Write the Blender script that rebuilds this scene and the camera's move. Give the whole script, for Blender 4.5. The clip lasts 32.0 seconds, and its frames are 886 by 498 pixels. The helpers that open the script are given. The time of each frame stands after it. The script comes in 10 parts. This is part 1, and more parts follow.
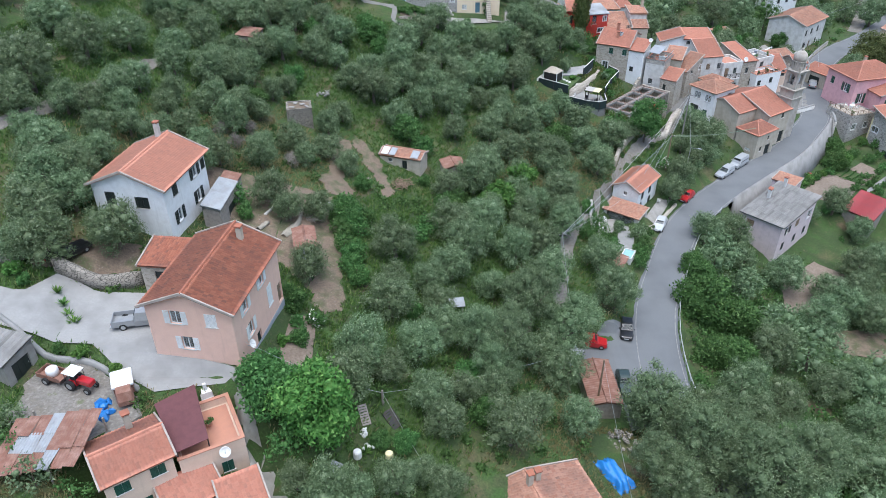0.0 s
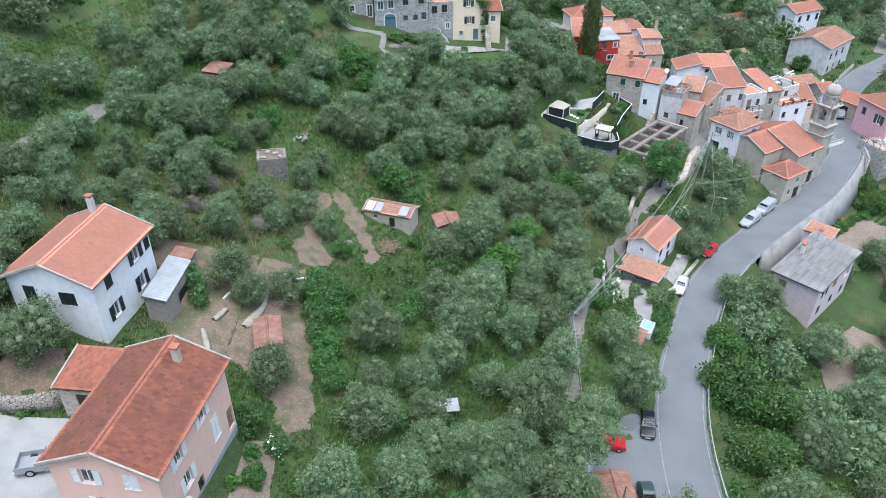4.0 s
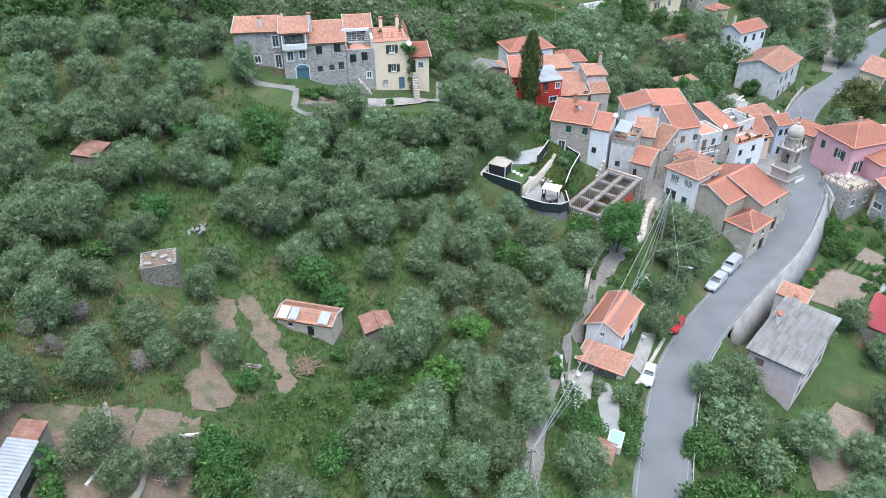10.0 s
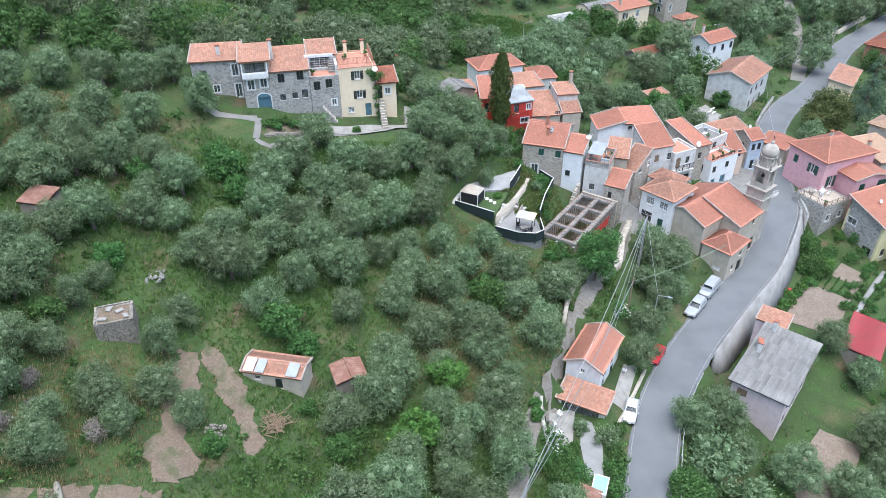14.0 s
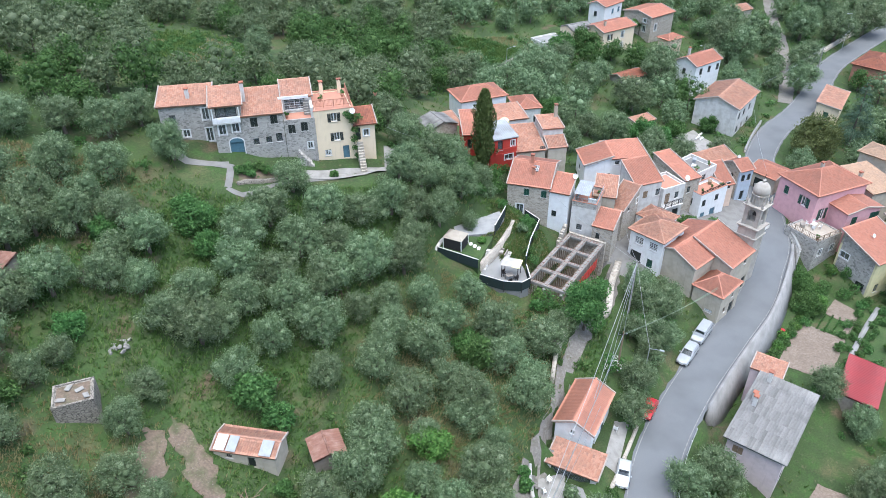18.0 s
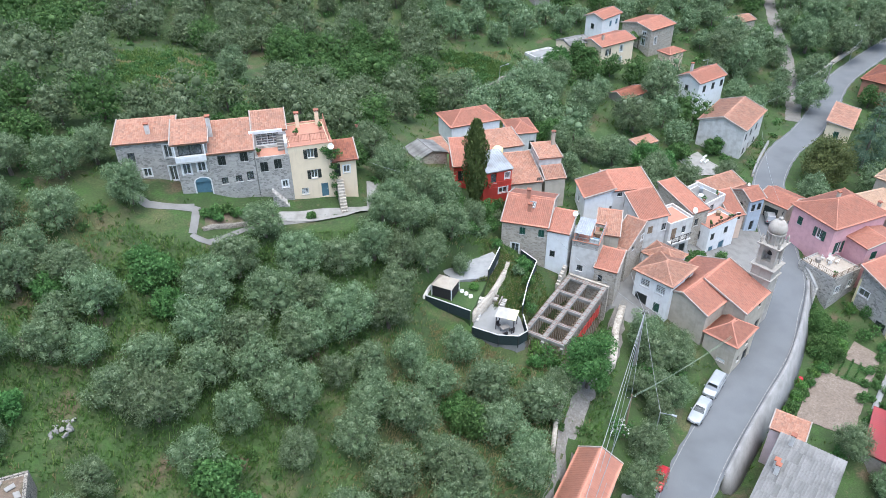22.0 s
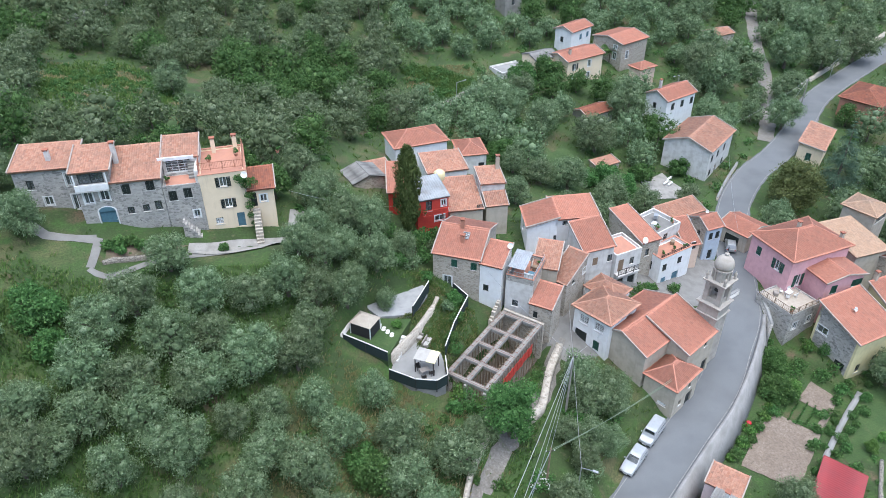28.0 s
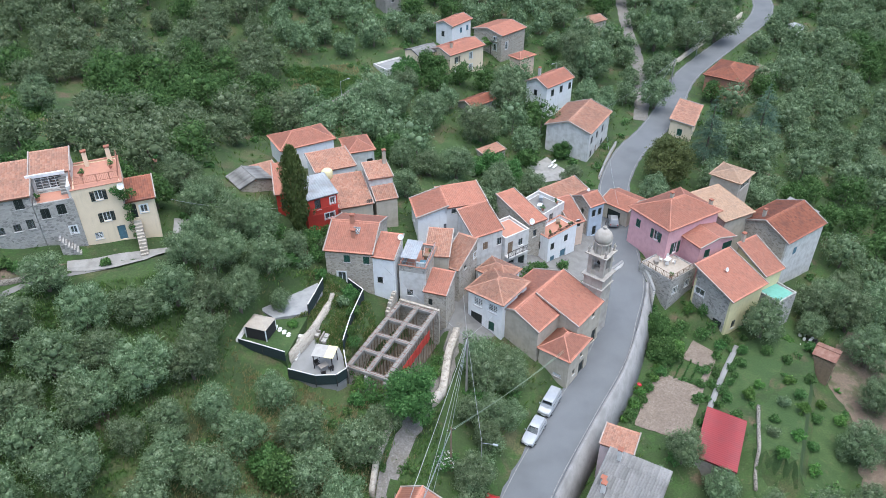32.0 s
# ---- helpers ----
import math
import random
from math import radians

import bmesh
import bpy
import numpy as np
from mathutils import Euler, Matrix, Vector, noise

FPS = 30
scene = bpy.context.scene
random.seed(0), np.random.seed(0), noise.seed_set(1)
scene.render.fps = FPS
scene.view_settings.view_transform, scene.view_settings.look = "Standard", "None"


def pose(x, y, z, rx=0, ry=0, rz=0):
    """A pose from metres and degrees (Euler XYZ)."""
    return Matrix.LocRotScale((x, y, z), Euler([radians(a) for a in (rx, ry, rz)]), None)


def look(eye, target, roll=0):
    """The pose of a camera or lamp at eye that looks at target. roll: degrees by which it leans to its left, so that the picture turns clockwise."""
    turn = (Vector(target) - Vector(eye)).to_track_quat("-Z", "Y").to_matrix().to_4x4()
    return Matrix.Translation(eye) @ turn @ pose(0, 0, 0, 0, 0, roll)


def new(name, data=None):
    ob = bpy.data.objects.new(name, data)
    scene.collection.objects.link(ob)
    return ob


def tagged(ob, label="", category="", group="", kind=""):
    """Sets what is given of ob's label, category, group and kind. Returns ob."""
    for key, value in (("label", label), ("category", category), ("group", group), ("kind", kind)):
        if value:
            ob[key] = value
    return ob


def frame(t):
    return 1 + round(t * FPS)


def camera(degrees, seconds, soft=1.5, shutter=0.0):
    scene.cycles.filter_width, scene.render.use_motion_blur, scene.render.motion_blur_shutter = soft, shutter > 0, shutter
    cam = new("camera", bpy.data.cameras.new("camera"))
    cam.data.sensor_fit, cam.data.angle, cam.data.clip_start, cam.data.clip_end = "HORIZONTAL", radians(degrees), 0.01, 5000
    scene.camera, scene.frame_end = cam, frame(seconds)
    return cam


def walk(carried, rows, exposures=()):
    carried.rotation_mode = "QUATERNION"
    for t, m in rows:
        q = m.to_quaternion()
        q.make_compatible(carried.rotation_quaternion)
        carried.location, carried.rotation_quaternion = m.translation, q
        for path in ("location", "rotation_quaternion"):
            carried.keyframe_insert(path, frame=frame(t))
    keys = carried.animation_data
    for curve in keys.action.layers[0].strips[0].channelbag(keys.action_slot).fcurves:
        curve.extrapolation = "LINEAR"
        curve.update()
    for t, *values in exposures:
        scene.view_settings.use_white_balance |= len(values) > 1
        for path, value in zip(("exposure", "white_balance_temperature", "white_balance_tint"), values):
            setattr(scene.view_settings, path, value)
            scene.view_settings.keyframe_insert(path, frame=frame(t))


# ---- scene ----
cam = camera(63.1, 32.0, soft=0.45)
METRES, EYE, TILT, LEAN, TURN = 80.0, 60.4, -33.6, 0.0, 0.0
ROWS = [
    (0.0, 0.0, 0.0, 0.0, 0.0, 0.0, 0.0),
    (0.5, 0.0008, 0.0117, 0.0086, 0.04, 0.02, -0.04),
    (1.0, 0.0019, 0.0292, 0.0206, 0.08, -0.01, -0.09),
    (1.5, 0.0033, 0.0485, 0.0342, 0.13, -0.02, -0.15),
    (2.0, 0.0047, 0.0711, 0.0503, 0.17, -0.02, -0.18),
    (2.5, 0.0056, 0.0929, 0.0662, 0.19, -0.05, -0.22),
    (3.0, 0.0072, 0.1177, 0.083, 0.14, -0.08, -0.23),
    (3.5, 0.0085, 0.1407, 0.099, 0.09, -0.1, -0.2),
    (5.5, 0.0196, 0.2246, 0.1639, -1.34, -0.15, 0.87),
    (6.0, 0.0225, 0.242, 0.1778, -1.91, -0.19, 1.29),
    (6.5, 0.0253, 0.2563, 0.19, -2.33, -0.2, 1.61),
    (7.0, 0.028, 0.2711, 0.2021, -2.69, -0.22, 1.81),
    (7.5, 0.0302, 0.2841, 0.2125, -2.97, -0.25, 2.0),
    (8.0, 0.0328, 0.2975, 0.2239, -3.26, -0.29, 2.24),
    (8.5, 0.0349, 0.3097, 0.2343, -3.45, -0.31, 2.4),
    (9.0, 0.0371, 0.322, 0.2453, -3.61, -0.32, 2.51),
    (9.5, 0.0397, 0.3325, 0.2554, -3.99, -0.36, 2.8),
    (10.0, 0.0418, 0.3432, 0.2662, -4.27, -0.4, 3.01),
    (10.5, 0.0441, 0.3515, 0.2748, -4.55, -0.43, 3.24),
    (11.0, 0.0456, 0.36, 0.2834, -4.8, -0.44, 3.44),
    (11.5, 0.0466, 0.367, 0.2907, -5.08, -0.47, 3.65),
    (12.0, 0.0478, 0.3733, 0.2979, -5.45, -0.53, 3.94),
    (12.5, 0.0489, 0.3779, 0.304, -5.68, -0.54, 4.13),
    (13.0, 0.0487, 0.3825, 0.31, -6.03, -0.59, 4.32),
    (13.5, 0.049, 0.3846, 0.316, -6.24, -0.62, 4.46),
    (14.0, 0.0496, 0.3855, 0.3245, -6.44, -0.64, 4.57),
    (14.5, 0.0502, 0.3872, 0.3326, -6.64, -0.65, 4.68),
    (16.5, 0.0579, 0.4032, 0.3747, -7.15, -0.7, 5.02),
    (17.0, 0.0614, 0.4123, 0.3875, -7.13, -0.7, 4.97),
    (17.5, 0.0652, 0.4225, 0.3969, -7.16, -0.71, 5.01),
    (18.0, 0.0692, 0.4348, 0.4067, -7.53, -0.75, 5.3),
    (18.5, 0.0724, 0.4472, 0.4146, -7.82, -0.78, 5.5),
    (19.0, 0.0768, 0.461, 0.424, -8.06, -0.82, 5.69),
    (19.5, 0.0804, 0.4747, 0.4325, -8.17, -0.83, 5.77),
    (20.0, 0.0844, 0.4888, 0.4428, -8.22, -0.88, 5.77),
    (20.5, 0.0879, 0.502, 0.4522, -8.18, -0.87, 5.74),
    (21.0, 0.0915, 0.5171, 0.462, -8.14, -0.86, 5.71),
    (21.5, 0.0945, 0.5305, 0.4713, -8.14, -0.86, 5.65),
    (22.0, 0.0985, 0.5441, 0.4815, -8.08, -0.87, 5.6),
    (22.5, 0.1028, 0.5566, 0.4906, -8.03, -0.86, 5.58),
    (23.0, 0.1073, 0.5701, 0.5004, -8.01, -0.87, 5.53),
    (23.5, 0.112, 0.5823, 0.5091, -7.98, -0.89, 5.47),
    (24.0, 0.1176, 0.5942, 0.5171, -7.94, -0.88, 5.4),
    (24.5, 0.1228, 0.6041, 0.5251, -7.91, -0.88, 5.36),
    (26.5, 0.1654, 0.6076, 0.5319, -7.65, -0.81, 5.16),
    (27.0, 0.1867, 0.6036, 0.5269, -7.6, -0.77, 5.13),
    (27.5, 0.2109, 0.5986, 0.5239, -7.57, -0.79, 5.05),
    (28.0, 0.2397, 0.5922, 0.5207, -7.53, -0.76, 4.96),
    (28.5, 0.2607, 0.586, 0.5201, -7.08, -0.72, 4.56),
    (29.0, 0.2703, 0.5798, 0.5169, -6.91, -0.7, 4.39),
    (29.5, 0.2699, 0.5765, 0.5127, -7.18, -0.71, 4.49),
    (30.0, 0.2695, 0.5734, 0.5095, -8.04, -0.8, 5.14),
    (30.5, 0.2688, 0.5713, 0.5079, -9.93, -1.02, 6.45),
    (31.0, 0.2685, 0.5703, 0.5063, -12.24, -1.35, 8.07),
    (31.5, 0.268, 0.5682, 0.5052, -13.94, -1.6, 9.23),
    (32.0, 0.2679, 0.5652, 0.5046, -14.63, -1.71, 9.7),
]
walk(cam, [(t, pose(0, 0, EYE, TILT, LEAN, TURN) @ pose(METRES * x, METRES * y, METRES * z, 90 + pitch, roll, yaw)) for t, x, y, z, yaw, pitch, roll in ROWS], exposures=[(0.0, 0.92, 5900, 7), (4.0, 1.17, 5900, 7), (7.0, 1.25, 5900, 7), (22.0, 1.24, 5900, 7), (32.0, 1.0, 5900, 7)])

# ---- world and light: a bright overcast sky ----
world = bpy.data.worlds.new("overcast_sky")
scene.world = world
world.use_nodes = True
_n, _l = world.node_tree.nodes, world.node_tree.links
_sky = _n.new("ShaderNodeTexSky")
_sky.sky_type, _sky.sun_disc = "NISHITA", False
_sky.sun_elevation, _sky.sun_rotation = radians(80), radians(169)
_sky.air_density, _sky.dust_density, _sky.ozone_density = 1.0, 3.0, 1.0
_l.new(_sky.outputs[0], _n["Background"].inputs[0])
_n["Background"].inputs[1].default_value = 0.125
sun = new("sun", bpy.data.lights.new("sun", "SUN"))
sun.data.energy, sun.data.angle, sun.data.color = 1.9, radians(75), (1.0, 0.97, 0.93)
sun.matrix_world = look((5, -25, 145), (0, 0, 0))


# ---- materials ----
def material(name, rough=0.8, metal=0.0):
    m = bpy.data.materials.new(name)
    m.use_nodes = True
    b = m.node_tree.nodes["Principled BSDF"]
    b.inputs["Roughness"].default_value = rough
    b.inputs["Metallic"].default_value = metal
    return m, m.node_tree.nodes, m.node_tree.links, b


def mix(n, l, fac, a, b):
    x = n.new("ShaderNodeMix")
    x.data_type = "RGBA"
    for sock, v in ((x.inputs[0], fac), (x.inputs[6], a), (x.inputs[7], b)):
        if isinstance(v, (int, float)):
            sock.default_value = v
        elif isinstance(v, tuple):
            sock.default_value = (*v[:3], 1)
        else:
            l.new(v, sock)
    return x.outputs[2]


def ramp(n, l, src, lo, hi):
    r = n.new("ShaderNodeMapRange")
    r.inputs["From Min"].default_value, r.inputs["From Max"].default_value = lo, hi
    l.new(src, r.inputs["Value"])
    return r.outputs[0]


def noise_tex(n, l, scale, detail=4.0, stretch=None, coords="Object"):
    tc = n.new("ShaderNodeTexCoord")
    t = n.new("ShaderNodeTexNoise")
    t.inputs["Scale"].default_value, t.inputs["Detail"].default_value = scale, detail
    src = tc.outputs[coords]
    if stretch:
        mp = n.new("ShaderNodeMapping")
        mp.inputs["Scale"].default_value = stretch
        l.new(src, mp.inputs[0])
        src = mp.outputs[0]
    l.new(src, t.inputs["Vector"])
    return t.outputs["Fac"]


def bump(n, l, b, height, strength=0.4, dist=0.03):
    k = n.new("ShaderNodeBump")
    k.inputs["Strength"].default_value, k.inputs["Distance"].default_value = strength, dist
    l.new(height, k.inputs["Height"])
    l.new(k.outputs[0], b.inputs["Normal"])


def rough_paint(name, c, c2=None, rough=0.85, scale=1.3, streak=True, metal=0.0, grain=14.0):
    """Plaster, paint, metal sheet: a colour with broad stains, vertical streaks and fine grain."""
    m, n, l, b = material(name, rough, metal)
    c2 = c2 or tuple(v * 0.72 for v in c)
    a = noise_tex(n, l, scale, 5)
    col = mix(n, l, ramp(n, l, a, 0.42, 0.72), c, c2)
    if streak:
        s = noise_tex(n, l, 1.0, 4, (2.6, 2.6, 0.28))
        col = mix(n, l, ramp(n, l, s, 0.58, 0.98), col, tuple(v * 0.66 for v in c2))
    g = noise_tex(n, l, grain, 3)
    col = mix(n, l, ramp(n, l, g, 0.3, 1.1), col, tuple(min(1, v * 0.8) for v in c))
    l.new(col, b.inputs["Base Color"])
    bump(n, l, b, g, 0.3, 0.02)
    return m


def stone_mat(name, c, c2, mortar, scale=3.2):
    m, n, l, b = material(name, 0.92)
    tc = n.new("ShaderNodeTexCoord")
    mp = n.new("ShaderNodeMapping")
    mp.inputs["Scale"].default_value = (1, 1, 1.7)
    l.new(tc.outputs["Object"], mp.inputs[0])
    v = n.new("ShaderNodeTexVoronoi")
    v.inputs["Scale"].default_value = scale
    e = n.new("ShaderNodeTexVoronoi")
    e.feature = "DISTANCE_TO_EDGE"
    e.inputs["Scale"].default_value = scale
    l.new(mp.outputs[0], v.inputs["Vector"])
    l.new(mp.outputs[0], e.inputs["Vector"])
    sep = n.new("ShaderNodeSeparateColor")
    l.new(v.outputs["Color"], sep.inputs[0])
    col = mix(n, l, sep.outputs[0], c, c2)
    big = noise_tex(n, l, 0.7, 4)
    col = mix(n, l, ramp(n, l, big, 0.45, 0.75), col, tuple(x * 0.75 for x in c))
    joint = ramp(n, l, e.outputs["Distance"], 0.02, 0.09)
    col = mix(n, l, joint, mortar, col)
    l.new(col, b.inputs["Base Color"])
    bump(n, l, b, joint, 0.7, 0.05)
    return m


def tile_mat(name, c, c2, c3, moss=0.25):
    """Clay roof tiles: a tone for each tile from its cell on the slope, lichen and dark rain streaks."""
    m, n, l, b = material(name, 0.82)
    uv = n.new("ShaderNodeUVMap")
    fl = n.new("ShaderNodeVectorMath")
    fl.operation = "FLOOR"
    l.new(uv.outputs[0], fl.inputs[0])
    w = n.new("ShaderNodeTexWhiteNoise")
    w.noise_dimensions = "3D"
    l.new(fl.outputs[0], w.inputs["Vector"])
    sep = n.new("ShaderNodeSeparateColor")
    l.new(w.outputs["Color"], sep.inputs[0])
    col = mix(n, l, sep.outputs[0], c, c2)
    col = mix(n, l, ramp(n, l, sep.outputs[1], 0.8, 1.0), col, c3)
    big = noise_tex(n, l, 0.55, 5)
    col = mix(n, l, ramp(n, l, big, 0.48, 0.8), col, c3)
    st = noise_tex(n, l, 4.5, 6)
    k = n.new("ShaderNodeMath")
    k.operation = "MULTIPLY"
    l.new(ramp(n, l, st, 0.5, 0.8), k.inputs[0])
    k.inputs[1].default_value = moss
    col = mix(n, l, k.outputs[0], col, (0.09, 0.075, 0.06))
    l.new(col, b.inputs["Base Color"])
    bump(n, l, b, noise_tex(n, l, 30, 3), 0.25, 0.01)
    return m


def leaf_mat(name, dark, light, pale, trans=0.22, rough=0.55):
    m, n, l, b = material(name, rough)
    b.inputs["Specular IOR Level"].default_value = 0.2
    g = n.new("ShaderNodeNewGeometry")
    oi = n.new("ShaderNodeObjectInfo")
    col = mix(n, l, g.outputs["Random Per Island"], dark, light)
    pw = n.new("ShaderNodeMath")
    pw.operation = "POWER"
    l.new(g.outputs["Random Per Island"], pw.inputs[0])
    pw.inputs[1].default_value = 6.0
    col = mix(n, l, pw.outputs[0], col, pale)
    col = mix(n, l, ramp(n, l, noise_tex(n, l, 0.3, 3), 0.45, 0.75), col, tuple(0.6 * v + 0.4 * w for v, w in zip(dark, light)))
    hs = n.new("ShaderNodeHueSaturation")
    l.new(col, hs.inputs["Color"])
    l.new(ramp_out(n, l, oi.outputs["Random"], 0.85, 1.2), hs.inputs["Value"])
    l.new(ramp_out(n, l, oi.outputs["Random"], 0.485, 0.515), hs.inputs["Hue"])
    l.new(hs.outputs[0], b.inputs["Base Color"])
    t = n.new("ShaderNodeBsdfTranslucent")
    l.new(hs.outputs[0], t.inputs["Color"])
    mx = n.new("ShaderNodeMixShader")
    mx.inputs[0].default_value = trans
    l.new(b.outputs[0], mx.inputs[1])
    l.new(t.outputs[0], mx.inputs[2])
    l.new(mx.outputs[0], n["Material Output"].inputs[0])
    return m


def ramp_out(n, l, src, lo, hi):
    r = n.new("ShaderNodeMapRange")
    r.inputs["To Min"].default_value, r.inputs["To Max"].default_value = lo, hi
    l.new(src, r.inputs["Value"])
    return r.outputs[0]


def ground_mat(name, layers, bumps=0.5):
    """Soil and turf: layers of (colour, noise scale, from, to), each laid over the one before it."""
    m, n, l, b = material(name, 0.95)
    col = layers[0][0]
    for c, sc, lo, hi in layers[1:]:
        col = mix(n, l, ramp(n, l, noise_tex(n, l, sc, 6), lo, hi), col, c)
    g = noise_tex(n, l, 5.0, 6)
    col = mix(n, l, ramp(n, l, g, 0.25, 0.9), col, tuple(v * 0.45 for v in layers[0][0]))
    l.new(col, b.inputs["Base Color"])
    bump(n, l, b, g, bumps, 0.12)
    return m


M = {}
M["turf"] = ground_mat("olive_grove_turf", [((0.04, 0.07, 0.02), 0, 0, 0), ((0.062, 0.105, 0.028), 0.16, 0.42, 0.6), ((0.15, 0.135, 0.065), 0.11, 0.54, 0.7), ((0.15, 0.105, 0.068), 0.23, 0.58, 0.7), ((0.055, 0.115, 0.024), 0.55, 0.46, 0.66), ((0.15, 0.14, 0.075), 1.7, 0.6, 0.78)])
M["lawn"] = ground_mat("mown_grass", [((0.05, 0.095, 0.026), 0, 0, 0), ((0.078, 0.125, 0.038), 0.4, 0.45, 0.65), ((0.11, 0.11, 0.055), 0.8, 0.6, 0.8)])
M["soil"] = ground_mat("bare_earth", [((0.2, 0.15, 0.11), 0, 0, 0), ((0.27, 0.21, 0.155), 0.5, 0.4, 0.7), ((0.075, 0.1, 0.038), 0.5, 0.46, 0.6), ((0.15, 0.11, 0.08), 2.0, 0.5, 0.75), ((0.33, 0.3, 0.26), 6.0, 0.62, 0.72)])
M["tilled"] = ground_mat("dug_garden_soil", [((0.24, 0.19, 0.15), 0, 0, 0), ((0.3, 0.245, 0.2), 0.6, 0.4, 0.7), ((0.18, 0.14, 0.105), 3.0, 0.45, 0.7)])
M["gravel"] = ground_mat("gravelly_track", [((0.235, 0.22, 0.2), 0, 0, 0), ((0.18, 0.16, 0.13), 0.6, 0.42, 0.7), ((0.13, 0.15, 0.07), 0.9, 0.6, 0.74), ((0.33, 0.31, 0.285), 3.0, 0.5, 0.75)])
M["net_pale"] = rough_paint("pale_woven_net", (0.33, 0.305, 0.255), (0.22, 0.2, 0.165), 0.95, 2.0, False, grain=9)
M["yard_concrete"] = rough_paint("pale_sunbleached_concrete", (0.3, 0.298, 0.292), (0.2, 0.198, 0.192), 0.9, 0.45, False, grain=5)
M["paving"] = rough_paint("worn_stone_paving", (0.21, 0.205, 0.195), (0.15, 0.145, 0.135), 0.92, 0.8, False, grain=6)
M["canvas"] = rough_paint("beige_canvas", (0.42, 0.37, 0.31), (0.33, 0.29, 0.24), 0.9, 2.0, False)
M["mortar"] = rough_paint("pale_roof_mortar", (0.4, 0.35, 0.31), (0.26, 0.22, 0.19), 0.92, 1.5, False)
M["tower"] = rough_paint("stained_tower_plaster", (0.46, 0.425, 0.38), (0.31, 0.28, 0.245), 0.9, 0.9)
M["wall_blocks"] = rough_paint("weathered_grey_wall_blocks", (0.29, 0.285, 0.28), (0.18, 0.178, 0.17), 0.92, 0.5, True, grain=4)
M["concrete"] = rough_paint("weathered_concrete", (0.27, 0.27, 0.265), (0.19, 0.19, 0.18), 0.9, 0.5, False, grain=5)
M["concrete_dark"] = rough_paint("stained_concrete", (0.3, 0.29, 0.27), (0.19, 0.18, 0.165), 0.92, 0.9, True, grain=7)
M["asphalt"] = rough_paint("worn_asphalt", (0.15, 0.158, 0.166), (0.115, 0.122, 0.128), 0.9, 0.25, False, grain=9)
M["white_line"] = rough_paint("worn_road_paint", (0.26, 0.26, 0.26), (0.1, 0.1, 0.1), 0.8, 2, False)
M["white"] = rough_paint("white_plaster", (0.82, 0.83, 0.84), (0.72, 0.72, 0.72))
M["white_old"] = rough_paint("stained_white_plaster", (0.66, 0.65, 0.63), (0.44, 0.42, 0.39), scale=1.0)
M["pink"] = rough_paint("salmon_pink_plaster", (0.78, 0.53, 0.43), (0.72, 0.48, 0.39))
M["rose"] = rough_paint("rose_pink_plaster", (0.7, 0.41, 0.44), (0.6, 0.34, 0.36))
M["pale_rose"] = rough_paint("pale_rose_plaster", (0.68, 0.57, 0.58), (0.58, 0.48, 0.48))
M["cream"] = rough_paint("cream_yellow_plaster", (0.82, 0.68, 0.5), (0.76, 0.63, 0.46))
M["peach"] = rough_paint("pale_peach_plaster", (0.7, 0.54, 0.43), (0.62, 0.47, 0.37))
M["yellow"] = rough_paint("pale_yellow_plaster", (0.72, 0.65, 0.38), (0.6, 0.55, 0.34))
M["red"] = rough_paint("crimson_plaster", (0.5, 0.05, 0.035), (0.4, 0.045, 0.03))
M["beige"] = rough_paint("old_beige_render", (0.5, 0.45, 0.37), (0.36, 0.32, 0.26), scale=0.9)
M["skyblue"] = rough_paint("pale_blue_plaster", (0.45, 0.53, 0.62), (0.38, 0.43, 0.5))
M["plinth"] = rough_paint("grey_blue_plinth", (0.32, 0.35, 0.39), (0.25, 0.27, 0.3))
M["stone"] = stone_mat("grey_rubble_stone", (0.5, 0.48, 0.45), (0.2, 0.195, 0.185), (0.42, 0.405, 0.38), 2.6)
M["stone_warm"] = stone_mat("warm_rubble_stone", (0.52, 0.47, 0.4), (0.27, 0.24, 0.2), (0.47, 0.43, 0.37), 2.6)
M["dry_stone"] = stone_mat("dry_stone", (0.33, 0.3, 0.26), (0.24, 0.22, 0.19), (0.07, 0.065, 0.055), 2.6)
M["tile_new"] = tile_mat("orange_clay_tiles", (0.45, 0.185, 0.125), (0.5, 0.225, 0.155), (0.38, 0.175, 0.125), 0.3)
M["tile_salmon"] = tile_mat("light_salmon_tiles", (0.54, 0.235, 0.16), (0.58, 0.265, 0.18), (0.48, 0.22, 0.155), 0.15)
M["tile_old"] = tile_mat("faded_clay_tiles", (0.4, 0.19, 0.125), (0.48, 0.27, 0.19), (0.3, 0.17, 0.125), 0.5)
M["tile_brown"] = tile_mat("brown_red_clay_tiles", (0.29, 0.1, 0.06), (0.37, 0.14, 0.085), (0.2, 0.085, 0.06), 0.35)
M["tile_ochre"] = tile_mat("lichened_ochre_tiles", (0.42, 0.27, 0.18), (0.5, 0.34, 0.235), (0.37, 0.26, 0.19), 0.5)
M["slate"] = tile_mat("grey_cement_sheets", (0.2, 0.197, 0.19), (0.27, 0.265, 0.255), (0.15, 0.147, 0.14), 0.4)
M["rust"] = rough_paint("rusted_sheet_iron", (0.21, 0.1, 0.07), (0.32, 0.2, 0.16), 0.8, 1.4, True)
M["zinc"] = rough_paint("galvanised_sheet", (0.33, 0.355, 0.38), (0.25, 0.25, 0.25), 0.6, 0.9, True, 0.15)
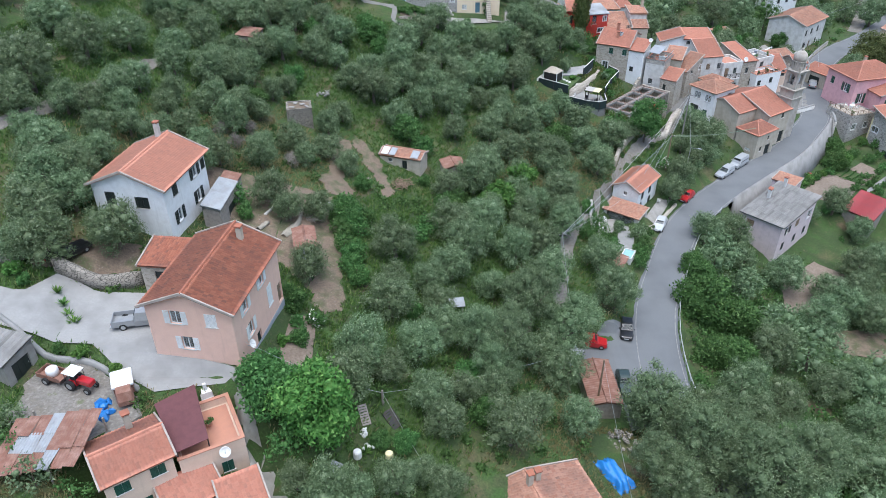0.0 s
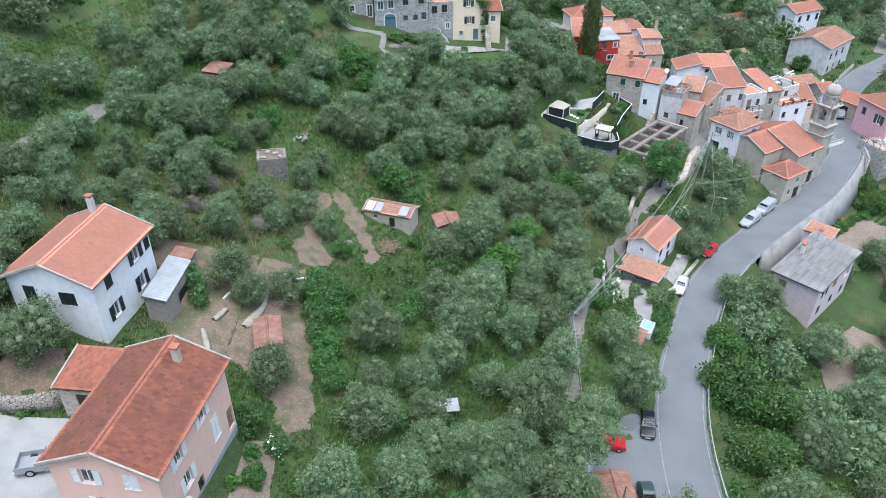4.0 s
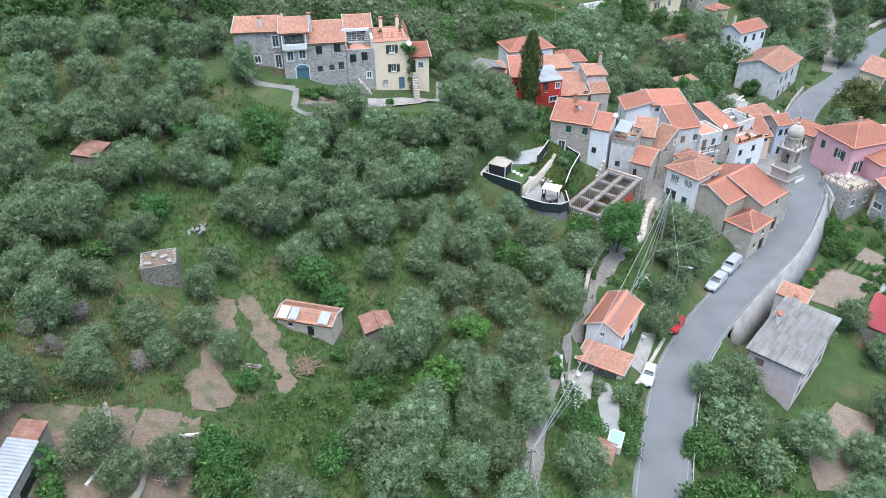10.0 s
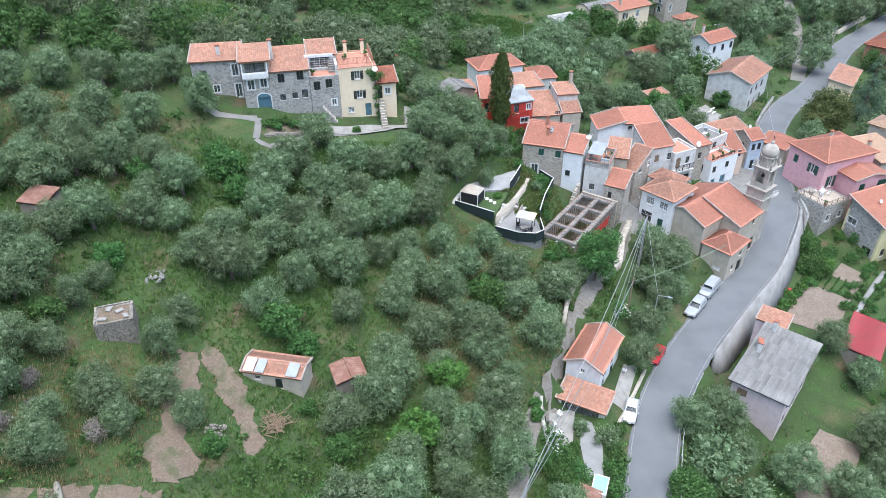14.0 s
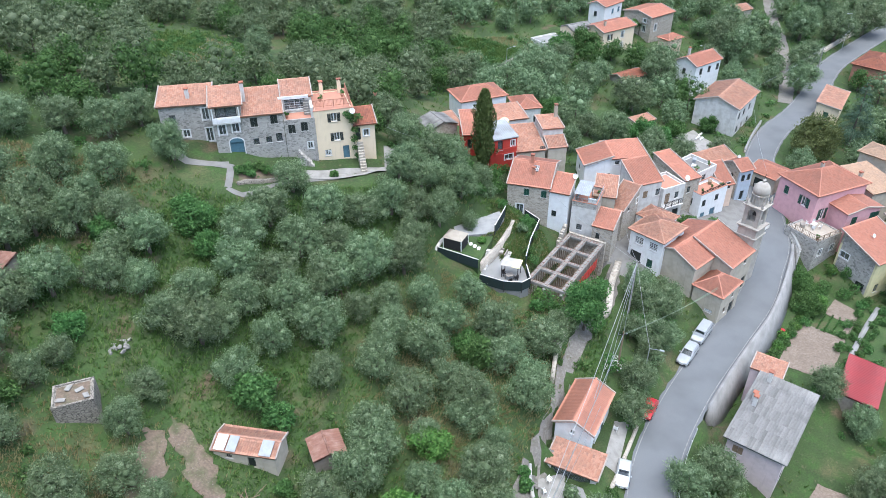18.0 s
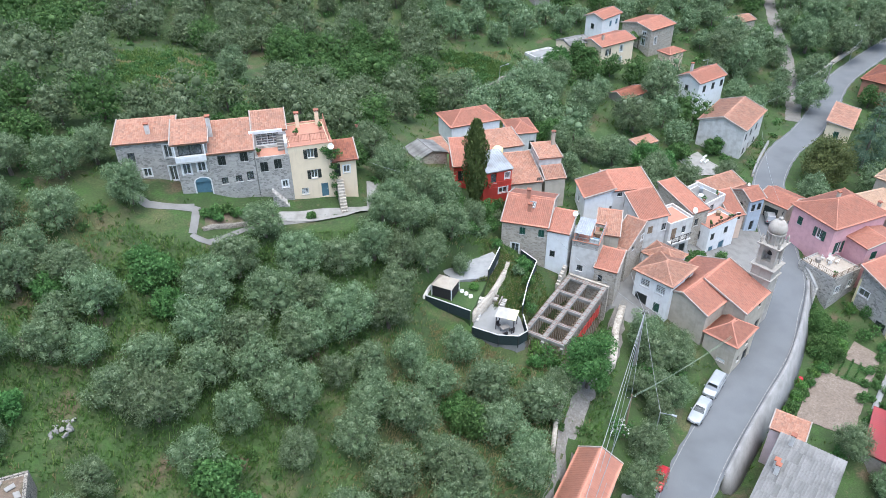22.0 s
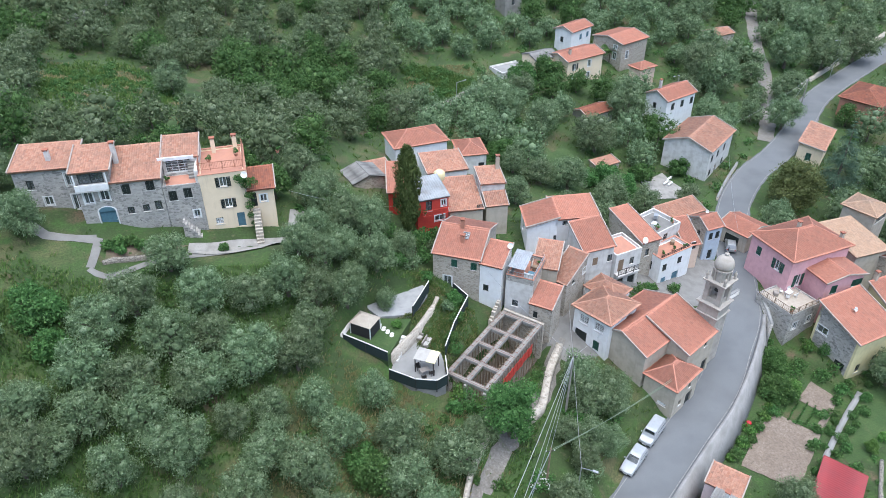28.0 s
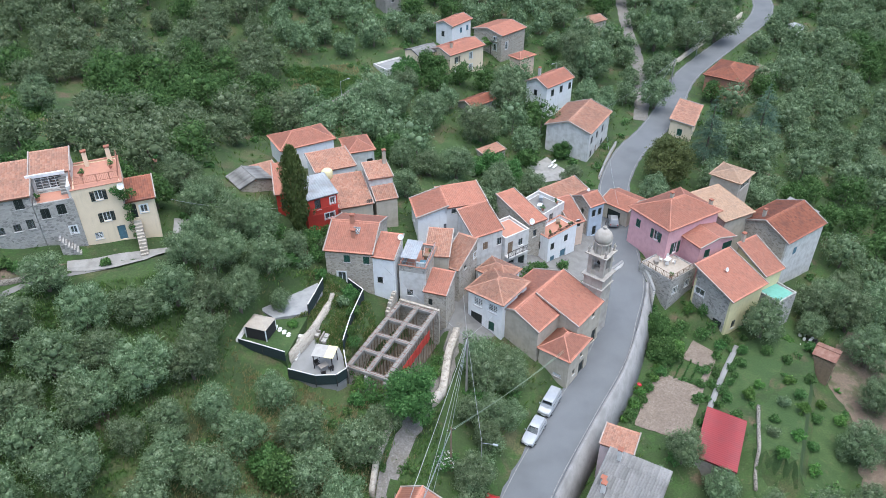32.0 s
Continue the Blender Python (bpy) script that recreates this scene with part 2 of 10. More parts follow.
M["red_sheet"] = rough_paint("dull_red_roof_sheet", (0.29, 0.045, 0.05), (0.23, 0.05, 0.055), 0.75, 0.5, True)
M["maroon"] = rough_paint("maroon_awning_cloth", (0.13, 0.05, 0.055), (0.1, 0.04, 0.045), 0.9, 2, False)
M["green_paint"] = rough_paint("dark_green_paint", (0.02, 0.085, 0.06), (0.016, 0.06, 0.045), 0.55, 3, False)
M["dark_paint"] = rough_paint("blackish_green_paint", (0.022, 0.03, 0.028), (0.015, 0.02, 0.02), 0.55, 3, False)
M["white_paint"] = rough_paint("white_gloss_paint", (0.78, 0.8, 0.8), (0.66, 0.67, 0.66), 0.45, 3, False)
M["blue_paint"] = rough_paint("faded_blue_paint", (0.1, 0.2, 0.26), (0.07, 0.14, 0.19), 0.6, 3, False)
M["wood"] = rough_paint("weathered_timber", (0.25, 0.18, 0.12), (0.17, 0.125, 0.09), 0.85, 2.5, True)
M["wood_grey"] = rough_paint("grey_old_timber", (0.3, 0.27, 0.24), (0.2, 0.175, 0.155), 0.9, 2.5, True)
# the shade of unlit rooms is put into this near-black colour
M["dark"] = rough_paint("painted_interior_shade", (0.09, 0.08, 0.07), (0.06, 0.055, 0.05), 0.95, 1, False)
M["iron"] = rough_paint("dark_iron", (0.05, 0.05, 0.052), (0.07, 0.05, 0.04), 0.6, 4, False, 0.6)
M["rail"] = rough_paint("dull_zinc_rail", (0.6, 0.61, 0.62), (0.48, 0.49, 0.5), 0.6, 1.5, False, 0.15)
M["deck_grey"] = rough_paint("pale_grey_decking", (0.34, 0.345, 0.35), (0.25, 0.255, 0.26), 0.85, 1.5, True)
M["steel"] = rough_paint("galvanised_steel", (0.5, 0.52, 0.53), (0.4, 0.41, 0.42), 0.4, 3, False, 0.7)
M["black_net"] = rough_paint("dark_green_screen_cloth", (0.018, 0.035, 0.035), (0.014, 0.026, 0.026), 0.9, 3, False)
M["cable_pale"] = rough_paint("grey_cable_sheath", (0.42, 0.43, 0.43), (0.34, 0.35, 0.35), 0.6, 2, False)
M["cable_green"] = rough_paint("greenish_cable_sheath", (0.2, 0.26, 0.18), (0.15, 0.2, 0.13), 0.6, 2, False)
M["blue_tarp"] = rough_paint("bright_blue_tarpaulin", (0.03, 0.2, 0.55), (0.02, 0.14, 0.42), 0.45, 2, False)
M["bark"] = rough_paint("olive_bark_and_pit_shade", (0.15, 0.125, 0.1), (0.085, 0.07, 0.058), 0.95, 3, True)
M["tyre"] = rough_paint("black_rubber", (0.02, 0.02, 0.021), (0.026, 0.025, 0.024), 0.85, 6, False)
M["grey_cloth"] = rough_paint("beige_grey_canvas", (0.42, 0.4, 0.37), (0.34, 0.32, 0.3), 0.9, 2, False)
M["plastic_white"] = rough_paint("white_plastic", (0.75, 0.75, 0.74), (0.66, 0.66, 0.64), 0.45, 4, False)
M["brick"] = rough_paint("terracotta_paving", (0.45, 0.22, 0.15), (0.38, 0.19, 0.14), 0.85, 1.5, False)
M["water"] = rough_paint("pale_green_film", (0.3, 0.5, 0.5), (0.24, 0.42, 0.42), 0.2, 2, False)
M["teal"] = rough_paint("sea_green_floor_paint", (0.16, 0.4, 0.32), (0.13, 0.33, 0.27), 0.7, 2, False)
M["leaf_olive"] = leaf_mat("olive_leaves", (0.09, 0.136, 0.064), (0.19, 0.268, 0.138), (0.31, 0.38, 0.24), 0.32)
M["leaf_green"] = leaf_mat("broad_green_leaves", (0.045, 0.105, 0.03), (0.095, 0.2, 0.055), (0.18, 0.31, 0.11), 0.3)
M["leaf_bright"] = leaf_mat("yellow_green_leaves", (0.055, 0.135, 0.028), (0.11, 0.225, 0.05), (0.2, 0.32, 0.09))
M["leaf_dark"] = leaf_mat("dark_conifer_needles", (0.028, 0.05, 0.028), (0.06, 0.09, 0.045), (0.09, 0.125, 0.06))
M["leaf_cypress"] = leaf_mat("brownish_cypress_sprays", (0.06, 0.085, 0.026), (0.13, 0.165, 0.055), (0.2, 0.23, 0.09))
M["leaf_cedar"] = leaf_mat("grey_green_needles", (0.045, 0.09, 0.058), (0.1, 0.165, 0.105), (0.16, 0.22, 0.15))
M["blossom"] = leaf_mat("white_blossom", (0.45, 0.45, 0.4), (0.75, 0.74, 0.7), (0.8, 0.8, 0.78), 0.1)
M["weeds"] = leaf_mat("weeds_and_grass", (0.05, 0.105, 0.024), (0.12, 0.21, 0.05), (0.24, 0.28, 0.11), 0.3, 0.7)
M["dead_twig"] = leaf_mat("dry_grey_twigs", (0.16, 0.14, 0.125), (0.26, 0.235, 0.215), (0.36, 0.33, 0.3), 0.1, 0.9)
M["straw"] = leaf_mat("dry_grass_blades", (0.22, 0.2, 0.09), (0.34, 0.3, 0.15), (0.42, 0.38, 0.22), 0.35, 0.8)


def glass(name, tint):
    m, n, l, b = material(name, 0.06)
    b.inputs["Base Color"].default_value = (*tint, 1)
    b.inputs["Transmission Weight"].default_value = 0.85
    b.inputs["IOR"].default_value = 1.45
    return m


def car_paint(name, c):
    m, n, l, b = material(name, 0.28, 0.15)
    col = mix(n, l, ramp(n, l, noise_tex(n, l, 3.0, 4), 0.4, 0.8), c, tuple(v * 0.85 for v in c))
    l.new(col, b.inputs["Base Color"])
    b.inputs["Coat Weight"].default_value = 0.6
    return m


M["glass"] = glass("window_glass", (0.55, 0.6, 0.62))
M["car_glass"] = glass("tinted_car_glass", (0.12, 0.14, 0.15))
M["lamp_glass"] = glass("clear_lamp_glass", (0.8, 0.8, 0.8))
M["car_red"] = car_paint("red_car_paint", (0.45, 0.015, 0.02))
M["car_silver"] = car_paint("silver_car_paint", (0.4, 0.42, 0.44))
M["car_white"] = car_paint("pale_silver_paint", (0.5, 0.52, 0.53))
M["car_black"] = car_paint("black_car_paint", (0.012, 0.013, 0.016))
M["car_green"] = car_paint("dark_green_paint", (0.03, 0.05, 0.045))
M["car_grey"] = car_paint("grey_pickup_paint", (0.3, 0.31, 0.32))


# ---- making meshes ----
def finish(name, bm, mat, parent=None, label="", smooth=False):
    me = bpy.data.meshes.new(name)
    bm.to_mesh(me)
    bm.free()
    me.materials.append(M[mat] if isinstance(mat, str) else mat)
    if smooth:
        me.polygons.foreach_set("use_smooth", [True] * len(me.polygons))
    ob = new(name, me)
    ob.parent = parent
    return tagged(ob, label)


def part(name, bm, mat, parent, label="", smooth=False):
    return finish(name, bm, mat, parent, label, smooth)


def thing(name, m, label, category, group="", kind=""):
    ob = new(name)
    ob.empty_display_size = 0.3
    ob.matrix_world = m
    return tagged(ob, label, category, group, kind)


def box(bm, x0, y0, z0, x1, y1, z1, bevel=0.0):
    vs = [bm.verts.new((x, y, z)) for z in (z0, z1) for x, y in ((x0, y0), (x1, y0), (x1, y1), (x0, y1))]
    fs = [bm.faces.new([vs[i] for i in q]) for q in ((3, 2, 1, 0), (4, 5, 6, 7), (0, 1, 5, 4), (1, 2, 6, 5), (2, 3, 7, 6), (3, 0, 4, 7))]
    if bevel:
        es = list({e for f in fs for e in f.edges})
        bmesh.ops.bevel(bm, geom=es, offset=bevel, segments=1, affect="EDGES")
    return bm


def boxes(*rows, bevel=0.0):
    bm = bmesh.new()
    for r in rows:
        box(bm, *r, bevel=bevel)
    return bm


def rod(bm, a, b, r0, r1=None, seg=8, cap=True):
    a, b = Vector(a), Vector(b)
    r1 = r0 if r1 is None else r1
    q = (b - a).to_track_quat("Z", "Y")
    rings = []
    for p, r in ((a, r0), (b, r1)):
        rings.append([bm.verts.new(p + q @ Vector((r * math.cos(6.2832 * i / seg), r * math.sin(6.2832 * i / seg), 0))) for i in range(seg)])
    for i in range(seg):
        j = (i + 1) % seg
        bm.faces.new((rings[0][i], rings[0][j], rings[1][j], rings[1][i]))
    if cap:
        bm.faces.new(rings[1])
        bm.faces.new(rings[0][::-1])
    return bm


def lathe(bm, profile, seg=16, c=(0, 0, 0)):
    """A turned shape from (radius, height) rows."""
    rings = [[bm.verts.new((c[0] + r * math.cos(6.2832 * i / seg), c[1] + r * math.sin(6.2832 * i / seg), c[2] + z)) for i in range(seg)] for r, z in profile]
    for a, b in zip(rings, rings[1:]):
        for i in range(seg):
            j = (i + 1) % seg
            bm.faces.new((a[i], a[j], b[j], b[i]))
    bm.faces.new(rings[-1])
    bm.faces.new(rings[0][::-1])
    return bm


def prism(bm, outline, z0, z1):
    lo = [bm.verts.new((x, y, z0)) for x, y in outline]
    hi = [bm.verts.new((x, y, z1)) for x, y in outline]
    k = len(outline)
    for i in range(k):
        j = (i + 1) % k
        bm.faces.new((lo[i], lo[j], hi[j], hi[i]))
    bm.faces.new(hi)
    bm.faces.new(lo[::-1])
    return bm


def mesh_np(name, verts, faces, mat, parent=None, label="", uv=None, smooth=False):
    """A mesh from arrays: verts (n,3) and faces (m,k), all of one size k."""
    verts, faces = np.asarray(verts, np.float32), np.asarray(faces, np.int32)
    me = bpy.data.meshes.new(name)
    k = faces.shape[1]
    me.vertices.add(len(verts))
    me.vertices.foreach_set("co", verts.ravel())
    me.loops.add(faces.size)
    me.loops.foreach_set("vertex_index", faces.ravel())
    me.polygons.add(len(faces))
    me.polygons.foreach_set("loop_start", np.arange(0, faces.size, k, dtype=np.int32))
    if uv is not None:
        lay = me.uv_layers.new(name="UVMap")
        lay.data.foreach_set("uv", np.asarray(uv, np.float32)[faces.ravel()].ravel())
    me.update(calc_edges=True)
    if smooth:
        me.polygons.foreach_set("use_smooth", [True] * len(faces))
    me.materials.append(M[mat] if isinstance(mat, str) else mat)
    ob = new(name, me)
    ob.parent = parent
    return tagged(ob, label)


# ---- the lie of the land: spot heights, smoothed into one surface ----
SPOTS = []
# along the road
SPOTS += [(37, 36, -0.4), (29.6, 46.5, 0), (26.6, 56, 0), (26.6, 64, 0), (28.2, 74.8, 0), (32.4, 85.2, 0), (38.7, 97.6, 0), (46.8, 107.6, 0), (57, 117, 0)]
SPOTS += [(66, 125, 0.3), (71.2, 131.7, 0.5), (76.5, 138, 1), (80.3, 148, 1.5), (83.4, 155.6, 2), (89.2, 166, 2.5), (97.3, 175, 3), (105.5, 181, 3.5)]
SPOTS += [(116, 190.7, 4), (127.8, 203.3, 4.7), (140, 212, 5.5), (155, 221, 7), (170, 230, 8.5), (177, 240, 10)]
# olive slope west of the road
SPOTS += [(-60, 20, 27), (-40, 22, 20), (-31, 51, 18.1), (-23, 47, 18), (-36, 56, 19), (-17, 47, 16.5), (-6, 43, 12), (-20, 30, 14)]
SPOTS += [(0, 20, 6), (-16, 80, 14.8), (-8, 91, 11.1), (0.6, 63.8, 8.5), (-9, 97, 11.5), (-21, 104, 16.8), (-18, 107.5, 17.8), (-44.5, 80.6, 27)]
SPOTS += [(-40, 98.6, 26), (-32, 116, 24), (-9, 133, 22.8), (5, 138, 20.5), (11, 136.5, 20.6), (25, 132, 14), (17.7, 127, 11.3), (23, 125.5, 10.4)]
SPOTS += [(33, 119, 7.8), (31.5, 112.8, 5.6), (27.9, 103.7, 5), (21.9, 94.9, 4.8), (17.8, 85.8, 4.6)]
# village and the ground beyond it
SPOTS += [(41.4, 122.6, 4.6), (46.6, 131, 5), (34, 137, 10), (45, 147, 10), (56, 142, 7.5), (65, 145, 3), (60, 178, 8), (51, 184, 10)]
SPOTS += [(69, 193, 9), (80, 176, 3), (88, 205, 6.5), (73, 209, 11), (30, 196, 12), (46, 202, 12), (16, 202, 16), (0, 211, 19)]
SPOTS += [(-31, 212, 24), (111, 194, 3.5), (117, 205, 5), (125, 217, 7.5), (129, 230, 9.5)]
# gardens below the road
SPOTS += [(46, 92, -4.5), (51, 78, -6.7), (73, 122, -2), (84, 124.7, -3.7), (75, 113, -5.5), (100, 120, -8), (90, 100, -10), (70, 80, -10)]
SPOTS += [(60, 60, -9), (52, 46, -6), (62, 25, -6), (120, 90, -14), (120, 150, -4), (140, 180, 0), (180, 210, 4), (100, 145, -2)]
# hills all round
SPOTS += [(-60, 150, 35), (-60, 110, 33), (-75, 75, 36), (-30, 170, 30), (-5, 165, 25), (20, 165, 17), (40, 165, 12), (-80, 200, 40)]
SPOTS += [(-30, 250, 36), (20, 250, 26), (60, 250, 21), (100, 250, 17), (140, 260, 16), (200, 270, 15), (0, 310, 45), (100, 310, 36)]
SPOTS += [(190, 320, 32), (-90, 300, 60)]


def plate(q, nodes):
    d2 = ((q[:, None] - nodes[None]) ** 2).sum(2)
    return 0.5 * d2 * np.log(np.maximum(d2, 1e-12))


def fit_plate(spots, lam=0.02):
    p = np.array(spots, float)
    a = p[:, :2] / 50.0
    n = len(a)
    k = np.zeros((n + 3, n + 3))
    k[:n, :n] = plate(a, a) + lam * np.eye(n)
    k[:n, n] = k[n, :n] = 1
    k[:n, n + 1:], k[n + 1:, :n] = a, a.T
    return a, np.linalg.solve(k, np.r_[p[:, 2], 0, 0, 0])


NODES, WEIGHTS = fit_plate(SPOTS)
ROAD = [(66, 6, -2), (50, 22, -1), (37.0, 36, -0.4), (31.6, 46.0, 0), (27.0, 56, 0), (26.4, 64, 0), (28.2, 74.8, 0), (32.2, 85.2, 0), (38.4, 97.6, 0), (46.8, 107.6, 0), (57, 117, 0), (66, 125, 0.3), (71.4, 131.7, 0.5), (76.3, 138.2, 1), (80.1, 147.5, 1.5),
        (83.4, 155.6, 2), (89.2, 166, 2.5), (97.3, 175, 3), (105.5, 181, 3.5), (116, 190.7, 4), (127.8, 203.3, 4.7), (140, 212, 5.5), (155, 221, 7), (168, 229, 8.5), (177, 240, 10), (180, 256, 12)]


def spline(pts, step=1.5):
    """Evenly spaced points on a smooth line through pts (Catmull-Rom)."""
    p = np.array(pts, float)
    p = np.vstack([2 * p[0] - p[1], p, 2 * p[-1] - p[-2]])
    out = []
    for i in range(1, len(p) - 2):
        n = max(2, int(np.linalg.norm(p[i + 1] - p[i]) / step))
        for t in np.linspace(0, 1, n, endpoint=False):
            out.append(0.5 * (2 * p[i] + (p[i + 1] - p[i - 1]) * t + (2 * p[i - 1] - 5 * p[i] + 4 * p[i + 1] - p[i + 2]) * t * t + (3 * p[i] - p[i - 1] - 3 * p[i + 1] + p[i + 2]) * t ** 3))
    out.append(p[-2])
    return np.array(out)


ROAD_LINE = spline(ROAD)
ROAD_HALF = 2.85


def to_road(q):
    """Signed distance to the road's middle (left, uphill, is positive) and the road's height there."""
    a, b = ROAD_LINE[:-1, :2], ROAD_LINE[1:, :2]
    best, side, zz = np.full(len(q), 1e9), np.zeros(len(q)), np.zeros(len(q))
    for i in range(len(a)):
        d = b[i] - a[i]
        t = np.clip(((q - a[i]) @ d) / (d @ d), 0, 1)
        r = q - a[i] - t[:, None] * d
        dist = np.hypot(r[:, 0], r[:, 1])
        near = dist < best
        best = np.where(near, dist, best)
        side = np.where(near, np.sign(d[0] * r[:, 1] - d[1] * r[:, 0]), side)
        zz = np.where(near, ROAD_LINE[i, 2] + t * (ROAD_LINE[i + 1, 2] - ROAD_LINE[i, 2]), zz)
    return best * np.where(side == 0, 1, side), zz


def smooth01(x):
    x = np.clip(x, 0, 1)
    return x * x * (3 - 2 * x)


# level yards cut into the slope: centre, half sizes, turn, height, soft edge
YARDS = [(-25.5, 52, 8, 5.5, 174, 18.1, 2.0), (-28, 40, 9, 5, 174, 17.2, 3.0), (75.0, 119.6, 13, 4.8, 45, -4.2, 0.9), (86.6, 117.0, 12, 6.0, 45, -4.7, 1.5), (21.8, 129.3, 3.0, 2.6, -39, 12.0, 1.2), (26.4, 125.8, 2.6, 3.4, -25, 10.3, 1.2), (30.3, 130.4, 1.6, 4.0, -28, 10.9, 1.0), (36.5, 126.5, 3.2, 7.2, -42, 3.4, 0.8), (9, 135, 7, 1.6, 10, 20.7, 1.5), (-19.5, 35.5, 7, 3.6, 28, 12.2, 0.8), (-19.1, 40.1, 2.8, 2.9, 28, 13.5, 0.5), (-23.7, 36.9, 2.7, 2.5, 36, 12.6, 0.5), (19.8, 61.5, 4.6, 8.5, 0, 0.25, 1.6),
         (26.6, 93.4, 3.0, 5.4, 0, 1.0, 0.8), (30.8, 102.9, 4.6, 2.7, 55, 1.0, 0.8), (34.2, 101.2, 4.4, 1.7, 55, 1.0, 0.8), (25.4, 133.9, 4.4, 1.9, 22, 11.9, 0.8)]


def heights(q):
    q = np.asarray(q, float)
    inner = np.column_stack([np.clip(q[:, 0], -95, 205), np.clip(q[:, 1], 15, 320)])
    z = plate(inner / 50.0, NODES) @ WEIGHTS[:len(NODES)] + WEIGHTS[len(NODES)] + (inner / 50.0) @ WEIGHTS[-2:]
    out = q - inner
    z = z - 0.33 * np.minimum(out[:, 0], 0) + 0.22 * np.maximum(out[:, 0], 0) + 0.3 * np.maximum(out[:, 1], 0) + 0.02 * out[:, 1] * (out[:, 1] < 0)
    far = np.hypot(out[:, 0], out[:, 1])
    z = np.where(far > 300, z - (far - 300) * 0.2, z)
    d, rz = to_road(q)
    # terraces on the slopes away from the road
    step = 1.5
    f = z / step - np.floor(z / step)
    z = z + (smooth01((np.abs(d) - 8) / 6)) * 0.32 * step * (smooth01((f - 0.55) / 0.45) - f)
    z = z + 0.12 * np.sin(q[:, 0] * 0.9 + 1.3 * np.sin(q[:, 1] * 0.4)) * np.sin(q[:, 1] * 0.8 + np.sin(q[:, 0] * 0.5)) * smooth01((np.abs(d) - 5) / 4)
    for cx, cy, hx, hy, turn, zz, soft in YARDS:
        c, s = math.cos(radians(turn)), math.sin(radians(turn))
        u, v = (q[:, 0] - cx) * c + (q[:, 1] - cy) * s, -(q[:, 0] - cx) * s + (q[:, 1] - cy) * c
        k = 1 - smooth01(np.maximum(np.abs(u) - hx, np.abs(v) - hy) / soft)
        z = z * (1 - k) + zz * k
    walled = (d < 0) * smooth01((q[:, 1] - 103) / 4) * (1 - smooth01((q[:, 1] - 134) / 4)) * (q[:, 0] > 40)
    low = walled * smooth01((-d - 1.3) / 0.5) * (1 - smooth01((-d - 7.0) / 6.0))
    z = z * (1 - low) + np.minimum(z, rz - 4.1) * low
    soft = np.where(d > 0, 2.6, 0.9) * (1 - walled) + 0.4 * walled
    k = 1 - smooth01((np.abs(d) - (ROAD_HALF + 0.3) * (1 - walled) - 1.2 * walled) / soft)
    return z * (1 - k) + (rz - 0.06) * k


def ground_z(x, y):
    return float(heights(np.array([[x, y]]))[0])


def axis(lo, hi, a, b, step):
    core = list(np.arange(a, b + step, step))
    v, g = core[-1], step
    while v < hi:
        g *= 1.35
        v += g
        core.append(v)
    v, g = core[0], step
    while v > lo:
        g *= 1.35
        v -= g
        core.insert(0, v)
    return np.array(core)


def grid_faces(nx, ny):
    i = np.arange(nx - 1)[None, :] + np.arange(ny - 1)[:, None] * nx
    return np.stack([i, i + 1, i + 1 + nx, i + nx], -1).reshape(-1, 4)


gx, gy = axis(-1800, 1900, -75, 170, 1.25), axis(-900, 2200, 18, 262, 1.25)
_xy = np.stack(np.meshgrid(gx, gy), -1).reshape(-1, 2)
ground = mesh_np("ground", np.column_stack([_xy, heights(_xy)]), grid_faces(len(gx), len(gy)), "turf", smooth=True)
tagged(ground, "steep terraced hillside of grass and bare earth", "ground", kind="structure")


# ---- road, lanes and paths laid on the ground ----
BARE = []  # outlines kept free of grass and trees


def ribbon(name, pts, half, mat, label, category, lift=0.05, on_ground=True, across=4, kind="structure", offset=0.0, edge=0.0):
    p = spline(pts, 1.2)
    t = np.gradient(p[:, :2], axis=0)
    t /= np.hypot(t[:, 0], t[:, 1])[:, None]
    nrm = np.column_stack([-t[:, 1], t[:, 0]])
    vs, k = [], across + 1
    rng = np.random.RandomState(len(name) + len(pts))
    for i, w in enumerate(np.linspace(-1, 1, k)):
        wob = edge * rng.uniform(-1, 1, len(p)) * (abs(w) == 1)
        xy = p[:, :2] + nrm * (offset + w * half + wob)[:, None]
        z = heights(xy) + lift if on_ground else p[:, 2] + lift
        vs.append(np.column_stack([xy, z]))
    v = np.stack(vs, 1).reshape(-1, 3)
    if on_ground:
        BARE.append([tuple(q) for q in vs[0][:, :2]] + [tuple(q) for q in vs[-1][::-1, :2]])
    return tagged(mesh_np(name, v, grid_faces(k, len(p)), mat, smooth=True), label, category, kind=kind)


ribbon("road", ROAD, ROAD_HALF, "asphalt", "worn grey asphalt road winding through the village", "road", 0.02, False, edge=0.12)


for side in (-1, 1):
    ribbon("road_marking", ROAD, 0.055, "white_line", "worn white edge line painted on the asphalt", "road marking", 0.032, False, across=1, offset=2.5 * side)


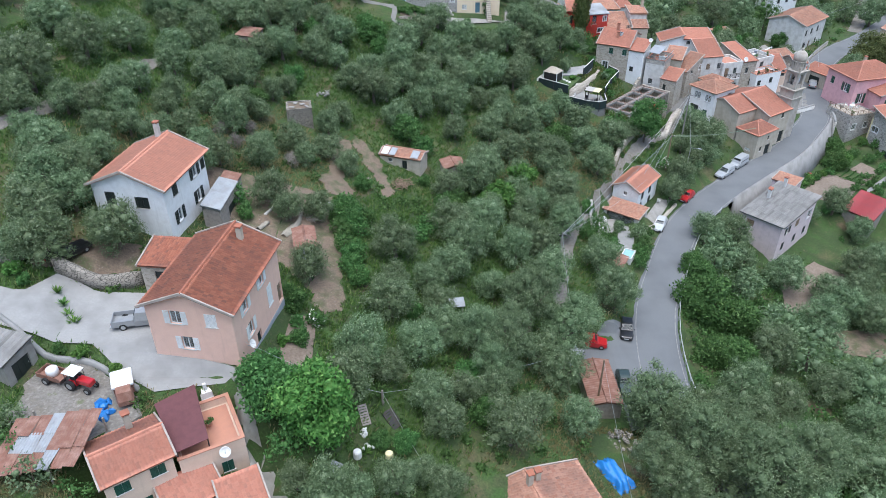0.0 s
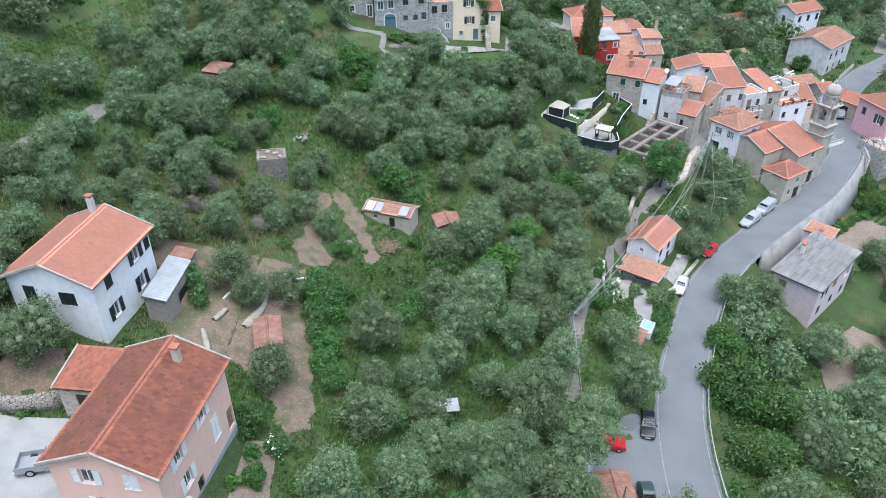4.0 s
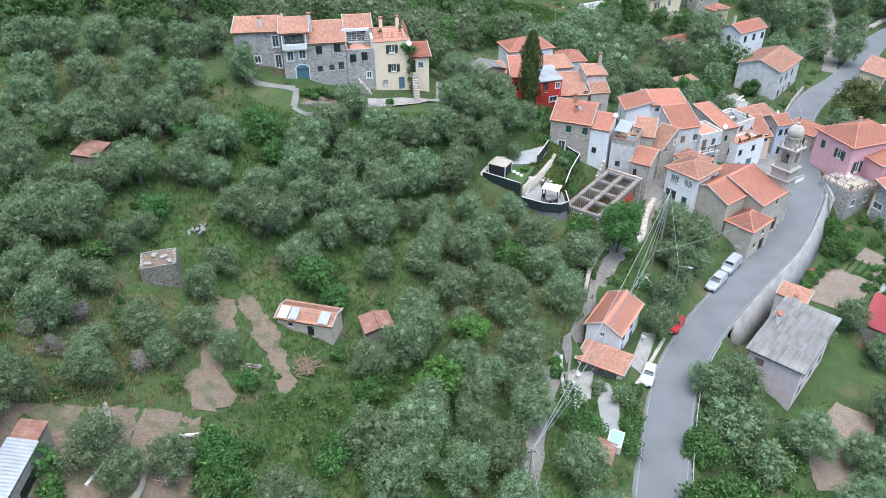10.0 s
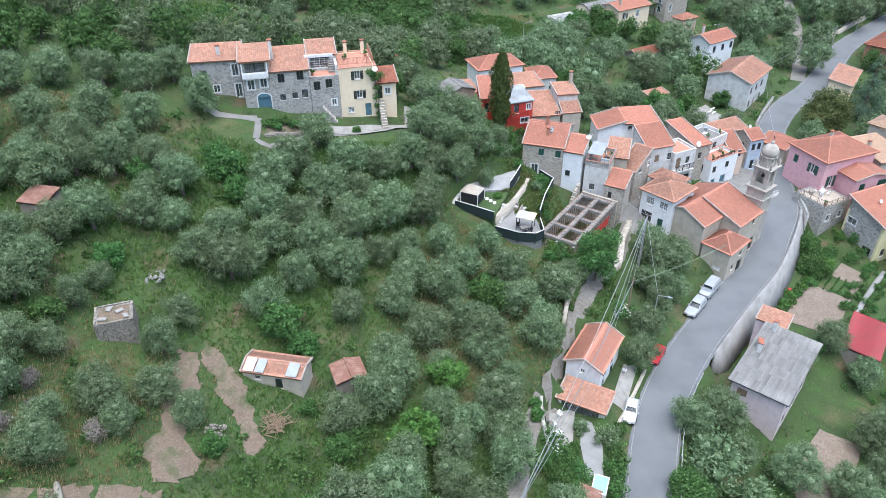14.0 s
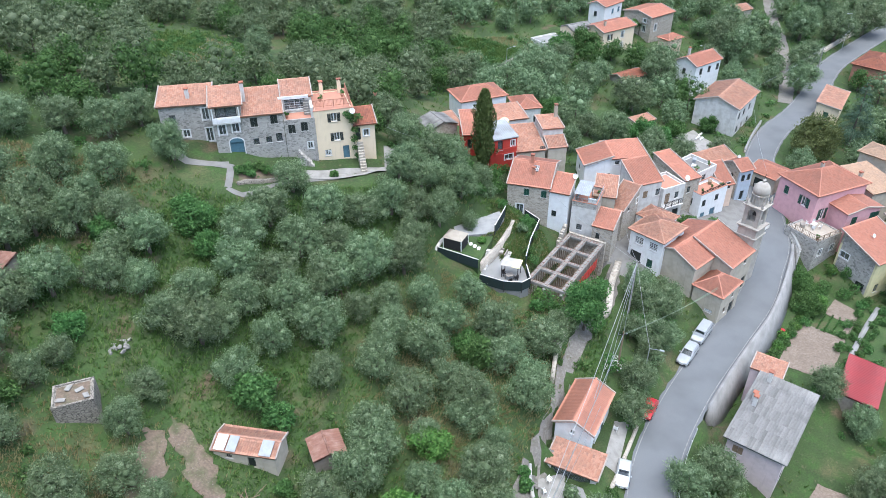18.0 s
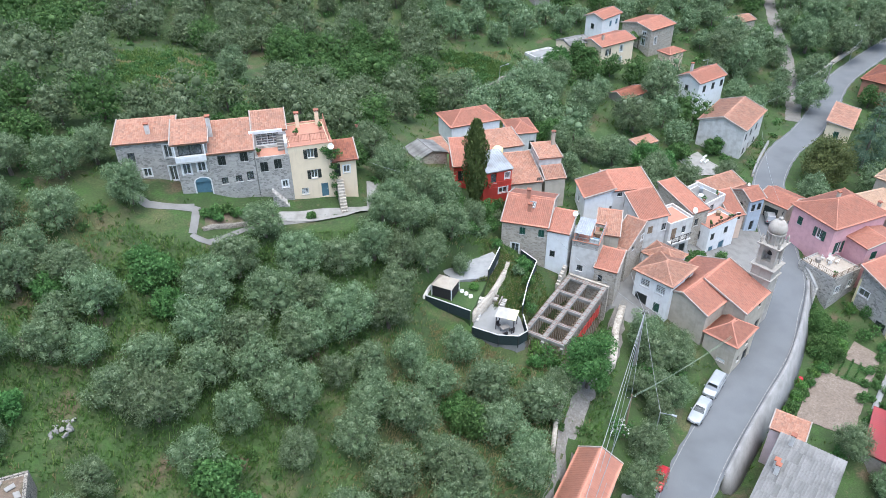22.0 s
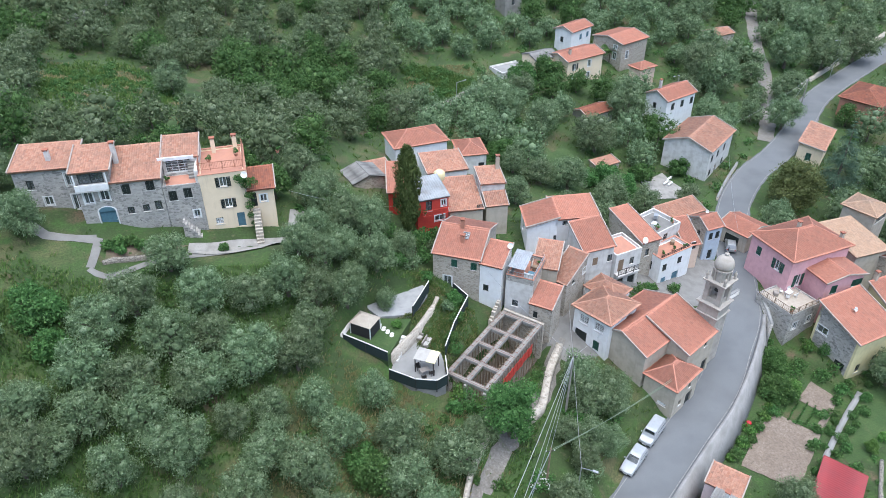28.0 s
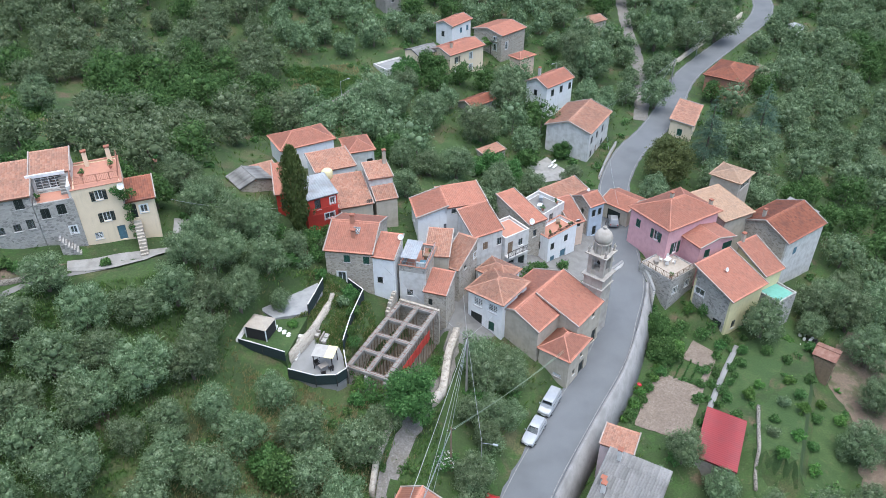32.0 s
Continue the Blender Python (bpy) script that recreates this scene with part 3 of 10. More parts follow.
def patch(name, outline, mat, label, category, lift=0.06, step=0.8, kind="structure", flat=None):
    """A piece of ground of another kind inside an outline, laid over the slope."""
    o = np.array(outline, float)
    if mat in ("soil", "tilled", "lawn", "gravel"):
        rng = np.random.RandomState(len(o) + int(abs(o[0, 0]) * 10))
        rough = 0.06 if mat == "tilled" else 0.4
        o = np.vstack([a + (b - a) * t + rng.uniform(-rough, rough, 2) for a, b in zip(o, np.roll(o, -1, 0)) for t in np.arange(0, 1, 0.8 / max(0.8, np.hypot(*(b - a))))])
    BARE.append([tuple(q) for q in o])
    bm = bmesh.new()
    vs = [bm.verts.new((x, y, 0)) for x, y in o]
    bm.faces.new(vs)
    lo, hi = o.min(0), o.max(0)
    for ax in (0, 1):
        for c in np.arange(lo[ax] + step, hi[ax], step):
            co, no = [0, 0, 0], [0, 0, 0]
            co[ax], no[ax] = c, 1
            bmesh.ops.bisect_plane(bm, geom=bm.verts[:] + bm.edges[:] + bm.faces[:], plane_co=co, plane_no=no)
    q = np.array([v.co[:2] for v in bm.verts])
    z = heights(q) + lift if flat is None else np.full(len(q), flat)
    for v, zz in zip(bm.verts, z):
        v.co.z = zz
    bmesh.ops.recalc_face_normals(bm, faces=bm.faces[:])
    if sum(f.normal.z for f in bm.faces) < 0:
        bmesh.ops.reverse_faces(bm, faces=bm.faces[:])
    return tagged(finish(name, bm, mat), label, category, kind=kind)


# ---- houses ----
FOOT = []  # footprints, kept clear of trees


def wall_panel(length, z0, z1, holes, thick=0.35):
    """A wall along +x with its outer face at y=0 and its body at y>0, with rectangular holes (x0, x1, z0, z1) through it."""
    bm = bmesh.new()
    xs = sorted({0.0, length, *[h[0] for h in holes], *[h[1] for h in holes]})
    zs = sorted({z0, z1, *[h[2] for h in holes], *[h[3] for h in holes]})
    xs, zs = [x for x in xs if 0 <= x <= length], [z for z in zs if z0 <= z <= z1]
    grid = {}

    def at(i, y, k):
        key = (i, y, k)
        if key not in grid:
            grid[key] = bm.verts.new((xs[i], y, zs[k]))
        return grid[key]

    def solid(i, k):
        if not (0 <= i < len(xs) - 1 and 0 <= k < len(zs) - 1):
            return False
        cx, cz = (xs[i] + xs[i + 1]) / 2, (zs[k] + zs[k + 1]) / 2
        return not any(h[0] < cx < h[1] and h[2] < cz < h[3] for h in holes)

    for i in range(len(xs) - 1):
        for k in range(len(zs) - 1):
            if not solid(i, k):
                continue
            bm.faces.new((at(i, 0, k), at(i + 1, 0, k), at(i + 1, 0, k + 1), at(i, 0, k + 1)))
            bm.faces.new((at(i, thick, k + 1), at(i + 1, thick, k + 1), at(i + 1, thick, k), at(i, thick, k)))
            if not solid(i - 1, k):
                bm.faces.new((at(i, 0, k), at(i, 0, k + 1), at(i, thick, k + 1), at(i, thick, k)))
            if not solid(i + 1, k):
                bm.faces.new((at(i + 1, 0, k + 1), at(i + 1, 0, k), at(i + 1, thick, k), at(i + 1, thick, k + 1)))
            if not solid(i, k - 1):
                bm.faces.new((at(i + 1, 0, k), at(i, 0, k), at(i, thick, k), at(i + 1, thick, k)))
            if not solid(i, k + 1):
                bm.faces.new((at(i, 0, k + 1), at(i + 1, 0, k + 1), at(i + 1, thick, k + 1), at(i, thick, k + 1)))
    return bm


def tile_slope(name, origin, ex, es, width, height, mat, parent, inset=(0, 0), tile=(0.26, 0.4), wave=0.06, stepz=0.06, slab=0.14, label=""):
    """One roof slope of pan tiles: origin at the eave's start, ex along the eave, es up the slope. inset: how far the ridge end draws in at either side (hips)."""
    if mat in ("slate", "zinc", "rust", "red_sheet"):
        tile, wave, stepz = (0.34, 1.8), 0.085, 0.02
    origin, ex, es = Vector(origin), Vector(ex).normalized(), Vector(es).normalized()
    nn = ex.cross(es).normalized()
    cols = max(1, round(width / tile[0]))
    tw = width / cols
    xs, hs = [], []
    for c in range(cols):
        for f, h in ((0.0, wave), (0.3, 0.0), (0.7, 0.0)):
            xs.append((c + f) * tw)
            hs.append(h)
    xs.append(width)
    hs.append(wave)
    rows = max(1, round(height / tile[1]))
    th = height / rows
    ss, hh = [], []
    for r in range(rows):
        ss += [r * th, (r + 1) * th - 0.004]
        hh += [stepz, 0.0]
    xs, hs, ss, hh = map(np.array, (xs, hs, ss, hh))
    top = np.full(len(xs), height)
    if inset[0] > 0:
        top = np.minimum(top, height * xs / inset[0])
    if inset[1] > 0:
        top = np.minimum(top, height * (width - xs) / inset[1])
    s = np.minimum(ss[:, None], np.maximum(top[None], 0))
    lift = hs[None] + hh[:, None]
    X, E, Nn, O = np.broadcast_to(xs[None], s.shape), np.array(es), np.array(nn), np.array(origin)
    v = O + X[..., None] * np.array(ex) + s[..., None] * E + lift[..., None] * Nn
    uv = np.stack([X / tw + 0.001, s / th + 0.001], -1)
    nx, ny = len(xs), len(ss)
    verts, uvs, faces = v.reshape(-1, 3), uv.reshape(-1, 2), grid_faces(nx, ny)
    corners = [(0, 0), (width, 0), (width - inset[1], height), (inset[0], height)]
    n0 = len(verts)
    add = [O + x * np.array(ex) + q * E + d * Nn for d in (0.0, -slab) for x, q in corners]
    verts = np.vstack([verts, add])
    uvs = np.vstack([uvs, np.zeros((8, 2))])
    extra = [(n0 + 7, n0 + 6, n0 + 5, n0 + 4)] + [(n0 + i, n0 + 4 + i, n0 + 4 + (i + 1) % 4, n0 + (i + 1) % 4) for i in range(4)]
    faces = np.vstack([faces, np.array(extra)])
    if inset == (0, 0) and mat in ("tile_old", "tile_new", "tile_brown", "tile_salmon"):
        basis = Matrix((ex, es, nn)).transposed().to_4x4()
        for x0, x1 in ((-0.04, 0.11), (width - 0.11, width + 0.04)):
            bm = boxes((x0, -0.03, -0.1, x1, height, wave + stepz + 0.035), bevel=0.02)
            bm.transform(Matrix.Translation(origin) @ basis)
            part("verge", bm, "mortar", parent)
    return mesh_np(name, verts, faces, mat, parent, label, uvs)


def cap_line(name, a, b, mat, parent, r=0.13):
    bm = bmesh.new()
    a, b = Vector(a), Vector(b)
    n = max(1, round((b - a).length / 0.4))
    for i in range(n):
        rod(bm, a.lerp(b, i / n), a.lerp(b, (i + 1.08) / n), r, r * 0.82, 6)
    return part(name, bm, mat, parent)


def chimney(parent, u, v, z0, z1, w=0.5, mat="beige"):
    bm = bmesh.new()
    box(bm, u - w / 2, v - w / 2, z0, u + w / 2, v + w / 2, z1, 0.02)
    ch = part("chimney", bm, mat, parent)
    bm = bmesh.new()
    box(bm, u - w * 0.65, v - w * 0.65, z1 + 0.16, u + w * 0.65, v + w * 0.65, z1 + 0.24)
    for a in (-1, 1):
        for b in (-1, 1):
            box(bm, u + a * w * 0.38 - 0.06, v + b * w * 0.38 - 0.06, z1, u + a * w * 0.38 + 0.06, v + b * w * 0.38 + 0.06, z1 + 0.16)
    part("chimney_cap", bm, "tile_brown", ch)


def window_set(parent, x, z, w, h, style, frame_fn):
    """A window or door in the hole centred at x, z of a wall. frame_fn places wall space (x along, y inwards, z up) in the house."""
    kind, _, paint = style.partition(":")
    paint = {"g": "green_paint", "d": "dark_paint", "w": "white_paint", "b": "blue_paint", "o": "wood", "r": "red"}.get(paint, "dark_paint")

    def place(bm):
        for vt in bm.verts:
            vt.co = frame_fn @ vt.co
        if frame_fn.determinant() < 0:
            bmesh.ops.reverse_faces(bm, faces=bm.faces[:])
        return bm

    x0, x1, z0, z1 = x - w / 2, x + w / 2, z - h / 2, z + h / 2
    if kind in ("door", "gate"):
        bm = boxes((x0, 0.16, z0, x1, 0.22, z1))
        n = 2 if w < 1.3 else 3
        for i in range(n):
            box(bm, x0 + w * (i + 0.15) / n, 0.135, z0 + 0.15, x0 + w * (i + 0.85) / n, 0.16, z1 - 0.15)
        d = part("door", place(bm), paint, parent)
        bm = boxes((x1 - 0.18, 0.08, z0 + 1.0, x1 - 0.12, 0.135, z0 + 1.14))
        part("door_handle", place(bm), "steel", d)
        return
    fw = 0.07
    bm = boxes((x0, 0.12, z0, x0 + fw, 0.2, z1), (x1 - fw, 0.12, z0, x1, 0.2, z1), (x0 + fw, 0.12, z0, x1 - fw, 0.2, z0 + fw), (x0 + fw, 0.12, z1 - fw, x1 - fw, 0.2, z1), (x - fw / 2, 0.13, z0 + fw, x + fw / 2, 0.19, z1 - fw))
    wn = part("window", place(bm), "dark_paint" if kind == "plain" else "white_paint", parent)
    bm = boxes((x0 + fw, 0.155, z0 + fw, x - fw / 2, 0.165, z1 - fw), (x + fw / 2, 0.155, z0 + fw, x1 - fw, 0.165, z1 - fw))
    part("pane", place(bm), "glass", wn)
    bm = boxes((x0 - 0.1, -0.08, z0 - 0.07, x1 + 0.1, 0.1, z0 - 0.003))
    part("sill", place(bm), "white_old", wn)
    if kind == "trim":
        t = 0.14
        bm = boxes((x0 - t, -0.03, z0 - t, x0, -0.004, z1 + t), (x1, -0.03, z0 - t, x1 + t, -0.004, z1 + t), (x0, -0.03, z1, x1, -0.004, z1 + t))
        part("surround", place(bm), "white_paint", wn)
    if kind == "grid":
        bm = bmesh.new()
        for i in range(1, 4):
            box(bm, x0 + w * i / 4 - 0.02, 0.05, z0, x0 + w * i / 4 + 0.02, 0.08, z1)
        for i in range(1, 5):
            box(bm, x0, 0.045, z0 + h * i / 5 - 0.02, x1, 0.085, z0 + h * i / 5 + 0.02)
        part("grille", place(bm), "white_paint", wn)
    if kind in ("open", "shut"):
        for sgn in (-1, 1):
            if kind == "open":
                a0, a1 = (x0 - w / 2 - 0.02, x0 - 0.02) if sgn < 0 else (x1 + 0.02, x1 + w / 2 + 0.02)
                ya, yb = -0.07, -0.03
            else:
                a0, a1 = (x0, x - 0.01) if sgn < 0 else (x + 0.01, x1)
                ya, yb = -0.03, 0.02
            bm = boxes((a0, ya, z0, a0 + 0.06, yb, z1), (a1 - 0.06, ya, z0, a1, yb, z1), (a0 + 0.06, ya, z0, a1 - 0.06, yb, z0 + 0.07), (a0 + 0.06, ya, z1 - 0.07, a1 - 0.06, yb, z1))
            nsl = max(4, int(h / 0.14))
            for i in range(nsl):
                zz = z0 + 0.09 + (h - 0.18) * i / nsl
                box(bm, a0 + 0.06, ya + 0.01, zz, a1 - 0.06, yb - 0.008, zz + (h - 0.18) / nsl * 0.75)
            part("shutter", place(bm), paint, wn)


def house(name, label, S, turn, L, D, base, eave, roof="gable", rise=1.5, ridge="v", over=0.35, wall="white", tiles="tile_new", wins=(), chimneys=(), category="house", group="", walls=None, split=0.5, plinth=0.0, ch_mat="beige", cornice=True, floor_mat="brick"):
    """A house whose nearest corner stands at S. u runs from it along turn degrees for L metres (face R), v to the left of u for D metres (face L).
    roof: gable, hip, shed (falls to face R or, with ridge 'u', to face L), flat. wins: (face, along, z, width, height, style)."""
    root = thing(name, pose(S[0], S[1], base, 0, 0, turn), label, category, group)
    FOOT.append((S[0], S[1], turn, L, D))
    H = eave - base
    t = 0.35
    walls = walls or {}
    half = D if ridge == "v" else L
    gable_faces = {"v": "RB", "u": "LN"}[ridge] if roof == "gable" else ""
    specs = {"R": (Matrix.Identity(4), L), "B": (Matrix.Translation((L, D, 0)) @ Matrix.Rotation(math.pi, 4, "Z"), L),
             "N": (Matrix.Translation((L, t, 0)) @ Matrix.Rotation(math.pi / 2, 4, "Z"), D - 2 * t), "L": (Matrix.Translation((0, D - t, 0)) @ Matrix.Rotation(-math.pi / 2, 4, "Z"), D - 2 * t)}
    for face, (m, length) in specs.items():
        mine = [w for w in wins if w[0] == face]
        flip = face in "LB"

        def along(s):
            s = s - t if face in "LN" else s
            return length - s if flip else s
        holes = []
        for _, s, z, w, h, style in mine:
            holes.append((max(0.05, along(s) - w / 2), min(length - 0.05, along(s) + w / 2), max(0.0, z - base - h / 2), min(H - 0.02, z - base + h / 2)))
        bm = wall_panel(length, 0.0, H, holes, t)
        top_h = rise
        if face in gable_faces:
            e0 = t if face in "LN" else 0.0
            a, b = -e0, length + e0
            mid = a + (b - a) * split
            pr = [(a, H), (b, H), (mid, H + top_h)]
            lo = [bm.verts.new((x, 0, z)) for x, z in pr]
            hi = [bm.verts.new((x, t, z)) for x, z in pr]
            bm.faces.new(lo)
            bm.faces.new(hi[::-1])
            for i in range(3):
                j = (i + 1) % 3
                bm.faces.new((lo[j], lo[i], hi[i], hi[j]))
        elif roof == "shed":
            low = "R" if ridge == "v" else "L"
            high = {"R": "B", "L": "N"}[low]
            if face == high:
                box(bm, -t if face in "LN" else 0, 0, H, length + (t if face in "LN" else 0), t, H + rise)
            elif face != low:
                e0 = t if face in "LN" else 0.0
                a, b = -e0, length + e0
                tall_at_b = (face == "N") or (face == "R")
                pr = [(a, H), (b, H), (b if tall_at_b else a, H + rise)]
                lo = [bm.verts.new((x, 0, z)) for x, z in pr]
                hi = [bm.verts.new((x, t, z)) for x, z in pr]
                bm.faces.new(lo)
                bm.faces.new(hi[::-1])
                for i in range(3):
                    j = (i + 1) % 3
                    bm.faces.new((lo[j], lo[i], hi[i], hi[j]))
        for vt in bm.verts:
            vt.co = m @ vt.co
        bmesh.ops.recalc_face_normals(bm, faces=bm.faces[:])
        part("wall", bm, walls.get(face, wall), root)
        for (_, s, z, w, h, style), hole in zip(mine, holes):
            window_set(root, (hole[0] + hole[1]) / 2, z - base, hole[1] - hole[0], h, style, m)
    part("floor_slab", boxes((t, t, H - 0.3, L - t, D - t, H - 0.12)), "dark", root)
    # unseen panel added inside each house, coloured dark like an unlit room
    part("added_dark_panel", boxes((L * 0.45, t, 0, L * 0.45 + 0.1, D - t, H - 0.3)), "dark", root)
    if plinth:
        pb = bmesh.new()
        e = 0.04
        box(pb, -e, -e, 0, L + e, -0.004, plinth)
        box(pb, -e, -0.004, 0, -0.004, D, plinth)
        part("plinth", pb, "plinth", root)
    o = over
    if roof == "gable":
        if ridge == "u":
            for sgn in (0, 1):
                run = D * (split if sgn == 0 else 1 - split)
                k = rise / run
                es = Vector((0, 1 if sgn == 0 else -1, k))
                ln = math.hypot(run + o, (run + o) * k)
                org = (-o, -o, H - o * k + 0.15) if sgn == 0 else (L + o, D + o, H - o * k + 0.15)
                tile_slope("roof", org, (1 if sgn == 0 else -1, 0, 0), es, L + 2 * o, ln, tiles, root)
            cap_line("ridge_tiles", (-o, D * split, H + rise + 0.2), (L + o, D * split, H + rise + 0.2), tiles, root)
        else:
            for sgn in (0, 1):
                run = L * (split if sgn == 0 else 1 - split)
                k = rise / run
                es = Vector((1 if sgn == 0 else -1, 0, k))
                ln = math.hypot(run + o, (run + o) * k)
                org = (-o, D + o, H - o * k + 0.15) if sgn == 0 else (L + o, -o, H - o * k + 0.15)
                tile_slope("roof", org, (0, -1 if sgn == 0 else 1, 0), es, D + 2 * o, ln, tiles, root)
            cap_line("ridge_tiles", (L * split, -o, H + rise + 0.2), (L * split, D + o, H + rise + 0.2), tiles, root)
    elif roof == "shed":
        if ridge == "v":
            k = rise / D
            tile_slope("roof", (-o, -o, H - o * k + 0.15), (1, 0, 0), (0, 1, k), L + 2 * o, math.hypot(D + 2 * o, (D + 2 * o) * k), tiles, root)
        else:
            k = rise / L
            tile_slope("roof", (-o, D + o, H - o * k + 0.15), (0, -1, 0), (1, 0, k), D + 2 * o, math.hypot(L + 2 * o, (L + 2 * o) * k), tiles, root)
    elif roof == "hip":
        long_u = L >= D
        run = min(L, D) / 2 + o
        k = rise / run
        z = H + 0.12
        ln = math.hypot(run, rise)
        W, B = L + 2 * o, D + 2 * o
        tile_slope("roof", (-o, -o, z), (1, 0, 0), (0, 1, k), W, ln, tiles, root, (run, run))
        tile_slope("roof", (L + o, D + o, z), (-1, 0, 0), (0, -1, k), W, ln, tiles, root, (run, run))
        tile_slope("roof", (L + o, -o, z), (0, 1, 0), (-1, 0, k), B, ln, tiles, root, (run, run))
        tile_slope("roof", (-o, D + o, z), (0, -1, 0), (1, 0, k), B, ln, tiles, root, (run, run))
        zt = z + rise + 0.06
        r0, r1 = ((run - o, D / 2), (L - run + o, D / 2)) if long_u else ((L / 2, run - o), (L / 2, D - run + o))
        cap_line("ridge_tiles", (*r0, zt), (*r1, zt), tiles, root) if (Vector(r0) - Vector(r1)).length > 0.3 else None
        for (cx, cy) in ((-o, -o), (L + o, -o), (L + o, D + o), (-o, D + o)):
            tgt = min((r0, r1), key=lambda q: (q[0] - cx) ** 2 + (q[1] - cy) ** 2)
            cap_line("hip_tiles", (cx, cy, z + 0.06), (*tgt, zt), tiles, root, 0.11)
    elif roof == "flat":
        part("terrace_floor", boxes((t, t, H - 0.1, L - t, D - t, H - 0.02)), floor_mat, root)
        pb = boxes((0, 0, H, L, 0.2, H + rise), (0, D - 0.2, H, L, D, H + rise), (0, 0.2, H, 0.2, D - 0.2, H + rise), (L - 0.2, 0.2, H, L, D - 0.2, H + rise))
        part("parapet", pb, walls.get("P", wall), root)
        if cornice:
            e = 0.06
            part("coping", boxes((-e, -e, H + rise, L + e, 0.26, H + rise + 0.06), (-e, D - 0.26, H + rise, L + e, D + e, H + rise + 0.06), (-e, 0.26, H + rise, 0.26, D - 0.26, H + rise + 0.06), (L - 0.26, 0.26, H + rise, L + e, D - 0.26, H + rise + 0.06)), "brick", root)
    for u, v, z1 in chimneys:
        chimney(root, u, v, H - 0.3, z1 - base, mat=ch_mat)
    return root


def row(face, at, z, w, h, style):
    return [(face, s, z, w, h, style) for s in at]


# houses along the foot of the clip's first stretch
house("house", "salmon pink two-storey house with a brown clay gable roof", (-17.3, 46.0), 81, 10.5, 7.6, 14.5, 23.6, "gable", 1.6, "u", 0.45, "pink", "tile_brown", plinth=2.6,
      wins=[("L", 5.0, 22.5, 1.0, 1.35, "open:w"), ("L", 1.9, 22.5, 1.0, 1.35, "shut:w"), ("L", 4.4, 19.8, 1.0, 1.35, "open:w"), ("L", 1.3, 17.0, 1.7, 1.6, "gate:d"),
            ("R", 2.6, 22.4, 1.0, 1.4, "open:w"), ("R", 6.3, 22.5, 1.0, 1.3, "open:w"), ("R", 3.0, 19.6, 1.0, 1.4, "open:w"), ("R", 7.6, 19.8, 1.0, 2.2, "shut:w"), ("R", 9.9, 18.4, 1.0, 2.1, "door:o"), ("R", 4.3, 17.3, 0.9, 1.6, "door:d")], chimneys=[(9.0, 2.6, 26.0)])
house("house", "white two-storey house with an orange gable roof and dark shutters", (-28.6, 64.5), 80, 9.2, 8.0, 16.5, 24.8, "gable", 1.7, "u", 0.5, "white", "tile_salmon",
      wins=[("L", 6.1, 22.9, 1.1, 2.1, "shut:d"), ("L", 2.6, 23.0, 1.5, 1.3, "shut:d"), ("R", 2.2, 23.6, 1.0, 1.2, "shut:d"), ("R", 6.6, 23.5, 1.1, 1.3, "open:d"), ("R", 2.2, 20.6, 1.0, 1.5, "open:d"), ("R", 6.6, 20.6, 1.0, 1.5, "open:d"), ("R", 8.6, 23.5, 0.8, 1.2, "shut:d")], chimneys=[(8.6, 4.6, 28.0)], ch_mat="white_old")
house("house", "small white roadside house with an orange gable roof", (31.0, 99.9), 52, 7.2, 4.4, -0.5, 4.7, "gable", 1.1, "u", 0.35, "white", "tile_salmon",
      wins=[("R", 1.6, 3.5, 0.8, 1.2, "shut:d"), ("R", 4.3, 3.5, 0.8, 1.2, "shut:d"), ("R", 1.6, 1.4, 0.9, 1.9, "door:d"), ("R", 4.6, 1.5, 0.9, 1.3, "shut:d"), ("L", 2.3, 3.8, 0.6, 0.7, "trim:d")], ch_mat="white_old")
house("house", "pale rose house with a grey cement sheet roof below the road", (52.7, 95.1), 43, 12.2, 6.4, -8.5, 1.3, "shed", 0.65, "u", 0.5, "pale_rose", "slate",
      wins=[("L", 5.0, -0.1, 1.2, 1.1, "shut:o"), ("L", 2.2, -5.2, 1.2, 1.4, "grid:w"), ("R", 2.2, -3.2, 0.9, 1.3, "shut:d"), ("R", 2.6, -0.4, 0.9, 1.2, "open:d"), ("R", 6.0, -0.4, 1.2, 1.2, "shut:o"), ("R", 6.4, -3.4, 0.9, 1.3, "shut:d"), ("R", 10.4, -0.5, 1.6, 1.6, "trim:d"), ("R", 10.0, -3.4, 0.9, 1.3, "shut:d")], chimneys=[(6.4, 5.6, 3.2), (7.2, 5.9, 3.0), (11.4, 5.4, 3.6)], ch_mat="white_old")
house("house", "pale peach house with clay tiles and green shutters", (-24.4, 33.6), 36, 5.0, 4.6, 12.0, 17.6, "gable", 1.0, "u", 0.3, "peach", "tile_new",
      wins=[("R", 1.2, 16.6, 1.1, 1.0, "shut:g"), ("R", 3.8, 16.7, 1.1, 1.0, "shut:g"), ("R", 2.4, 14.0, 1.0, 1.2, "shut:g")], chimneys=[(3.2, 4.2, 19.4)])
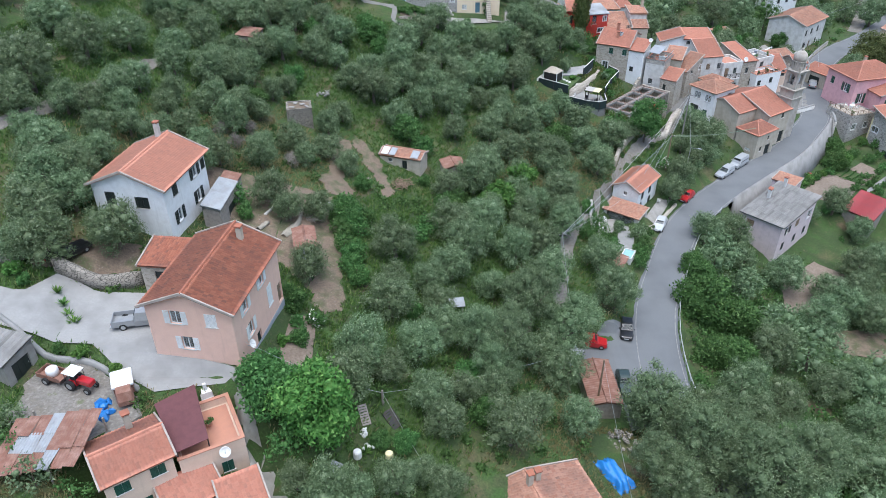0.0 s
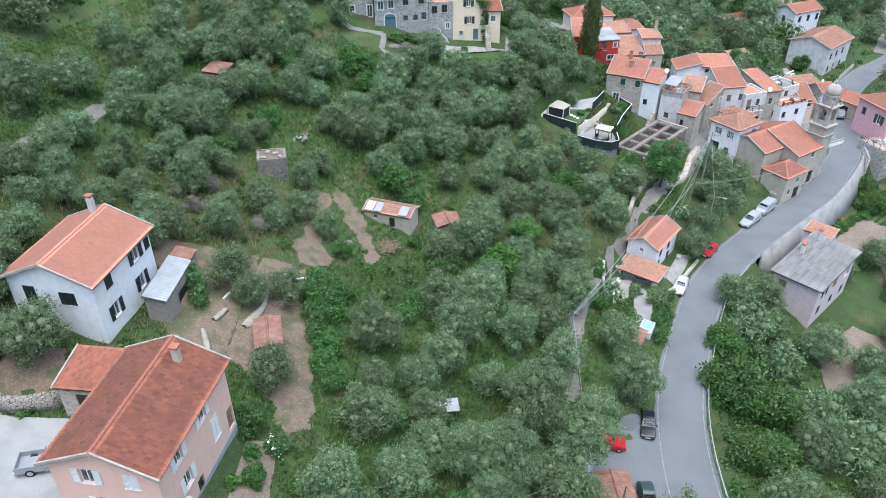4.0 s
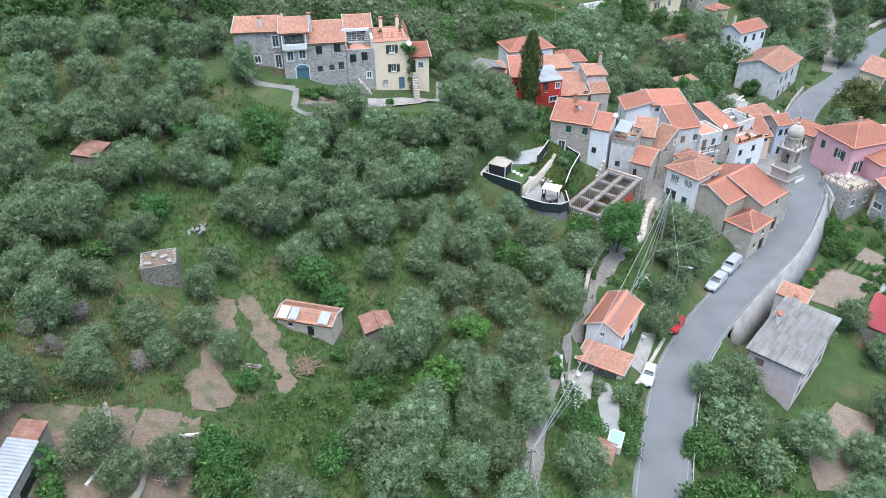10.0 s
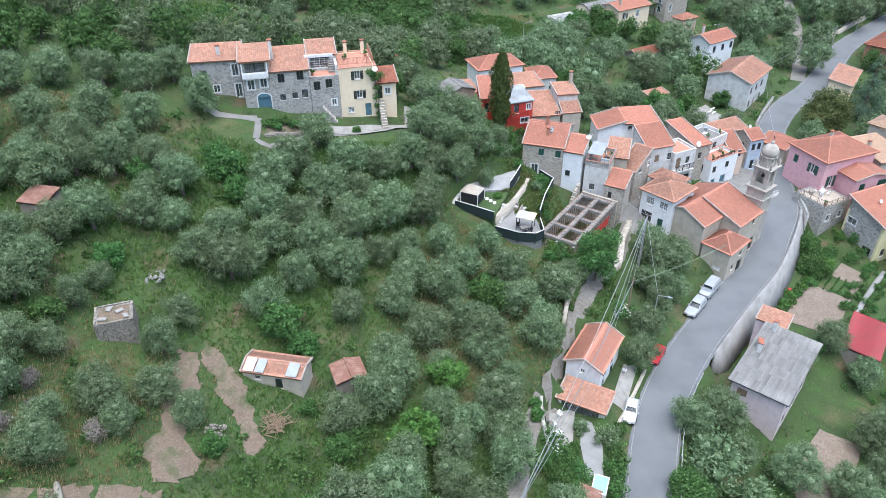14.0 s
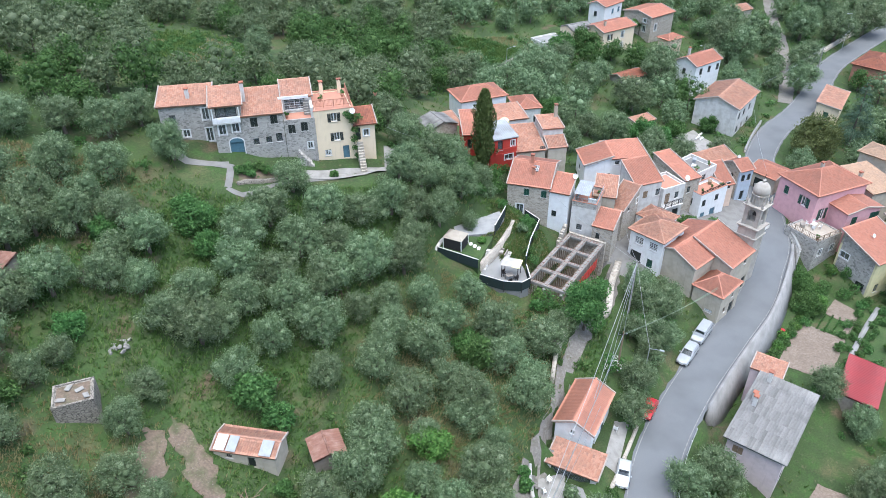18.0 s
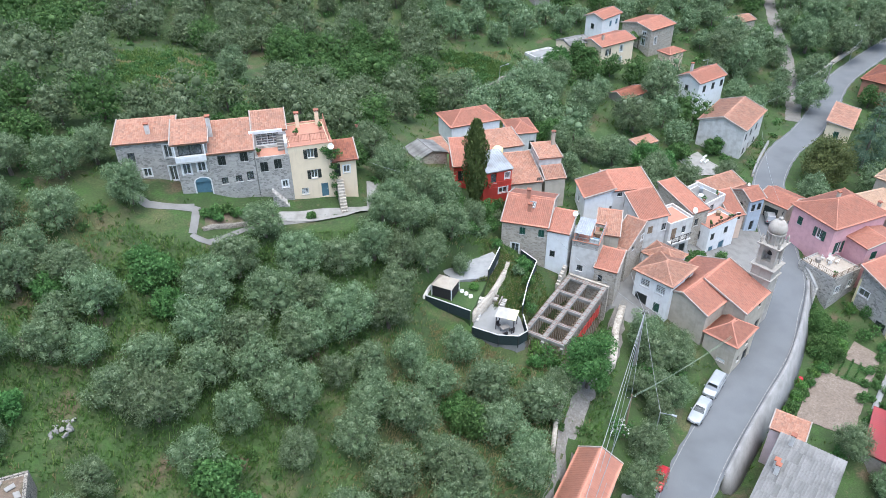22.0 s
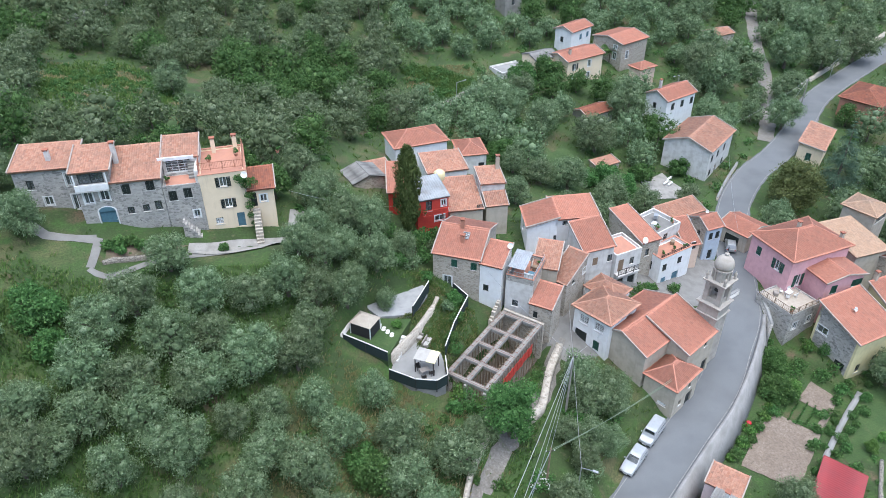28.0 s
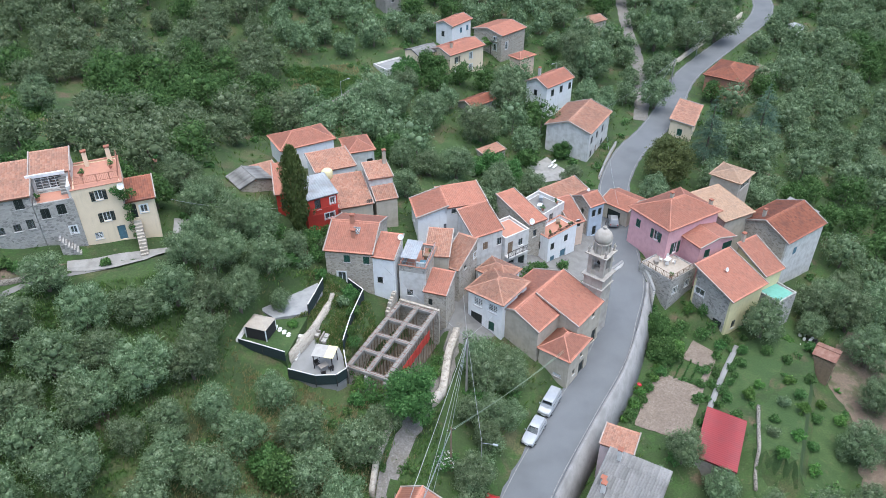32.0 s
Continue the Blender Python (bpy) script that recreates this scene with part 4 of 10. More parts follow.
# stone farmhouse with the cream house at its end
house("house", "grey rubble stone farmhouse with a salmon tiled roof", (-6.9, 139.5), 4, 5.4, 6.4, 19.5, 29.2, "shed", 1.4, "v", 0.2, "stone", "tile_old",
      wins=[("R", 1.55, 28.3, 0.9, 1.25, "shut:d"), ("R", 4.2, 28.5, 0.9, 1.25, "shut:d"), ("R", 1.5, 25.5, 0.75, 0.9, "plain:d"), ("R", 3.2, 25.6, 0.75, 0.9, "plain:d"), ("R", 4.6, 25.8, 0.8, 1.2, "plain:d")], chimneys=[(0.5, 3.4, 32.6)], ch_mat="white_old")
house("house", "stone wing with a terracotta roof terrace", (-1.45, 139.9), 4, 4.15, 3.1, 19.0, 28.0, "flat", 0.12, "v", 0.2, "stone", cornice=False, wins=[("R", 0.95, 26.8, 0.9, 1.25, "shut:d"), ("R", 2.65, 27.0, 0.9, 1.25, "shut:d"), ("R", 3.2, 24.1, 0.7, 1.0, "trim:d"), ("R", 1.7, 21.4, 1.5, 1.5, "door:o")])
house("house", "upper storey with glazed doors onto the roof terrace", (-1.65, 143.0), 4, 4.15, 4.4, 20.0, 30.0, "shed", 0.95, "v", 0.15, "white_old", "tile_old", wins=[("R", 1.75, 29.1, 2.9, 1.7, "grid:w")])
house("house", "stone house with an upper loggia and blue arched door", (-10.6, 139.3), 5, 3.8, 5.2, 20.5, 30.9, "shed", 0.7, "v", 0.35, "stone", "tile_old", walls={"L": "stone"},
      wins=[("R", 1.85, 30.05, 2.7, 1.35, "plain:d"), ("R", 1.05, 27.6, 0.95, 1.45, "trim:b"), ("R", 2.8, 27.8, 0.95, 1.45, "trim:b"), ("R", 2.6, 24.5, 1.8, 2.4, "gate:b")], chimneys=[])
house("house", "low stone house wing with a salmon roof under olives", (-17.6, 141.2), 2, 6.6, 5.0, 21.5, 30.6, "shed", 0.8, "v", 0.3, "stone", "tile_old", wins=[("R", 5.9, 29.2, 0.9, 1.7, "trim:b"), ("R", 6.0, 26.2, 0.9, 2.0, "trim:d"), ("R", 3.0, 26.6, 0.9, 1.1, "trim:w"), ("R", 1.6, 28.8, 0.8, 1.2, "plain:d")], chimneys=[(3.8, 1.6, 32.2)], ch_mat="white_old")
house("house", "cream yellow three-storey house with a rooftop terrace", (2.6, 140.3), 7, 5.5, 7.2, 18.5, 28.8, "flat", 0.15, "v", 0.2, "cream",
      wins=[("R", 2.7, 27.8, 0.85, 1.25, "open:d"), ("R", 2.9, 24.9, 0.85, 1.2, "open:d"), ("R", 1.5, 22.6, 0.9, 0.9, "grid:d"), ("R", 4.05, 22.4, 0.9, 1.95, "door:b")], chimneys=[(2.0, 6.2, 30.6), (4.6, 6.4, 30.6)], ch_mat="cream")
house("house", "narrow cream house wing with a small tiled porch roof", (8.0, 140.9), 5, 2.85, 3.6, 18.5, 26.3, "shed", 0.9, "v", 0.35, "cream", "tile_brown", wins=[("R", 1.6, 25.0, 0.8, 1.0, "trim:b"), ("R", 0.45, 24.9, 0.7, 1.9, "door:d")])

# village, west of the church
V = "village houses"
house("house", "stone village house with an orange roof and a skylight", (30.0, 139.1), -26, 6.3, 9.2, 7.5, 16.0, "gable", 1.8, "u", 0.2, "stone_warm", "tile_new", group=V,
      wins=[("R", 2.9, 15.0, 0.8, 1.1, "shut:g"), ("R", 5.5, 15.0, 0.8, 1.1, "shut:g"), ("R", 2.0, 11.8, 1.1, 2.0, "trim:d")], chimneys=[(2.8, 4.3, 19.0), (3.4, 2.2, 18.0)], ch_mat="brick")
house("house", "white village house joined to the stone one", (35.7, 136.3), -31, 2.9, 4.2, 6.5, 15.6, "shed", 1.1, "v", 0.2, "white", "tile_new", group=V, wins=[("R", 0.9, 12.1, 0.7, 0.9, "shut:d")])
house("house", "grey stone house with a cluttered roof terrace", (38.9, 135.1), -32, 3.6, 5.6, 5.5, 13.6, "flat", 0.9, "v", 0.2, "stone_warm", group=V, walls={"R": "white_old", "P": "stone"}, wins=[("R", 1.4, 10.2, 0.8, 1.0, "plain:d")])
house("house", "small stone house with a lean-to orange roof", (41.5, 132.6), -36, 3.1, 3.7, 4.2, 11.3, "shed", 1.2, "v", 0.15, "stone_warm", "tile_new", group=V, wins=[("R", 0.9, 9.8, 0.6, 1.1, "door:d")])
house("house", "tall narrow stone house with old pale tiles", (47.2, 135.1), 42, 5.2, 2.9, 4.0, 11.6, "shed", 2.2, "u", 0.15, "stone_warm", "tile_old", group=V, wins=[("R", 1.8, 11.4, 0.7, 0.9, "plain:d"), ("R", 4.6, 11.6, 0.8, 0.9, "trim:d"), ("R", 5.6, 8.2, 1.6, 2.4, "door:d")])
house("house", "old faded tile roofed house behind the stone terrace", (46.0, 136.0), 66, 5.4, 3.2, 7.0, 13.6, "shed", 0.9, "u", 0.2, "beige", "tile_old", group=V)
house("house", "white house with a bright orange two-level roof", (44.7, 146.4), -5, 4.3, 5.4, 7.5, 14.0, "shed", 1.3, "u", 0.3, "white", "tile_new", group=V, wins=[("R", 4.2, 12.0, 0.7, 0.8, "plain:d"), ("L", 3.4, 12.0, 0.7, 1.0, "plain:d")])
house("house", "white house with the upper part of a two-level roof", (49.3, 147.2), 0, 6.2, 5.0, 7.5, 14.3, "shed", 0.7, "v", 0.3, "white", "tile_new", group=V, wins=[("R", 1.2, 13.6, 0.8, 0.7, "plain:d")])
house("house", "orange roofed house in the middle of the village", (51.4, 140.9), 12, 4.9, 4.6, 6.0, 12.5, "shed", 2.2, "v", 0.2, "white_old", "tile_new", group=V, wins=[("R", 2.0, 10.6, 0.8, 1.2, "shut:o"), ("R", 4.4, 10.6, 0.8, 1.2, "plain:d")])
house("house", "white house with a small railed balcony and red terrace", (56.5, 141.4), 18, 4.6, 4.6, 4.0, 10.8, "flat", 0.4, "v", 0.2, "white_old", group=V, cornice=False, wins=[("R", 1.0, 9.2, 0.9, 1.9, "shut:o"), ("R", 3.0, 9.4, 0.8, 1.2, "plain:d"), ("R", 1.2, 5.6, 1.6, 2.2, "gate:d"), ("R", 3.4, 5.6, 1.3, 2.2, "gate:d")])
house("house", "stone house with a red brown roof and dish", (61.9, 145.0), 16, 3.3, 8.3, 3.4, 10.2, "shed", 1.4, "v", 0.2, "stone_warm", "tile_new", group=V, wins=[("R", 1.2, 8.4, 0.7, 1.2, "plain:d"), ("R", 2.9, 6.0, 0.9, 1.3, "shut:d")])
house("house", "white plastered house with a roof terrace and blue shutters", (64.9, 144.0), 24, 6.7, 3.6, 1.5, 7.3, "flat", 0.5, "v", 0.2, "white", group=V, wins=[("R", 1.0, 6.0, 0.8, 1.1, "shut:d"), ("R", 4.2, 6.2, 0.8, 1.1, "shut:d"), ("R", 1.2, 3.4, 0.9, 1.3, "shut:b"), ("R", 3.8, 3.2, 1.4, 2.0, "door:b"), ("L", 2.0, 5.8, 0.8, 1.4, "shut:d")])
house("house", "white house with a flat whitewashed roof terrace", (65.7, 148.0), 28, 5.4, 5.4, 2.0, 9.2, "flat", 0.6, "v", 0.2, "white_old", group=V, floor_mat="paving", cornice=False, wins=[("R", 2.0, 8.4, 1.0, 1.2, "plain:d")])
house("house", "narrow house with an orange roof at the end of the street", (70.6, 148.0), 8, 2.6, 4.6, 1.5, 6.9, "shed", 2.2, "v", 0.25, "peach", "tile_new", group=V, wins=[("R", 1.5, 6.8, 0.8, 1.2, "shut:d")])
house("house", "pale blue house with a patched orange roof", (75.2, 150.3), 14, 3.0, 4.2, 0.8, 8.0, "gable", 1.1, "u", 0.25, "skyblue", "tile_new", group=V, walls={"L": "stone_warm"}, wins=[("R", 0.9, 6.6, 0.7, 1.2, "shut:d"), ("R", 2.2, 6.6, 0.7, 1.2, "shut:d"), ("R", 1.5, 3.0, 0.9, 1.8, "door:d"), ("L", 1.8, 6.4, 0.7, 1.1, "plain:d")])
house("house", "faded pink roofed outbuilding near the junction", (70.6, 155.0), 18, 8.2, 3.4, 1.5, 7.0, "shed", 0.9, "v", 0.2, "beige", "tile_old", group=V)
# north-western cluster
house("house", "crimson house with a yellow band and balcony", (29.1, 147.0), 12, 4.5, 5.0, 11.5, 19.2, "shed", 0.7, "v", 0.2, "red", "zinc", group=V, wins=[("R", 3.2, 16.0, 1.4, 0.9, "trim:y"), ("R", 1.6, 18.2, 0.9, 1.6, "plain:d"), ("R", 3.8, 18.3, 0.7, 1.0, "trim:d")])
house("house", "narrow crimson wing with a steep orange roof", (25.4, 150.4), -4, 2.6, 6.4, 11.5, 19.0, "shed", 1.4, "v", 0.25, "red", "tile_new", group=V, wins=[("R", 1.0, 17.4, 0.8, 1.7, "door:d")])
house("house", "old house with broken faded tiles and plaster walls", (34.0, 149.4), 1, 4.8, 7.6, 9.5, 15.7, "shed", 1.3, "v", 0.2, "beige", "tile_old", group=V, wins=[("R", 4.4, 16.0, 0.9, 0.8, "plain:d")])
house("house", "low old wing with patched tiles and bare plaster", (39.4, 149.9), 2, 3.2, 2.4, 9.0, 15.7, "shed", 1.0, "v", 0.15, "beige", "tile_old", group=V)
house("house", "old raised house with faded salmon tiles", (39.1, 152.6), 0, 3.5, 4.8, 9.0, 17.9, "shed", 0.35, "v", 0.2, "white_old", "tile_old", group=V, chimneys=[(3.2, 3.8, 20.4)])
house("house", "house with patched pink tile roof", (32.2, 159.0), 6, 6.2, 5.8, 9.0, 16.9, "shed", 0.5, "v", 0.25, "white", "tile_old", group=V)
house("house", "white house with a large bright orange roof", (28.0, 166.4), 12, 8.8, 6.0, 9.0, 17.8, "hip", 1.5, "u", 0.35, "white", "tile_new", group=V, wins=[("R", 2.0, 15.4, 0.8, 1.0, "plain:d")])
house("house", "grey plastered house with an orange hip roof", (38.7, 167.4), 2, 4.4, 5.6, 8.5, 15.2, "hip", 1.2, "u", 0.3, "white_old", "tile_new", group=V, wins=[("R", 3.6, 12.9, 1.0, 1.7, "door:d")])
house("shed", "ruined shed with a grey cement sheet roof", (20.8, 155.4), 20, 5.0, 4.6, 11.0, 18.0, "gable", 0.8, "v", 0.2, "stone_warm", "slate", category="shed")
house("house", "low house with a faded roof and a climbing plant", (20.2, 160.4), 15, 7.4, 4.6, 10.0, 15.4, "shed", 0.7, "v", 0.2, "white_old", "tile_old", group=V)
# church side
house("house", "white house with a hip roof over an archway", (51.1, 128.6), 35, 6.0, 5.5, 2.5, 9.8, "hip", 1.25, "u", 0.4, "white", "tile_old", group=V,
      wins=[("L", 1.5, 8.4, 1.4, 1.3, "grid:w"), ("L", 3.9, 8.4, 1.4, 1.3, "grid:w"), ("L", 1.6, 5.4, 0.9, 1.4, "shut:g"), ("L", 4.2, 5.0, 2.0, 2.9, "gate:d"), ("R", 4.4, 8.6, 1.3, 0.9, "trim:d")])
house("house", "pale orange roofed back wing of the archway house", (53.4, 133.4), 35, 3.6, 4.6, 3.0, 9.6, "hip", 0.9, "v", 0.3, "white", "tile_old", group=V)
# pink group east of the road
P2 = "houses beside the bend"
house("house", "rose pink house with an orange hip roof", (83.6, 140.0), 14, 11.2, 8.3, -2.5, 8.1, "hip", 2.2, "u", 0.45, "rose", "tile_new", group=P2,
      wins=[("L", 2.4, 5.9, 1.1, 1.7, "open:g"), ("L", 6.4, 6.1, 0.9, 1.4, "shut:g"), ("R", 2.1, 4.2, 1.0, 2.1, "open:g")], chimneys=[(5.0, 4.8, 11.0), (10.6, 1.4, 9.6)])
house("house", "rose pink wing with a sloping orange roof", (87.7, 137.0), 10, 6.9, 4.8, -3.0, 6.0, "gable", 0.7, "v", 0.4, "rose", "tile_new", group=P2, wins=[("R", 1.7, 4.4, 1.1, 1.4, "shut:g"), ("R", 5.9, 4.7, 1.9, 1.2, "shut:g")])
house("house", "grey stone house base with a paved deck on top", (81.5, 134.4), 20, 6.2, 6.2, -6.5, 2.7, "flat", 0.12, "v", 0.2, "stone", group=P2, cornice=False, floor_mat="canvas", wins=[("L", 4.2, 0.6, 0.9, 1.8, "trim:d"), ("R", 1.4, 0.3, 1.0, 1.3, "trim:w"), ("R", 4.4, 0.4, 1.0, 1.3, "trim:w")])
house("house", "house with a wide brown-orange roof and yellow gable", (87.7, 127.7), 17, 7.6, 6.9, -6.0, 2.5, "shed", 2.2, "v", 0.5, "yellow", "tile_new", group=P2, walls={"L": "stone"}, wins=[("L", 5.6, 0.6, 1.7, 1.2, "trim:w"), ("R", 2.0, -3.0, 1.0, 1.5, "plain:d"), ("R", 5.2, -2.6, 1.0, 1.9, "plain:d"), ("L", 1.6, -3.4, 1.6, 2.2, "door:d")])
house("house", "orange roofed wing with a small chimney", (96.2, 131.2), 14, 4.0, 5.8, -6.0, 2.7, "shed", 2.5, "v", 0.35, "yellow", "tile_new", group=P2, chimneys=[(1.0, 6.0, 6.8)])
house("house", "stone annex with a sea green terrace floor", (96.6, 127.6), 17, 4.6, 4.8, -7.0, -0.2, "flat", 0.25, "v", 0.2, "stone", group=P2, floor_mat="teal", cornice=False, wins=[("R", 1.4, -3.6, 0.9, 1.2, "plain:d")])
house("house", "ochre tiled house with a covered roof loggia", (96.2, 142.6), 10, 6.4, 8.4, -4.0, 5.8, "shed", 1.0, "v", 0.3, "beige", "tile_ochre", group=P2)
house("house", "raised roof loggia house with ochre tiles", (103.6, 149.6), 30, 5.2, 5.2, -4.0, 8.0, "hip", 0.9, "u", 0.4, "beige", "tile_ochre", group=P2, wins=[("R", 2.6, 7.0, 3.6, 1.2, "plain:d")])
house("house", "rubble stone house with a long brown roof", (103.8, 136.0), 18, 10.5, 9.0, -7.0, 4.2, "gable", 2.0, "u", 0.35, "stone_warm", "tile_brown", group=P2, walls={"R": "white_old"}, wins=[("R", 3.0, 1.6, 0.9, 1.3, "shut:b")], chimneys=[(1.6, 6.0, 7.0)])
house("house", "white lean-to house with a pale blue awning", (112.6, 142.0), 30, 6.5, 5.0, -7.0, 2.0, "shed", 0.9, "v", 0.3, "white_old", "slate", group=P2, wins=[("R", 2.2, -0.2, 1.6, 1.2, "plain:b")])
house("garage", "low garage with an orange roof beside the road", (83.4, 151.6), 28, 5.6, 5.4, 0.2, 4.9, "gable", 0.9, "v", 0.3, "beige", "tile_new", category="garage", wins=[("L", 2.7, 2.9, 2.6, 2.2, "gate:d")])
# farther houses along the road
F = "houses beyond the village"
house("house", "white house with a patched old clay roof by the road", (87.1, 174.0), 43, 12.0, 9.0, 1.0, 9.0, "gable", 1.6, "u", 0.4, "white_old", "tile_old", group=F,
      wins=[("R", 1.6, 7.0, 0.8, 1.3, "shut:d"), ("R", 4.6, 7.0, 0.8, 1.3, "shut:d"), ("R", 8.0, 7.0, 0.8, 1.3, "shut:d"), ("R", 1.8, 4.0, 0.8, 1.3, "shut:d"), ("R", 4.8, 3.6, 1.0, 2.0, "door:o"), ("R", 8.2, 4.0, 0.8, 1.3, "shut:d")])
house("house", "white house with an orange tiled roof among olives", (85.8, 191.7), 27, 8.9, 5.6, 4.0, 11.8, "gable", 1.3, "u", 0.35, "white", "tile_new", group=F, wins=[("R", 2.0, 10.2, 0.9, 1.4, "shut:d"), ("R", 5.0, 10.2, 0.9, 1.4, "shut:d"), ("R", 8.0, 10.2, 0.9, 1.4, "shut:d"), ("L", 3.0, 10.0, 0.8, 1.2, "shut:d")], chimneys=[(3.0, 4.6, 14.2)], ch_mat="white_old")
house("house", "cream yellow house with an orange roof and tall windows", (69.0, 206.3), 25, 10.3, 6.2, 9.5, 15.8, "gable", 0.9, "u", 0.4, "cream", "tile_new", group=F, wins=[("R", 2.2, 14.3, 0.8, 1.4, "open:d"), ("R", 6.4, 14.3, 0.9, 1.5, "trim:b"), ("R", 6.4, 11.6, 0.9, 1.5, "trim:b"), ("R", 2.2, 11.6, 1.0, 1.6, "trim:d")], chimneys=[(2.2, 2.0, 17.6)])
house("house", "ochre house wing with a slate roof", (62.6, 208.6), 22, 6.0, 5.0, 9.5, 15.6, "gable", 0.8, "u", 0.2, "cream", "slate", group=F)
house("house", "white and blue house with a bright orange roof", (73.5, 218.7), 36, 7.6, 4.6, 11.5, 18.1, "gable", 0.8, "u", 0.4, "white", "tile_new", group=F, wins=[("R", 3.6, 16.4, 0.8, 1.2, "shut:b"), ("R", 6.2, 16.4, 0.8, 1.2, "shut:b"), ("L", 2.6, 16.0, 0.8, 1.2, "shut:d")])
house("house", "rubble stone house with an orange hip roof", (84.7, 215.6), 29, 8.8, 8.6, 8.0, 15.7, "gable", 0.9, "u", 0.35, "stone_warm", "tile_new", group=F, wins=[("L", 2.0, 12.6, 1.0, 1.6, "trim:b"), ("L", 2.0, 14.6, 1.0, 1.0, "trim:w"), ("R", 2.0, 13.0, 0.9, 1.8, "trim:d")])
house("shed", "small hut with an orange hip roof in a garden", (86.9, 209.0), 24, 4.7, 3.3, 6.5, 12.0, "hip", 0.9, "u", 0.35, "peach", "tile_new", category="hut", wins=[("R", 2.2, 8.6, 0.8, 1.2, "plain:d")])
house("house", "brick-brown house with a red hip roof among trees", (133.7, 190.4), 36, 11.6, 8.1, 1.5, 7.9, "hip", 1.6, "u", 0.5, "brick", "tile_brown", group=F, wins=[("R", 4.0, 5.8, 1.0, 1.4, "plain:d")])
house("house", "cream roadside house with a faded tile roof", (112.3, 176.4), 47, 11.6, 4.6, 0.8, 6.0, "shed", 0.7, "v", 0.35, "cream", "tile_old", group=F, wins=[("L", 2.4, 4.2, 1.0, 1.5, "shut:g")])

# ---- church ----
house("church", "old beige rendered church nave with an orange tiled roof", (54.6, 124.6), 32, 11.0, 8.2, -0.5, 7.5, "gable", 1.6, "u", 0.25, "beige", "tile_new", category="church", split=0.47)
house("church", "taller beige church aisle with an orange gable roof", (60.4, 124.7), 34, 6.7, 6.4, -1.0, 6.9, "shed", 2.3, "v", 0.25, "beige", "tile_new", category="church", wins=[("R", 4.4, 6.2, 0.7, 1.1, "plain:d"), ("R", 5.4, 1.6, 1.4, 2.4, "gate:d")])
house("chapel", "low side chapel with a hipped orange roof", (57.5, 120.8), 35, 5.5, 4.5, -0.8, 4.7, "hip", 1.6, "u", 0.25, "beige", "tile_new", category="chapel", wins=[("R", 1.6, 1.8, 0.6, 0.9, "plain:d"), ("R", 3.8, 1.0, 1.5, 2.4, "gate:d"), ("R", 3.4, 3.6, 0.6, 0.8, "plain:d"), ("L", 1.6, 1.6, 1.2, 0.5, "grid:w")])


# ---- sheds, wings and huts ----
SH = "tin sheds"
house("house", "peach terrace wing with a paved roof terrace", (-20.1, 36.75), 28, 5.05, 5.4, 11.5, 15.9, "flat", 0.75, "v", 0.2, "peach", cornice=True, wins=[("R", 3.4, 14.2, 0.9, 1.1, "shut:g")])
house("house", "low wing with an orange tiled lean-to roof", (-20.2, 33.4), 36, 4.2, 2.8, 11.0, 14.3, "shed", 0.7, "v", 0.2, "peach", "tile_new", wins=[("R", 2.4, 13.2, 0.9, 1.0, "shut:g")])
house("house", "end wing with an orange tiled roof", (-16.0, 33.4), 28, 3.2, 3.2, 11.0, 13.9, "shed", 0.8, "v", 0.2, "peach", "tile_new", wins=[("R", 1.4, 12.9, 0.8, 0.9, "shut:g")])
house("shed", "grey sheet roofed shed beside the drive", (-36.2, 44.0), 72, 3.2, 5.5, 16.0, 19.5, "shed", 0.5, "u", 0.2, "concrete_dark", "slate", category="shed", group=SH, wins=[("R", 1.6, 18.0, 1.8, 2.0, "gate:d")])
house("shed", "stone lean-to with a brown tiled roof", (-28.8, 56.2), -6, 4.0, 3.8, 16.5, 21.2, "shed", 0.6, "v", 0.25, "stone_warm", "tile_brown", category="shed", wins=[("R", 2.4, 19.4, 2.2, 2.4, "gate:d")])
house("house", "old low house with a patched clay roof and stone edge", (4.6, 36.0), 20, 10.5, 6.0, 1.5, 6.3, "gable", 0.9, "v", 0.25, "stone_warm", "tile_old", chimneys=[(5.0, 4.6, 8.6), (5.9, 4.9, 8.3)])
house("shed", "long shed with a rust red sheet roof beside the road", (16.2, 56.3), 3, 3.5, 6.9, -0.8, 2.4, "gable", 0.35, "v", 0.12, "wood_grey", "rust", category="shed", group=SH)
house("shed", "small shed with a rust brown sheet roof beside the white house", (-24.3, 74.8), 87, 1.9, 1.8, 15.0, 20.0, "shed", 0.4, "v", 0.12, "wood_grey", "rust", category="shed", group=SH)
house("hut", "roofless looking stone hut with a flat concrete top", (-22.9, 99.0), 12, 3.7, 3.2, 14.5, 18.9, "flat", 0.12, "v", 0.2, "dry_stone", category="hut", cornice=False, floor_mat="soil")
house("shed", "small beige shed under rusty red and white sheets", (-9.4, 97.6), -19, 6.4, 3.0, 9.0, 12.5, "gable", 0.45, "u", 0.2, "beige", "tile_old", category="shed", group=SH, wins=[("R", 1.6, 11.9, 0.6, 0.5, "plain:d"), ("R", 3.9, 11.4, 0.8, 1.4, "door:d")])
house("shed", "collapsing shed with a rusty sheet roof", (0.3, 95.8), 14, 3.2, 3.0, 8.5, 10.9, "gable", 0.4, "v", 0.15, "wood_grey", "rust", category="shed", group=SH)
